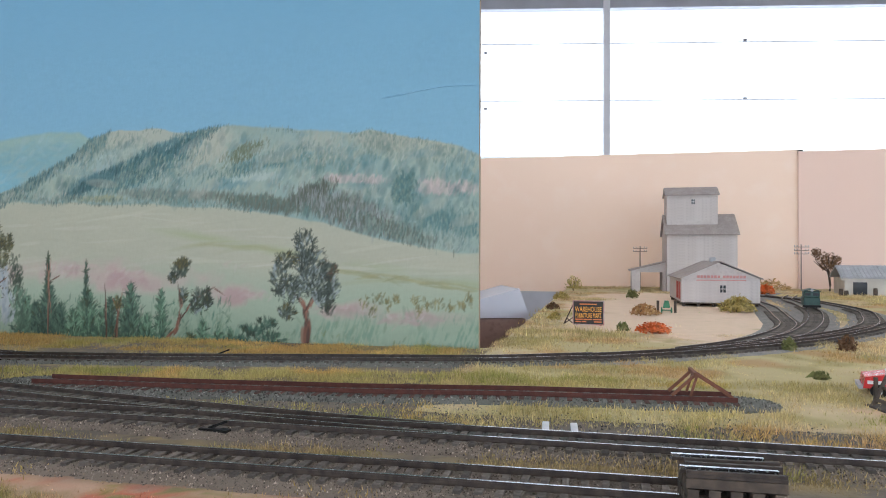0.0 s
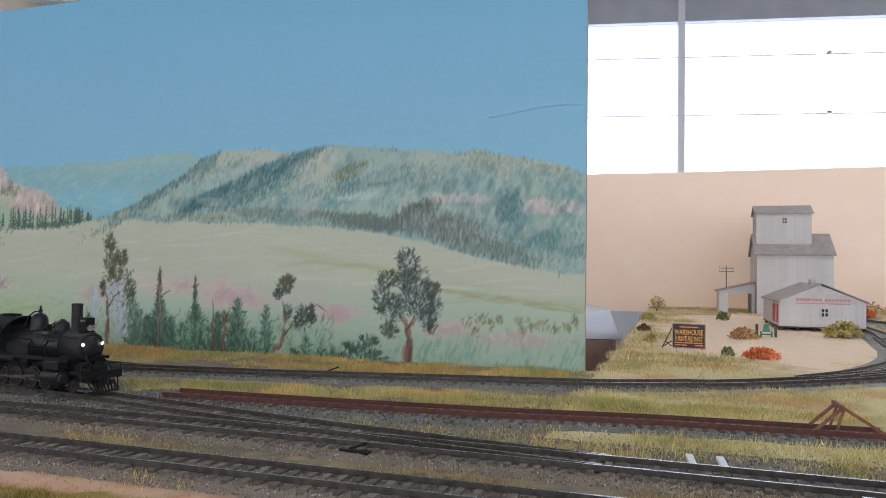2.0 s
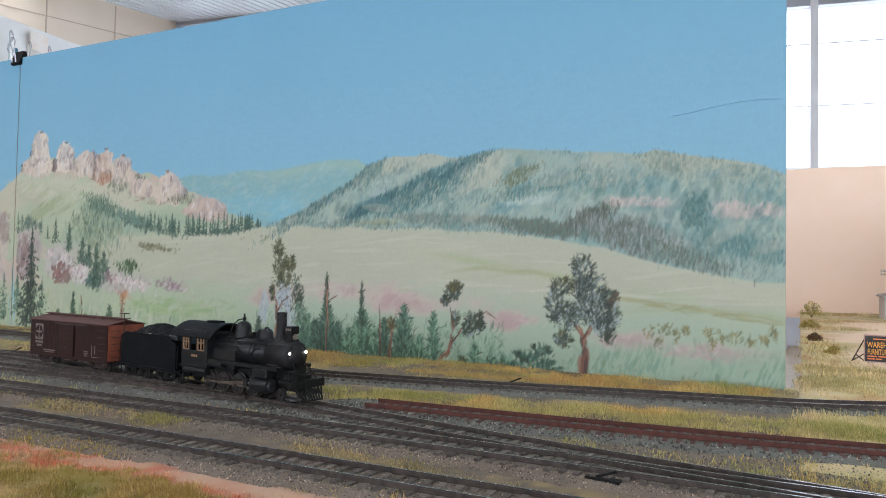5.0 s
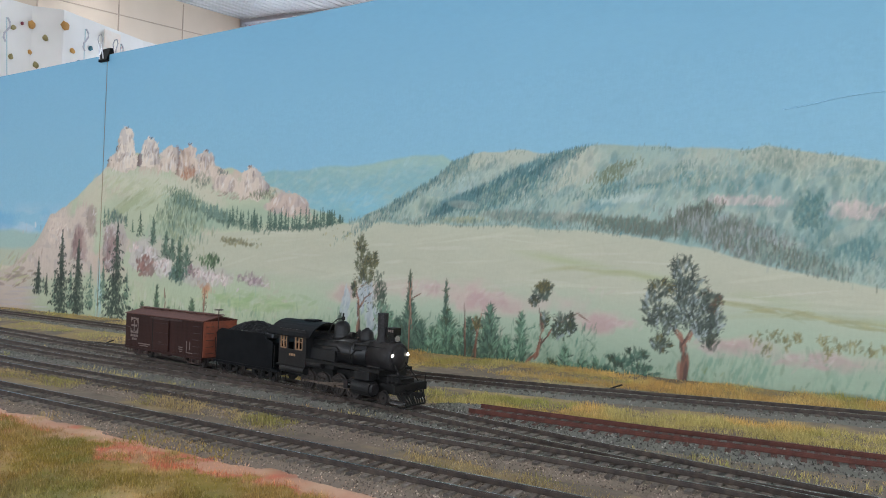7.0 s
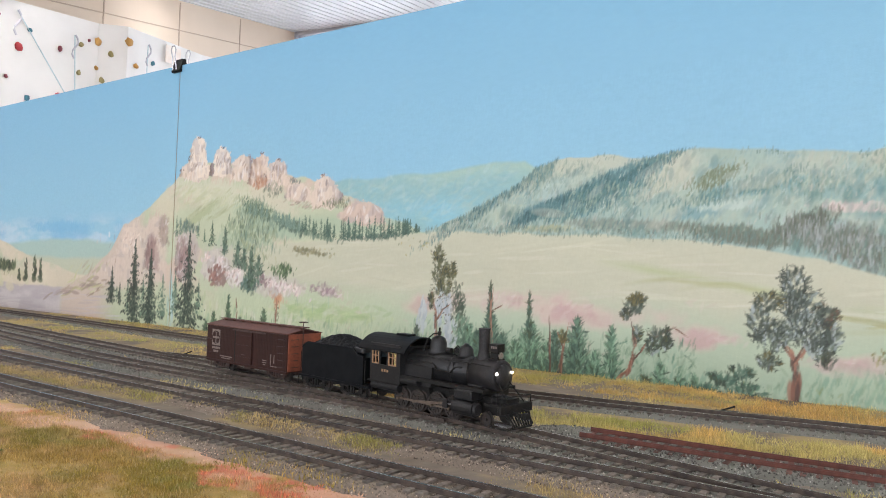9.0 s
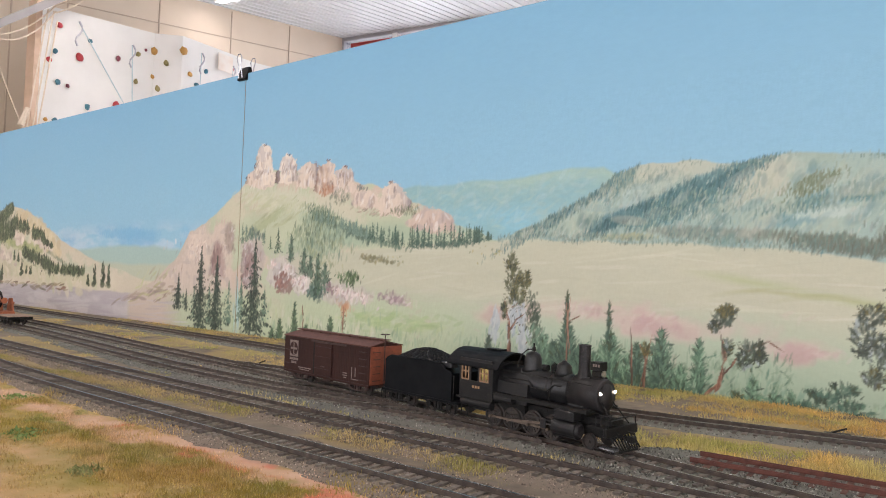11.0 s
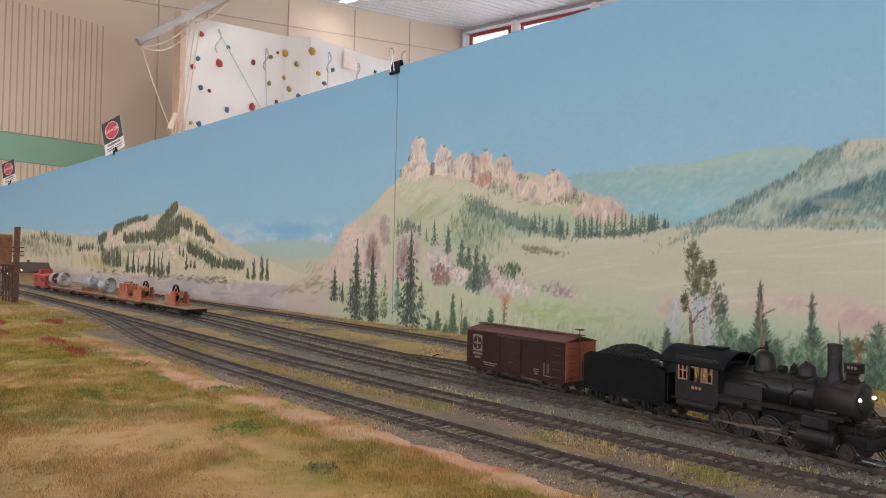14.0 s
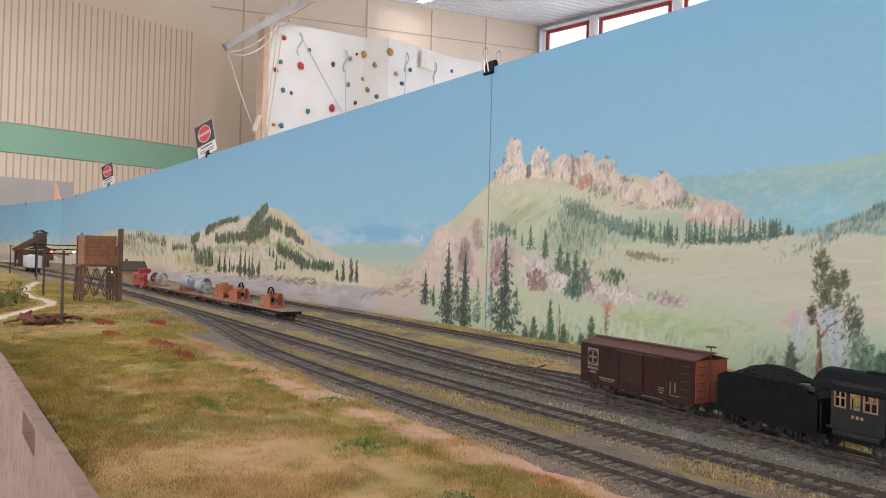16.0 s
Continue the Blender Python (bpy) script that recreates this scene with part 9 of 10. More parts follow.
for px in (0.252, 0.295, 0.34, 0.385, 0.425, 0.463):
    for py in (2.345, 2.5, 2.70):
        part("post", box(px - 0.004, px + 0.004, py - 0.004, py + 0.004, 0, wb), M["dark_wood"], w)
part("floor_beam", box(wx0, wx1, wy0 + 0.002, wy1, wb - 0.004, wb), M["dark_wood"], w)
for k in range(2):
    part("door", box(wx0 - 0.002, wx0 + 0.001, 2.36 + 0.07 * k, 2.40 + 0.07 * k, 0.022, 0.076), M["red_door"], w, "red side door")
window(w, 0.364, wy0 - 0.001, 0.056, 0.019, 0.024)
x = 0.290
for k, n in enumerate((0.010, 0.009, 0.010, 0.011, 0.009, 0.010, 0.009, 0.0, 0.010, 0.009, 0.010, 0.009, 0.010, 0.010, 0.009)):
    if n:
        part("lettering_bar", box(x, x + n * 0.8, wy0 - 0.0028, wy0 - 0.0021, 0.0885, 0.0965), M["red_letters"], w)
    x += n or 0.006
part("lettering_bar", box(0.288, 0.43, wy0 - 0.0028, wy0 - 0.0021, 0.0805, 0.0835), M["red_letters"], w)


def write(text, size, m, material, parent, name="lettering", depth=0.0003):
    cu = bpy.data.curves.new(name, "FONT")
    cu.body, cu.size, cu.align_x, cu.align_y, cu.extrude, cu.resolution_u = text, size, "CENTER", "CENTER", depth, 2
    tmp = bpy.data.objects.new(name, cu)
    scene.collection.objects.link(tmp)
    bpy.context.view_layer.update()
    me = bpy.data.meshes.new_from_object(tmp.evaluated_get(bpy.context.evaluated_depsgraph_get()))
    bpy.data.objects.remove(tmp)
    bpy.data.curves.remove(cu)
    me.materials.clear()
    me.materials.append(material)
    ob = new(name, me)
    ob.parent = parent
    ob.matrix_basis = m
    return ob


# roadside billboard
b = thing("billboard", "black roadside billboard with orange lettering and white frame", "billboard", pose(-0.020, 1.62, 0, 0, 0, -4))
part("panel", box(-0.032, 0.032, -0.0015, 0.0015, 0.004, 0.054), mat("sign_black", (0.018, 0.013, 0.012), (0.03, 0.022, 0.02), scale=60, rough=0.5), b)
bm = box(-0.0335, 0.0335, -0.002, 0.002, 0.0535, 0.0555)
box(-0.0335, 0.0335, -0.002, 0.002, 0.0025, 0.0045, bm)
box(-0.0338, -0.0318, -0.002, 0.002, 0.0045, 0.0535, bm)
box(0.0318, 0.0338, -0.002, 0.002, 0.0045, 0.0535, bm)
part("frame", bm, M["sign_red"] if "sign_red" in M else mat("sign_frame", (0.5, 0.42, 0.4), (0.45, 0.2, 0.18), scale=60), b)
SIGN_ORANGE = mat("sign_orange", (0.95, 0.42, 0.04), (0.98, 0.5, 0.06), scale=60, rough=0.5)
face = Matrix.Rotation(radians(90), 4, "X")
write("WAREHOUSE", 0.0112, Matrix.Translation((0, -0.0022, 0.036)) @ face @ Matrix.Diagonal((0.84, 1.4, 1, 1)), SIGN_ORANGE, b)
write("FURNITURE MART", 0.0100, Matrix.Translation((0, -0.0022, 0.0225)) @ face @ Matrix.Diagonal((0.68, 1.55, 1, 1)), SIGN_ORANGE, b)
SIGN_RED = mat("sign_red_text", (0.75, 0.2, 0.05), (0.8, 0.26, 0.07), scale=60, rough=0.5)
for x0, x1, z in ((-0.018, 0.018, 0.0465), (-0.028, -0.012, 0.0135), (-0.010, 0.008, 0.0135), (0.010, 0.028, 0.0135), (-0.028, -0.016, 0.0085), (-0.014, -0.004, 0.0085), (0.012, 0.028, 0.0085)):
    part("lettering_bar", box(x0, x1, -0.0022, -0.0016, z, z + 0.0022), SIGN_RED, b)
for x in (-0.026, 0.026):
    part("leg", bar((x, 0.002, 0), (x, 0.002, 0.05), 0.0025, 0.0025), M["dark_wood"], b)
    part("brace", bar((x, 0.032, 0), (x, 0.002, 0.044), 0.002, 0.002), M["dark_wood"], b)
part("brace", bar((-0.055, 0.01, 0), (-0.032, 0.002, 0.048), 0.002, 0.002), M["dark_wood"], b)
part("brace", bar((-0.055, 0.01, 0.002), (-0.033, 0.002, 0.018), 0.002, 0.002), M["dark_wood"], b)
part("brace", bar((-0.048, 0.008, 0.016), (-0.030, 0.004, 0.002), 0.002, 0.002), M["dark_wood"], b)


M["pole_wood"] = mat("weathered_pole", (0.16, 0.12, 0.10), (0.22, 0.17, 0.14), scale=60, rough=0.85)


def telegraph_pole(m, h, arms, label):
    p = thing("telegraph_pole", label, "telegraph pole", m, group="telegraph poles")
    part("pole", rod((0, 0, 0), (0, 0, h), 0.0030, 0.0022, 8), M["pole_wood"], p)
    for k in range(arms):
        z = h - 0.012 - 0.016 * k
        a = part("crossarm", box(-0.034, 0.034, -0.0045, -0.002, z - 0.0013, z + 0.0013), M["pole_wood"], p)
        for x in (-0.032, -0.02, 0.02, 0.032):
            part("insulator", rod((x, -0.0035, z + 0.002), (x, -0.0035, z + 0.008), 0.0017, seg=6), M["tin"], a)
    return p


telegraph_pole(pose(0.19, 3.72, 0, 0, 0, 8), 0.210, 2, "tall thin telegraph pole with two crossarms")
telegraph_pole(pose(0.905, 3.62, 0, 0, 0, 12), 0.215, 3, "tall thin telegraph pole with three crossarms")
# peach board clip
c = thing("binder_clip", "black binder clip gripping two peach boards", "binder clip", pose(0.961, 3.858, 0.675))
part("body", box(-0.011, 0.011, -0.010, 0.016, -0.010, 0.014, bevel=0.003), M["black"], c)

# parked railcar
_c, _h = SPUR.at(0.93)
r = thing("railcar", "small dark green railcar parked on a spur", "railcar", Matrix.Translation((_c.x, _c.y, RAIL_TOP)) @ Matrix.Rotation(_h - math.pi / 2, 4, "Z") @ Matrix.Scale(0.78, 4))
GREEN = mat("dark_green_paint", (0.012, 0.045, 0.035), (0.02, 0.06, 0.045), scale=60, rough=0.45)
part("body", box(-0.026, 0.026, -0.05, 0.05, 0.010, 0.040, bevel=0.002), GREEN, r)
part("cab", box(-0.025, 0.025, -0.048, 0.02, 0.040, 0.062, bevel=0.002), GREEN, r)
part("roof", prism([(-0.028, 0.061), (0, 0.068), (0.028, 0.061), (0.028, 0.064), (0, 0.071), (-0.028, 0.064)], -0.054, 0.024, "Y"), GREEN, r)
for x in (-0.013, 0.013):
    part("window", box(x - 0.009, x + 0.009, -0.0495, -0.0478, 0.047, 0.056), M["glass_dark"], r, "dark cab window")
part("headlight", rod((0, -0.05, 0.066), (0, -0.056, 0.066), 0.005, seg=10), M["tin"], r)
part("buffer_beam", box(-0.028, 0.028, -0.054, -0.050, 0.006, 0.014), M["grimy"], r)
for x in (-0.016, 0.016):
    for y in (-0.03, 0.03):
        part("wheel", rod((x - 0.002, y, 0.0085), (x + 0.002, y, 0.0085), 0.0085, seg=14), M["wheel"], r)

# goods shed with a tin roof
g = thing("goods_shed", "cream goods shed with a pale corrugated tin roof", "shed", pose(1.06, 3.2, 0, 0, 0, -6))
CREAM = mat("cream_boards", (0.5, 0.46, 0.4), (0.56, 0.52, 0.46), scale=25, rough=0.8)
part("wall", prism([(-0.10, 0), (0.30, 0), (0.30, 0.070), (0.10, 0.07), (-0.10, 0.07)], -0.02, 0.2, "Y"), CREAM, g)
part("roof", prism([(-0.03, 0.070), (0.09, 0.118), (0.21, 0.070), (0.21, 0.073), (0.09, 0.122), (-0.03, 0.073)], -0.115, 0.32, "X"), M["tin"], g)
for k in range(30):
    part("roof_rib", bar((-0.108 + 0.0145 * k, -0.03, 0.0745), (-0.108 + 0.0145 * k, 0.09, 0.1225), 0.003, 0.003), M["tin"], g)
# the wall is closed: a dark panel paints the doorway's shade
part("doorway", box(-0.07, -0.02, -0.022, -0.019, 0, 0.055), M["glass_dark"], g, "flat dark panel standing in for the shade of an open doorway")
part("awning", box(-0.115, -0.10, -0.03, 0.1, 0.062, 0.070), CREAM, g)
for k, (x, y, h) in enumerate(((-0.13, -0.06, 0.03), (-0.115, -0.075, 0.024), (-0.01, -0.07, 0.034))):
    solid("barrel", lathe([(0.007, 0), (0.0085, h * 0.5), (0.007, h), (0.002, h)], 12), M["dark_wood"], "small dark drum standing by the goods shed", "barrel", pose(1.06 + x, 3.2 + y, 0), group="drums by the shed")

# hay mower with green frame
tr = thing("farm_machine", "small green farm machine with two dark posts beside it", "farm machine", pose(0.178, 2.05, 0) @ Matrix.Scale(0.8, 4))
FGREEN = mat("farm_green", (0.03, 0.16, 0.07), (0.05, 0.2, 0.1), scale=80, rough=0.5)
part("hopper", prism([(-0.012, 0.018), (0.012, 0.018), (0.006, 0.042), (-0.006, 0.042)], -0.008, 0.008, "Y"), FGREEN, tr)
part("axle", rod((-0.016, 0, 0.010), (0.016, 0, 0.010), 0.002, seg=6), FGREEN, tr)
for x in (-0.016, 0.016):
    part("wheel", rod((x - 0.002, 0, 0.010), (x + 0.002, 0, 0.010), 0.010, seg=14), FGREEN, tr)
for x in (-0.028, 0.028):
    part("post", box(x - 0.004, x + 0.004, -0.004, 0.004, 0, 0.042), M["dark_wood"], tr)


def shrub(name, label, m, r, h, material, n=500, leaf=0.005, seed=0, cat="shrub", group=""):
    """A low bush: short twigs and many small leaf chips with gaps."""
    rr = np.random.default_rng(seed)
    t = thing(name, label, cat, m, group=group)
    for k in range(5 if h > 0.012 else 0):
        a, q = rr.uniform(0, 6.28), rr.uniform(0.2, 0.9)
        part("twig", rod((0, 0, 0), (r * q * math.cos(a), r * q * math.sin(a), h * rr.uniform(0.5, 1)), 0.0012, 0.0005, 5), M["dark_wood"], t)
    a, q = rr.uniform(0, 6.28, n), np.sqrt(rr.random(n))
    lump = 0.75 + 0.25 * np.sin(a * 3 + seed) * np.cos(a * 5)
    x, y, z = r * q * lump * np.cos(a), r * q * lump * np.sin(a), h * np.sqrt(np.clip(1 - (q * 0.95) ** 2, 0, 1)) * rr.uniform(0.25, 1.0, n)
    c = np.stack([x, y, z], 1)
    v = c[:, None, :] + rr.normal(0, leaf * 0.6, (n, 3, 3))
    ob = new("foliage", quick("foliage", v.reshape(-1, 3).tolist(), np.arange(3 * n).reshape(-1, 3).tolist(), material))
    ob.parent = t
    return t


def leafmat(name, a, b):
    return mat(name, a, b, scale=40, rough=0.9, vary=0.35, island=True, spec=0.1)


L_ORANGE, L_YELL, L_OLIVE, L_BROWN, L_GREEN = (leafmat("orange_leaf", (0.6, 0.12, 0.03), (0.7, 0.22, 0.08)), leafmat("yellow_leaf", (0.42, 0.32, 0.09), (0.5, 0.4, 0.16)), leafmat("olive_leaf", (0.16, 0.17, 0.06), (0.24, 0.24, 0.1)), leafmat("brown_leaf", (0.16, 0.09, 0.05), (0.24, 0.14, 0.08)), leafmat("green_leaf", (0.15, 0.22, 0.07), (0.22, 0.28, 0.1)))
shrub("flower_bed", "low bright orange flowering bush on dry grass", pose(0.108, 1.50, 0), 0.036, 0.022, L_ORANGE, 900, 0.004, 1, "shrub")
shrub("shrub", "rounded straw-yellow bush by the warehouse", pose(0.37, 2.12, 0), 0.05, 0.045, L_YELL, 1300, 0.006, 2, group="town bushes")
shrub("shrub", "straggly orange-brown bush near the billboard", pose(0.115, 1.95, 0), 0.045, 0.03, leafmat("rusty_leaf", (0.4, 0.2, 0.08), (0.5, 0.32, 0.14)), 500, 0.005, 3, group="town bushes")
shrub("shrub", "orange bush beside the curved track", pose(0.66, 3.2, 0), 0.05, 0.04, L_ORANGE, 500, 0.008, 4, group="town bushes")
for k, (x, y, r, h, mt, lb) in enumerate(((0.30, 1.27, 0.011, 0.022, L_OLIVE, "small olive tuft bush in the meadow"), (0.39, 1.29, 0.014, 0.026, L_BROWN, "small brown tuft bush in the meadow"), (0.27, 0.99, 0.010, 0.008, L_OLIVE, "small olive tuft bush in the meadow"), (0.115, 2.75, 0.03, 0.035, L_OLIVE, "dark olive bush by the elevator"),
                                          (-0.12, 3.3, 0.05, 0.07, L_YELL, "tall straw-yellow bush at the layout's edge"), (-0.135, 2.6, 0.035, 0.03, L_YELL, "straw-yellow bush at the layout's edge"), (0.75, 3.6, 0.12, 0.05, leafmat("dry_hill", (0.5, 0.3, 0.12), (0.55, 0.38, 0.18)), "dry orange-tan bushes below the board"),
                                          (0.58, 3.6, 0.09, 0.045, leafmat("dry_hill_b", (0.5, 0.34, 0.14), (0.55, 0.4, 0.2)), "dry tan bushes below the board"), (-0.13, 2.1, 0.02, 0.02, L_BROWN, "small brown bush at the layout's edge"), (-0.1, 1.75, 0.015, 0.02, L_YELL, "small straw tuft near the billboard"), (0.05, 1.52, 0.014, 0.018, L_OLIVE, "small olive tuft near the billboard"))):
    shrub("shrub", lb, pose(x, y, 0), r, h, mt, 320, 0.004 + r * 0.05, 20 + k, group="town bushes")

# bare-headed tree
t = thing("tree", "small brown autumn tree with a leaning crown", "tree", pose(1.02, 3.6, 0))
bm = tube([(0, 0, 0), (0.002, 0, 0.03), (-0.002, 0, 0.065), (-0.008, 0, 0.10)], 0.005, 7)
for k in range(9):
    a = k * 0.7
    tube([(-0.004, 0, 0.075 + 0.003 * k), (-0.015 + 0.03 * math.cos(a), 0.02 * math.sin(a), 0.10 + 0.004 * k), (-0.022 + 0.045 * math.cos(a), 0.035 * math.sin(a), 0.115 + 0.006 * k)], 0.0016, 5, bm)
part("trunk", bm, M["dark_wood"], t)
rr = np.random.default_rng(8)
pts = []
for cx, cz, cr in ((-0.055, 0.175, 0.022), (-0.03, 0.155, 0.03), (0.0, 0.145, 0.034), (0.028, 0.14, 0.026), (-0.02, 0.12, 0.026), (0.01, 0.115, 0.022)):
    n = 260
    d = rr.normal(0, 1, (n, 3))
    d /= np.linalg.norm(d, axis=1)[:, None]
    pts.append(np.array([cx, 0, cz]) + d * cr * (rr.random((n, 1)) ** 0.4))
c = np.concatenate(pts)
v = c[:, None, :] + rr.normal(0, 0.0032, (len(c), 3, 3))
ob = new("crown", quick("crown", v.reshape(-1, 3).tolist(), np.arange(3 * len(c)).reshape(-1, 3).tolist(), L_BROWN))
ob.parent = t

# timber buffer stop on the rusty siding
bs = thing("buffer_stop", "rust-brown timber buffer stop at the siding's end", "buffer stop", pose(0.10, 0.803, 0, 0, 0, 2))
RUSTW = mat("rusty_timber", (0.14, 0.055, 0.03), (0.2, 0.08, 0.045), scale=90, rough=0.85)
for y in (-0.013, 0.013):
    part("strut", bar((-0.022, y, 0.010), (0.0, y, 0.031), 0.0026, 0.0028), RUSTW, bs)
    part("strut", bar((0.0, y, 0.033), (0.036, y, 0.010), 0.0026, 0.0028), RUSTW, bs)
    part("strut", bar((-0.004, y, 0.010), (0.002, y, 0.030), 0.0022, 0.0022), RUSTW, bs)
part("head_beam", box(-0.0016, 0.0016, -0.018, 0.018, 0.031, 0.0345), RUSTW, bs)

# stack of spare rails on a crib of sleepers
cr = thing("rail_stack", "spare steel rails stacked on a crib of dark sleepers", "rail stack", pose(0.082, 0.475, 0, 0, 0, 1))
for k in range(5):
    for j in range(5):
        if k % 2 == 0:
            part("sleeper", box(-0.026, 0.026, -0.020 + 0.0085 * j, -0.0135 + 0.0085 * j, -0.001 + 0.0056 * k, 0.0042 + 0.0056 * k), M["crib"] if "crib" in M else M["dark_wood"], cr)
        else:
            part("sleeper", box(-0.0255 + 0.0112 * j, -0.0195 + 0.0112 * j, -0.021, 0.021, -0.001 + 0.0056 * k, 0.0042 + 0.0056 * k), M["dark_wood"], cr)
for j in range(5):
    o = random.uniform(-0.004, 0.004)
    part("rail", box(-0.027 + o, 0.025 + o, -0.018 + 0.0085 * j, -0.0155 + 0.0085 * j, 0.0270, 0.0305), M["rail_top"] if j in (1, 4) else M["rail"], cr, "steel rail")
    part("rail_web", box(-0.0268 + o, 0.0248 + o, -0.0186 + 0.0085 * j, -0.0149 + 0.0085 * j, 0.0268, 0.0286), M["rail"], cr)

# parked red pickup and a timber loading frame
car = thing("pickup_truck", "red and white vintage pickup parked on the dirt", "pickup truck", pose(0.315, 0.895, 0, 0, 0, -12))
CARRED = mat("car_red", (0.5, 0.03, 0.03), (0.55, 0.045, 0.04), scale=30, rough=0.25)
CARWHITE = mat("car_white", (0.7, 0.68, 0.64), (0.75, 0.73, 0.7), scale=30, rough=0.3)
part("body", prism([(-0.030, 0.010), (0.065, 0.010), (0.065, 0.024), (0.014, 0.026), (-0.006, 0.026), (-0.028, 0.022)], -0.020, 0.020, "Y"), CARRED, car)
part("cab", prism([(-0.006, 0.026), (0.026, 0.026), (0.022, 0.038), (0.002, 0.038)], -0.017, 0.017, "Y"), CARWHITE, car, "white cab top")
part("side_trim", box(-0.026, 0.06, -0.0212, -0.0202, 0.015, 0.0185), CARWHITE, car, "white side stripe")
part("bumper", box(-0.034, -0.030, -0.02, 0.02, 0.009, 0.013), M["tin"], car)
for x in (-0.016, 0.044):
    for y in (-0.019, 0.019):
        w_ = part("wheel", rod((x, y - 0.003, 0.0075), (x, y + 0.003, 0.0075), 0.0075, seg=16), M["grimy"], car)
        part("hub", rod((x, y - 0.0034, 0.0075), (x, y + 0.0034, 0.0075), 0.0035, seg=10), CARWHITE, w_)
fr = thing("timber_frame", "dark timber A-frame standing on the dirt", "timber frame", pose(0.296, 0.815, 0, 0, 0, 10))
for y in (-0.016, 0.016):
    part("leg", bar((-0.022, y, 0), (0.006, y, 0.058), 0.003, 0.003), M["dark_wood"], fr)
    part("leg", bar((-0.018, y, 0.004), (-0.018, y, 0.03), 0.003, 0.003), M["dark_wood"], fr)
for z, x in ((0.008, -0.018), (0.020, -0.012), (0.034, -0.006)):
    part("rung", bar((x, -0.018, z), (x, 0.018, z), 0.003, 0.003), M["dark_wood"], fr)
part("base", box(-0.026, 0.03, -0.02, 0.02, -0.0005, 0.003), M["dark_wood"], fr)

# taller grass round the sheds
blades("grass", 26000, -0.15, 1.4, 1.15, 3.8, lambda x, y: (0.1 + patch(5, 0.42, 5, 311)(x, y)) * (1 - 0.96 * yard(x, y)) * np.clip((np.min([np.min(np.hypot(x[:, None] - w.x[None, ::6], y[:, None] - w.y[None, ::6]), 1) for w, _ in TOWN_RAILS], 0) - 0.05) / 0.01, 0, 1), (0.006, 0.012), BLADE, "pale dry grass round the town", clump=0.012, width=0.0012, tint=town_colour)
# grey case on a table beyond the layout's edge
cs = thing("display_case", "grey sloping-lidded case on a pinkish stand", "case", pose(-0.30, 2.05, 0, 0, 0, 20))
part("lid", prism([(-0.2, -0.02), (0.10, -0.02), (0.07, 0.062), (-0.16, 0.0)], -0.05, 0.2, "Y"), M["steel"], cs, "grey sheet-metal lid")
part("stand", box(-0.3, 0.085, -0.06, 0.3, -1.1, -0.022), M["fascia"], cs, "pinkish stand")

# ---- clips and notices on the painted boards ----
def binder_clip(m, w=0.028):
    c = thing("binder_clip", "black binder clip with wire handles on the board's top", "binder clip", m, group="board clips")
    part("body", prism([(-0.003, 0.010), (0.003, 0.010), (0.011, -0.016), (0.0095, -0.018), (-0.0095, -0.018), (-0.011, -0.016)], -w / 2, w / 2, "X"), M["black"], c)
    for s in (-1, 1):
        pts = [(-0.006, s * 0.009, -0.014), (-0.004, s * 0.012, 0.012), (-0.008, s * 0.013, 0.026), (-0.004, s * 0.0135, 0.034), (0.004, s * 0.0135, 0.034), (0.008, s * 0.013, 0.026), (0.004, s * 0.012, 0.012), (0.006, s * 0.009, -0.014)]
        part("handle", tube([(x, y + s * 0.004, z) for x, y, z in pts], 0.0012, 6), M["steel_bright"], c, "bent wire handle")
    return c


binder_clip(pose(-1.995, BACK + 0.005, 0.705) @ Matrix.Scale(1.3, 4))
for x, y in ((-8.5, BACK), (-9.4, BACK), (-10.6, BACK - 0.235)):
    binder_clip(pose(x, y + 0.005, 0.70))
SIGNW = mat("sign_card", (0.56, 0.54, 0.52), (0.62, 0.6, 0.58), scale=30, rough=0.6)
SIGNB = mat("sign_card_black", (0.02, 0.018, 0.018), (0.03, 0.026, 0.025), scale=30, rough=0.6)
SIGNG = mat("sign_card_grey", (0.14, 0.13, 0.13), (0.2, 0.19, 0.19), scale=30, rough=0.6)
SIGNR = mat("sign_card_red", (0.40, 0.03, 0.045), (0.46, 0.045, 0.055), scale=30, rough=0.6)


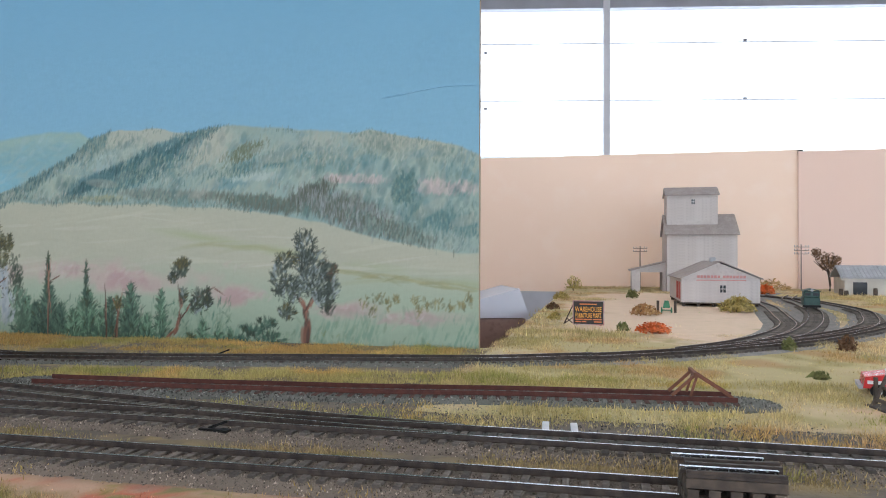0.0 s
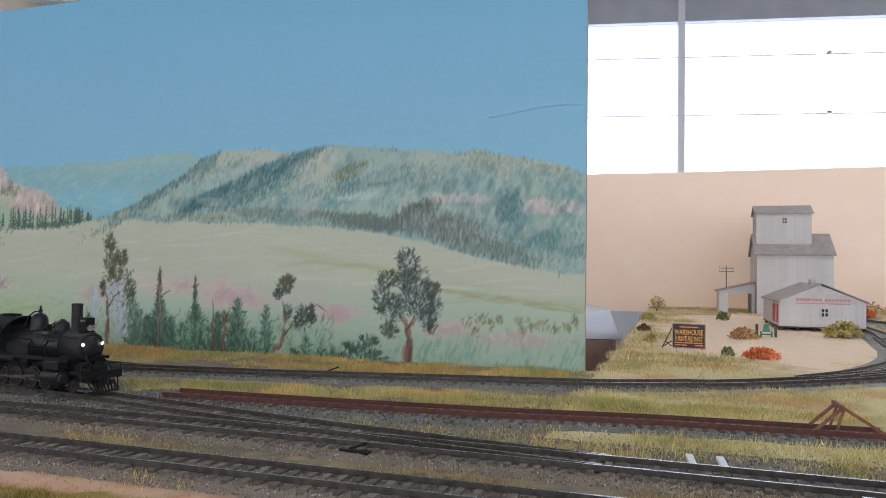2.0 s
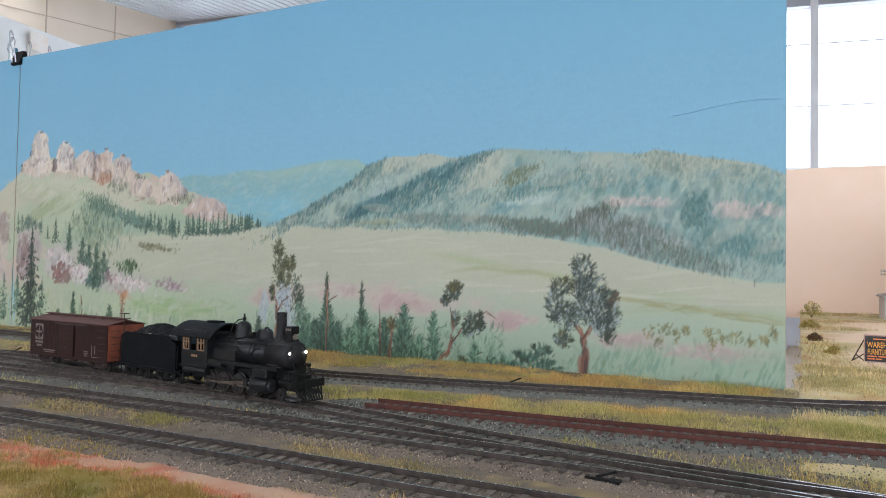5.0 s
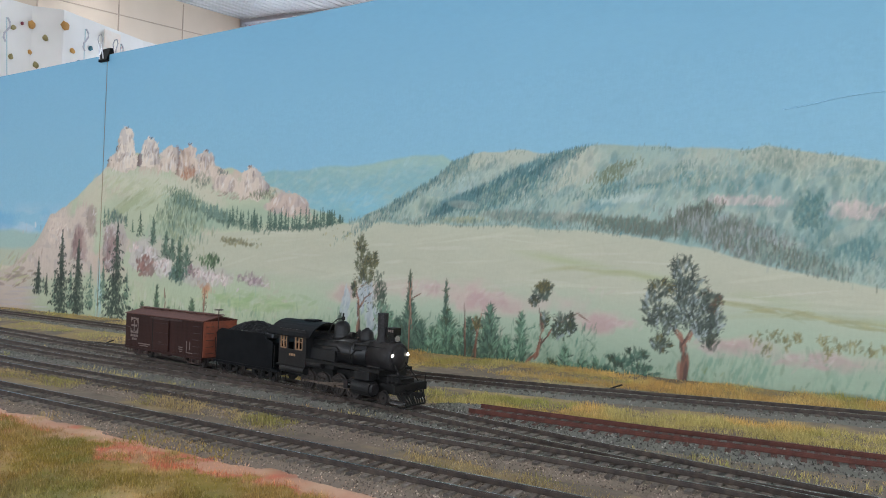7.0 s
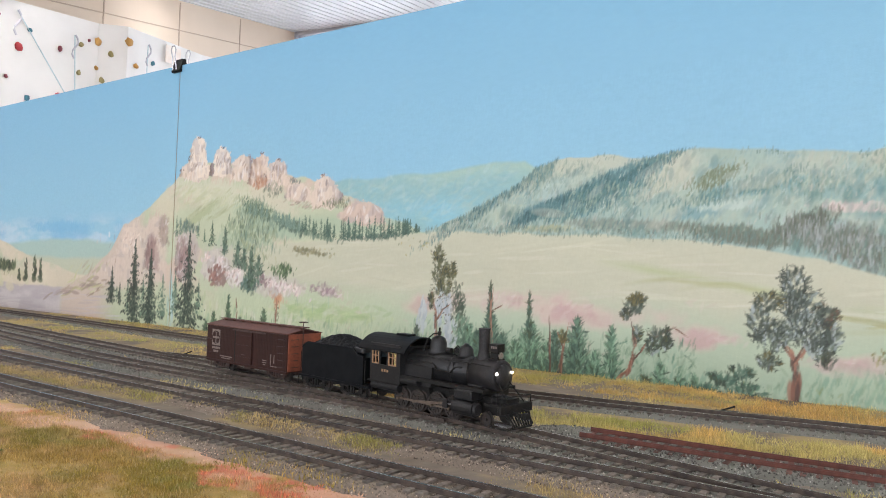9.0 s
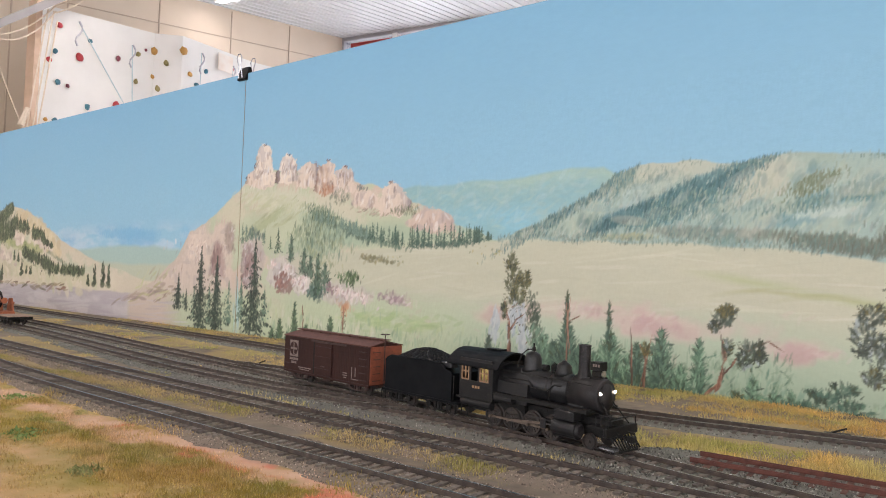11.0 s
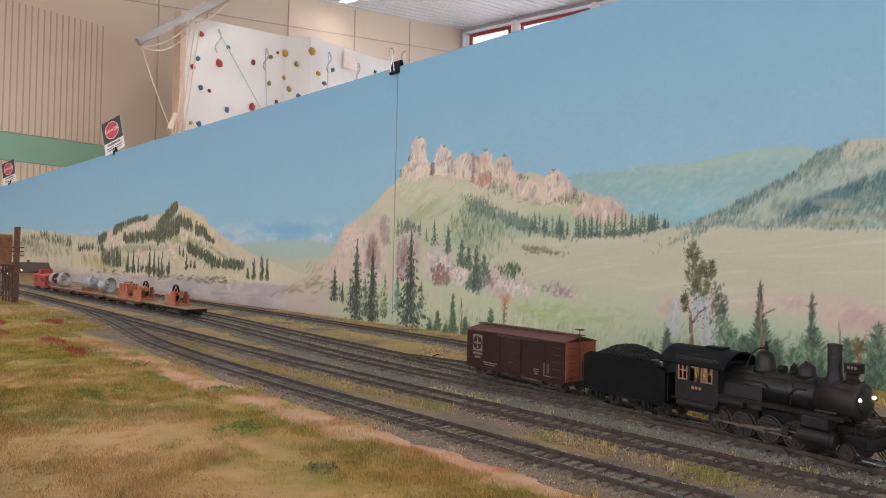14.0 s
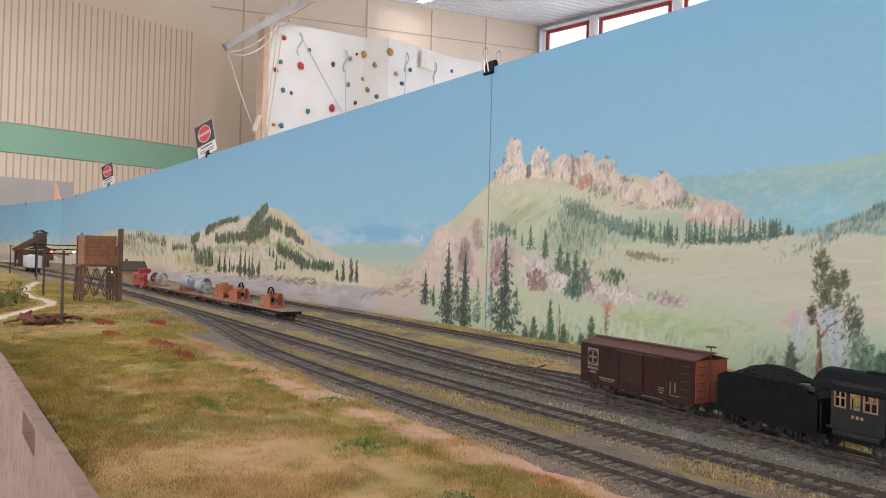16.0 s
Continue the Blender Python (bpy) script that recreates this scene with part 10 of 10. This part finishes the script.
def danger_sign(m):
    t = thing("danger_sign", "small printed danger card clipped to the board's top", "sign", m, group="danger cards")
    part("card", box(-0.07, 0.07, -0.0008, 0.0008, 0, 0.185), SIGNW, t)
    part("black_field", box(-0.068, 0.068, -0.0016, -0.0009, 0.062, 0.183), SIGNB, t)
    part("oval", lathe([(0.046, -0.0022), (0.046, -0.0017)], 28, "Y", m=Matrix.Translation((0, 0, 0.122))), SIGNR, t, "red disc")
    part("oval_rim", lathe([(0.045, -0.0024), (0.048, -0.0024), (0.048, -0.0018), (0.045, -0.0018)], 28, "Y", ring=True, m=Matrix.Translation((0, 0, 0.122))), SIGNW, t, "white ring")
    write("DANGER", 0.023, Matrix.Translation((0, -0.0028, 0.122)) @ face, SIGNW, t)
    for x0, x1, z in ((-0.045, 0.045, 0.042), (-0.055, -0.005, 0.026), (0.003, 0.055, 0.026), (-0.05, 0.05, 0.014)):
        part("lettering_bar", box(x0, x1, -0.0014, -0.0009, z, z + (0.012 if z > 0.04 else 0.006)), SIGNG, t)
    part("clip", box(-0.014, 0.014, -0.006, 0.008, -0.018, 0.02, bevel=0.002), M["black"], t, "black clip")
    part("clip_handle", tube([(-0.004, -0.008, 0.0), (-0.005, -0.012, 0.03), (0.005, -0.012, 0.03), (0.004, -0.008, 0.0)], 0.0012, 6), M["steel_bright"], t)


danger_sign(pose(-4.36, BACK + 0.004, 0.705, -6, -20, 26))
danger_sign(pose(-6.92, BACK + 0.004, 0.705, -6, -18, 28))
t = thing("danger_sign", "narrow orange-white marker on the board's top", "sign", pose(-9.75, BACK + 0.004, 0.70, 0, -12, 30))
part("card", prism([(-0.06, 0), (0.06, 0), (0.015, 0.24), (-0.015, 0.24)], -0.001, 0.001, "Y"), mat("sign_orange_card", (0.6, 0.3, 0.2), (0.66, 0.4, 0.3), scale=20), t)
part("clip", box(-0.015, 0.015, -0.006, 0.008, -0.02, 0.02), M["black"], t)

# ---- works train on the yard line ----
M["flat_red"] = mat("flatcar_oxide", (0.10, 0.035, 0.022), (0.14, 0.05, 0.032), scale=90, rough=0.8)
M["deck_wood"] = mat("flatcar_deck", (0.20, 0.13, 0.09), (0.3, 0.2, 0.14), scale=120, rough=0.9, vary=0.2)
M["machine"] = mat("rust_orange", (0.29, 0.085, 0.035), (0.36, 0.12, 0.055), (0.21, 0.065, 0.03), scale=60, rough=0.75)
M["hopper_silver"] = mat("hopper_silver", (0.5, 0.5, 0.52), (0.58, 0.58, 0.6), scale=30, rough=0.6)
M["silver"] = mat("dull_silver", (0.26, 0.27, 0.28), (0.34, 0.35, 0.36), scale=50, rough=0.45, metal=0.5)


def flatcar(m, body, label):
    t = thing("flatcar", label, "flatcar", m, group="works train")
    L, W = 0.165, 0.029
    part("frame", box(-L, L, -W, W, 0.0145, 0.0215, bevel=0.0008), body, t)
    me = mesh_of(box(-0.0029, 0.0029, -W - 0.001, W + 0.001, 0.0217, 0.0235), "deck_board", M["deck_wood"])
    for k in range(55):
        ob = new("deck_board", me)
        ob.parent = t
        ob.matrix_basis = Matrix.Translation((-L + 0.003 + 0.006 * k, 0, 0))
    for s in (-1, 1):
        for k in range(9):
            part("stake_pocket", box(-0.15 + 0.037 * k, -0.146 + 0.037 * k, s * W, s * (W + 0.002), 0.0155, 0.0205), body, t)
        part("truss_rod", tube([(-0.14, s * 0.016, 0.0145), (-0.05, s * 0.016, 0.0065), (0.05, s * 0.016, 0.0065), (0.14, s * 0.016, 0.0145)], 0.0007, 5), M["grimy"], t)
    for x in (-0.125, 0.125):
        truck(x, t, M["grimy"])
    coupler(L, t, 1)
    coupler(-L, t, -1)
    return t


def car_at(x):
    return chord(YARD, x, 0.12) @ Matrix.Translation((0.0, 0, 0))


flatcar(car_at(-2.49), M["grimy"], "black flatcar with a plank deck at the works train's end")
flatcar(car_at(-2.855), M["flat_red"], "red-brown flatcar with a plank deck")
flatcar(car_at(-3.22), M["flat_red"], "red-brown flatcar with a plank deck")
flatcar(car_at(-3.585), M["flat_red"], "red-brown flatcar with a plank deck")
DECK = RAIL_TOP + 0.0236


def flywheel(x, y, z, r, parent, material, spokes=6):
    w = part("flywheel", lathe([(r * 0.9, -0.0022), (r, -0.0022), (r, 0.0022), (r * 0.9, 0.0022)], 26, "Y", ring=True, m=Matrix.Translation((x, y, z))), material, parent, "dark spoked flywheel")
    for k in range(spokes):
        a = math.pi * k / spokes * 2
        part("spoke", bar((x, y, z), (x + r * 0.9 * math.cos(a), y, z + r * 0.9 * math.sin(a)), 0.002, 0.002), material, w)


def winch(x, label, flat):
    t = thing("winch", label, "winch", chord(YARD, x, 0.05, DECK), group="winches on the flatcars")
    part("bed", box(-0.042, 0.042, -0.022, 0.022, 0, 0.006), M["machine"], t)
    part("crate", box(-0.036, 0.012, -0.021, 0.004, 0.006, 0.030, bevel=0.001), M["machine"], t)
    part("cylinder", rod((-0.03, 0.0, 0.034), (0.03, 0.0, 0.034), 0.008, seg=14), M["machine"], t)
    for s in (-0.019, 0.019):
        part("cheek", prism([(-0.004, 0.006), (0.040, 0.006), (0.028, 0.040), (0.008, 0.040)], s - 0.0015, s + 0.0015, "Y"), M["machine"], t)
        part("brace", bar((0.012, s, 0.006), (0.040, s, 0.030), 0.003, 0.003), M["machine"], t)
    flywheel(0.006, -0.006 if flat else 0.004, 0.036, 0.023, t, M["grimy"])
    if flat:
        part("panel", box(-0.034, -0.006, -0.0222, -0.0212, 0.008, 0.020), M["deck_wood"], t, "pale crate panel")
    return t


winch(-2.465, "rust-orange winch with a tall dark flywheel on the flatcar", True)
winch(-2.735, "rust-orange winch with a leaning flywheel on the flatcar", False)
t = thing("winch", "rust-orange hoist frame chained to the flatcar", "winch", chord(YARD, -2.875, 0.05, DECK), group="winches on the flatcars")
part("bed", box(-0.05, 0.05, -0.022, 0.022, 0, 0.005), M["machine"], t)
for x in (-0.03, 0.0, 0.03):
    for y in (-0.018, 0.014):
        part("frame", prism([(x - 0.016, 0.005), (x + 0.016, 0.005), (x + 0.006, 0.045), (x - 0.006, 0.045)], y, y + 0.004, "Y"), M["machine"], t)
part("drum", rod((-0.034, 0, 0.028), (0.034, 0, 0.028), 0.014, seg=18), M["machine"], t)
part("beam", bar((-0.04, 0, 0.046), (0.03, 0, 0.05), 0.006, 0.006), M["machine"], t)
for k, (x, r) in enumerate(((-3.10, 0.027), (-3.66, 0.026), (-3.80, 0.025))):
    t = thing("steel_drum", "dull silver ring drum standing on edge on a flatcar", "drum", chord(YARD, x, 0.05, DECK), group="silver drums")
    w = 0.016 if k == 0 else 0.009
    part("shell", lathe([(r * 0.9, -w), (r, -w), (r, w), (r * 0.9, w), (r * 0.9, w * 0.9), (r * 0.9, -w * 0.8)], 30, "X", ring=True, m=Matrix.Translation((0, 0, r + 0.004)) @ Matrix.Rotation(0.5, 4, "Z")), M["silver"], t)
    part("hub", rod((-0.007, 0, r + 0.004), (0.007, 0, r + 0.004), r * 0.2, seg=12), M["silver"], t)
    part("chock", box(-0.03, 0.03, -0.022, 0.022, 0, 0.005), M["deck_wood"], t)
t = thing("boiler", "dull silver horizontal boiler lashed to a flatcar", "boiler", chord(YARD, -3.29, 0.05, DECK))
part("shell", lathe([(0.005, -0.048), (0.018, -0.044), (0.022, -0.038), (0.022, 0.036), (0.017, 0.044), (0.004, 0.048)], 26, "X", m=Matrix.Translation((0, 0, 0.030)) @ Matrix.Rotation(0.1, 4, "Z")), M["silver"], t, smooth=True)
part("dome", rod((0.0, 0, 0.048), (0.0, 0, 0.060), 0.011, 0.009, 16), M["silver"], t)
part("arm", bar((0.036, -0.01, 0.036), (0.066, -0.018, 0.046), 0.008, 0.009), M["silver"], t)
for x in (-0.026, 0.024):
    part("saddle", prism([(-0.024, 0), (0.024, 0), (0.020, 0.018), (-0.020, 0.018)], x - 0.006, x + 0.006, "X"), M["machine"], t, "rust-orange saddle")
# caboose
cb = thing("caboose", "short bright red caboose with an overhanging roof", "caboose", chord(YARD, -3.945, 0.1))
CRED = mat("caboose_red", (0.27, 0.02, 0.02), (0.33, 0.03, 0.026), (0.22, 0.024, 0.024), scale=60, rough=0.5)
part("body", box(-0.10, 0.10, -0.028, 0.028, 0.016, 0.060, bevel=0.001), CRED, cb)
part("roof", prism([(-0.034, 0.060), (0, 0.067), (0.034, 0.060), (0.034, 0.063), (0, 0.071), (-0.034, 0.063)], -0.135, 0.135, "X"), CRED, cb)
part("platform", box(-0.13, 0.13, -0.026, 0.026, 0.013, 0.0165), CRED, cb)
part("cupola", box(-0.04, 0.0, -0.024, 0.024, 0.064, 0.088, bevel=0.001), CRED, cb)
for x in (-0.06, 0.04, 0.075):
    part("window", box(x - 0.009, x + 0.009, -0.0288, -0.0278, 0.036, 0.052), M["glass_dark"], cb)
for x in (-0.128, 0.128):
    part("end_rail", tube([(x, -0.025, 0.016), (x, -0.025, 0.04), (x, 0.025, 0.04), (x, 0.025, 0.016)], 0.001, 5), CRED, cb)
for x in (-0.075, 0.075):
    truck(x, cb, M["truck"])

# ---- water tank and the far end of the line ----
M["tank_wood"] = mat("tank_boards", (0.20, 0.085, 0.04), (0.27, 0.12, 0.06), (0.15, 0.065, 0.035), scale=60, rough=0.8, vary=0.12)
M["trestle"] = mat("trestle_timber", (0.10, 0.05, 0.03), (0.15, 0.08, 0.05), scale=90, rough=0.85)
wt = thing("water_tank", "square brown wooden water tank on a braced timber trestle", "water tank", pose(-3.27, 0.452, 0, 0, 0, 4))
h0, h1, q = 0.132, 0.226, 0.051
part("tank_core", box(-q + 0.003, q - 0.003, -q + 0.003, q - 0.003, h0, h1 - 0.006), M["tank_wood"], wt)
for k in range(7):
    z = h0 + 0.0143 * k
    part("tank_board", box(-q, q, -q, q, z, z + 0.0135, bevel=0.0008), M["tank_wood"], wt)
for x in (-q + 0.012,):
    part("batten", box(x - 0.003, x + 0.003, -q - 0.004, -q + 0.001, h0 - 0.004, h1 + 0.004), M["trestle"], wt)
part("deck", box(-q - 0.015, q + 0.015, -q - 0.015, q + 0.015, h0 - 0.008, h0 - 0.001), M["trestle"], wt)
part("gauge_post", box(q - 0.002, q + 0.012, q + 0.004, q + 0.02, 0.0, 0.258), M["trestle"], wt, "tall corner post")
part("hatch_rail", tube([(-q + 0.01, -q + 0.01, h1), (-q + 0.01, -q + 0.01, h1 + 0.014), (-q + 0.03, -q + 0.01, h1 + 0.014), (-q + 0.03, -q + 0.01, h1)], 0.0015, 5), M["trestle"], wt)
g = (-q, -q / 3, q / 3, q)
for x in g:
    for y in (-q, q):
        part("leg", bar((x * 1.08, y * 1.08, 0), (x, y, h0 - 0.008), 0.005, 0.005), M["trestle"], wt)
for y in (-q * 1.04, q * 1.04):
    for a, b in zip(g, g[1:]):
        part("brace", bar((a, y, 0.02), (b, y, 0.118), 0.0028, 0.0028), M["trestle"], wt)
        part("brace", bar((b, y, 0.02), (a, y, 0.118), 0.0028, 0.0028), M["trestle"], wt)
        part("brace", bar((y, a, 0.02), (y, b, 0.118), 0.0028, 0.0028), M["trestle"], wt)
        part("brace", bar((y, b, 0.02), (y, a, 0.118), 0.0028, 0.0028), M["trestle"], wt)
    part("girt", bar((-q - 0.01, y, 0.022), (q + 0.01, y, 0.022), 0.005, 0.005), M["trestle"], wt)

for x, y, h in ((-2.47, 0.238, 0.182), (-3.62, 0.333, 0.19), (-5.0, 0.462, 0.20), (-5.95, 0.413, 0.19)):
    p = thing("telegraph_pole", "plain dark wooden pole beside the field", "telegraph pole", pose(x, y, 0), group="telegraph poles")
    part("pole", rod((0, 0, 0), (0, 0, h), 0.0038, 0.0030, 8), M["dark_wood"], p)
    part("cap", box(-0.004, 0.004, -0.012, 0.012, h - 0.012, h - 0.006), M["dark_wood"], p)

# brushwood heap
bw = thing("brushwood_heap", "heap of dead reddish-brown branches on the grass", "brushwood", pose(-2.50, 0.20, 0))
r_ = random.Random(12)
DEADWOOD = mat("dead_branches", (0.15, 0.055, 0.035), (0.22, 0.09, 0.055), scale=60, rough=0.9)
for k in range(60):
    a = r_.uniform(0, 6.28)
    c = Vector((r_.gauss(0, 0.02), r_.gauss(0, 0.03), r_.uniform(0.003, 0.022)))
    d = Vector((math.cos(a), math.sin(a), r_.uniform(-0.1, 0.6))) * r_.uniform(0.012, 0.026)
    part("branch", tube([c - d, c + Vector((0, 0, 0.003)), c + d], r_.uniform(0.0015, 0.004), 5), DEADWOOD, bw)

SAND2 = mat("white_path", (0.60, 0.50, 0.41), (0.68, 0.58, 0.48), (0.52, 0.42, 0.33), scale=14, fine=14, rough=0.95)
route = Way([(-2.55, 0.085), (-2.72, 0.132), (-2.93, 0.215), (-3.14, 0.298), (-3.36, 0.312), (-3.62, 0.282), (-4.17, 0.335), (-4.75, 0.44)])
bm = bmesh.new()
prev = None
for i in range(120):
    c, h = route.at(route.length * i / 119)
    nrm = Vector((-math.sin(h), math.cos(h), 0))
    wd = 0.026 + 0.007 * noise.noise(c * 9)
    ring = [bm.verts.new(c + nrm * o * wd + Vector((0, 0, z))) for o, z in ((-1, 0.0005), (-0.5, 0.0016), (0, 0.0024), (0.5, 0.0016), (1, 0.0005))]
    if prev:
        for j in range(4):
            bm.faces.new((prev[j], ring[j], ring[j + 1], prev[j + 1]))
    prev = ring
solid("road", bm, SAND2, "pale winding dirt track across the grass", "dirt track", kind="structure")
shrub("shrub", "green bush with bare twigs beside the winding track", pose(-2.99, 0.15, 0), 0.035, 0.06, L_OLIVE, 360, 0.006, 41, group="field bushes")
shrub("shrub", "small olive tree-like bush beside the winding track", pose(-3.16, 0.205, 0), 0.04, 0.085, L_OLIVE, 300, 0.006, 42, group="field bushes")
for k, (x, y, r, mt, lb) in enumerate(((-1.36, 0.405, 0.03, L_GREEN, "low green weeds in the dry grass"), (-1.15, 0.325, 0.035, L_GREEN, "low green weeds in the dry grass"), (-1.42, 0.30, 0.03, L_GREEN, "low green weeds in the dry grass"), (-1.62, 0.38, 0.04, L_OLIVE, "low olive weeds in the dry grass"), (-0.98, 0.315, 0.02, L_OLIVE, "low olive weeds in the dry grass"), (-1.85, 0.36, 0.05, L_OLIVE, "low olive weeds in the dry grass"))):
    shrub("weed_patch", lb, pose(x, y, 0, 0, 0, 5 * k), r, 0.006, mt, 190, 0.0026, 60 + k, "weeds", "weed patches")

# coal tower, hopper, sheds far off
ct = thing("coal_tower", "dark brown timber coaling tower with a sloping conveyor roof", "coaling tower", pose(-7.7, 0.74, 0, 0, 0, 8) @ Matrix.Scale(0.75, 4))
part("bin", prism([(-0.14, 0.08), (0.16, 0.08), (0.16, 0.20), (-0.14, 0.20)], -0.18, 0.16, "Y"), M["trestle"], ct)
part("bin_roof", gable(-0.14, 0.16, -0.18, 0.16, 0.20, 0.26, 0.02, 0.008), M["dark_wood"], ct)
part("head_house", box(-0.02, 0.09, -0.02, 0.10, 0.22, 0.40, bevel=0.004), M["dark_wood"], ct)
part("head_roof", gable(-0.02, 0.09, -0.02, 0.10, 0.40, 0.43, 0.015, 0.006), M["dark_wood"], ct)
part("conveyor", bar((0.0, -0.22, 0.19), (0.03, 0.02, 0.34), 0.16, 0.05), M["trestle"], ct, "sloping covered conveyor")
part("chute", bar((0.10, 0.10, 0.20), (0.2, 0.22, 0.12), 0.08, 0.01), M["deck_wood"], ct)
for x in (-0.09, 0.02, 0.12):
    for y in (-0.11, 0.11):
        part("leg", box(x - 0.010, x + 0.010, y - 0.010, y + 0.010, 0, 0.10), M["trestle"], ct)
for y in (-0.20, -0.16):
    part("leg", box(0.0, 0.02, y - 0.008, y + 0.008, 0, 0.19), M["trestle"], ct)
hp = thing("hopper_car", "pale silver covered hopper car standing far down the line", "hopper car", pose(-6.1, 0.556, RAIL_TOP - 0.002, 0, 0, 3))
part("body", box(-0.14, 0.14, -0.035, 0.035, 0.03, 0.112, bevel=0.006), M["hopper_silver"], hp)
for k in range(7):
    part("rib", box(-0.132 + 0.042 * k, -0.128 + 0.042 * k, -0.038, 0.038, 0.032, 0.110), M["hopper_silver"], hp)
part("running_board", box(-0.14, 0.14, -0.008, 0.008, 0.113, 0.117), M["hopper_silver"], hp)
for x in (-0.09, 0.09):
    part("truck", box(x - 0.035, x + 0.035, -0.026, 0.026, 0, 0.026, bevel=0.003), M["grimy"], hp)
rw = thing("boxcar", "dark red wagon standing far down the line", "boxcar", pose(-6.3, 0.30, 0, 0, 0, 6))
part("body", box(-0.16, 0.16, -0.04, 0.04, 0.02, 0.11, bevel=0.004), M["flat_red"], rw)
part("roof", gable(-0.16, 0.16, -0.04, 0.04, 0.11, 0.125, 0.006), M["dark_wood"], rw)
for x in (-0.1, 0.1):
    part("truck", box(x - 0.035, x + 0.035, -0.026, 0.026, 0, 0.02, bevel=0.003), M["grimy"], rw)
sh = thing("shed", "low brown timber shed far down the line", "shed", pose(-7.4, 0.33, 0, 0, 0, 6))
part("wall", prism([(-0.12, 0), (0.12, 0), (0.12, 0.12), (0, 0.17), (-0.12, 0.12)], -0.08, 0.08, "Y"), M["trestle"], sh)
part("roof", gable(-0.12, 0.12, -0.08, 0.08, 0.122, 0.172, 0.02, 0.006, "y"), M["dark_wood"], sh)
dp = thing("depot", "small tan depot with a dark pitched roof and lit lamps", "depot", pose(-5.2, 0.97, 0, 0, 0, 6) @ Matrix.Diagonal((0.6, 0.6, 0.75, 1)))
TAN = mat("tan_boards", (0.34, 0.24, 0.12), (0.4, 0.29, 0.16), scale=30, rough=0.8)
part("wall", prism([(-0.09, 0), (0.09, 0), (0.09, 0.08), (0, 0.135), (-0.09, 0.08)], -0.14, 0.14, "Y"), TAN, dp)
part("roof", gable(-0.09, 0.09, -0.14, 0.14, 0.082, 0.14, 0.03, 0.006, "y"), M["dark_wood"], dp)
part("chimney", box(-0.02, 0.0, -0.02, 0.0, 0.12, 0.165), M["trestle"], dp)
LAMP = glow("warm_lamp", (1.0, 0.72, 0.42), 9)
for x, y, z in ((0.06, -0.17, 0.055), (0.10, -0.10, 0.085), (-0.04, -0.17, 0.06)):
    part("lamp", _ball((x, y, z), 0.006), LAMP, dp, "small lit lamp")
gb = thing("signal_gantry", "dark signal gantry with small red lamps across the tracks", "signal gantry", pose(-5.4, 0.72, 0))
for y in (-0.22, 0.22):
    part("post", bar((0, y, 0), (0, y, 0.2), 0.01, 0.01), M["grimy"], gb)
for z in (0.145, 0.17, 0.195):
    part("beam", bar((0, -0.26, z), (0, 0.26, z), 0.007, 0.006), M["grimy"], gb)
REDL = glow("red_signal", (1.0, 0.08, 0.05), 7)
for y, mt in ((-0.14, REDL), (-0.02, LAMP), (0.05, LAMP)):
    part("lamp", _ball((0.012, y, 0.155), 0.007), mt, gb, "small lit signal lamp")

# hand hole and drape at the front board
fb = thing("drape", "red cloth hung under the layout's front board", "drape")
bm = bmesh.new()
prev = None
for i in range(400):
    x = -6 + 0.02 * i
    y = FRONT - 0.02 + 0.008 * math.sin(x * 60) + 0.004 * math.sin(x * 23)
    ring = [bm.verts.new((x, y, -0.155)), bm.verts.new((x, y + 0.004, -1.08))]
    if prev:
        bm.faces.new((prev[0], ring[0], ring[1], prev[1]))
    prev = ring
part("cloth", bm, mat("red_cloth", (0.45, 0.02, 0.025), (0.52, 0.03, 0.035), scale=30, rough=0.9), fb)

# point rods and levers at the turnouts
WHITEWASH = mat("whitewashed_timber", (0.6, 0.6, 0.62), (0.68, 0.68, 0.7), scale=90, rough=0.7)
for k, x in enumerate((-0.036, -0.012)):
    solid("point_timber", box(-0.003, 0.003, -0.017, 0.017, 0.001, 0.0045, bevel=0.0005), WHITEWASH, "whitewashed timber beside the turnout", "timber", pose(x, 0.655, 0, 0, 0, 4), group="whitewashed timbers")
for x, y, a in ((-0.80, 0.742, 12), (-0.30, 0.575, -8), (-1.42, 0.825, 10), (-0.53, 0.985, 14)):
    lv = thing("point_lever", "low black point lever beside the turnout", "point lever", pose(x, y, 0.003, 0, 0, a), group="point levers")
    part("base", box(-0.014, 0.014, -0.004, 0.004, 0, 0.003, bevel=0.0004), M["grimy"], lv)
    part("lever", bar((-0.006, 0, 0.003), (0.010, 0.002, 0.009), 0.002, 0.002), M["grimy"], lv)
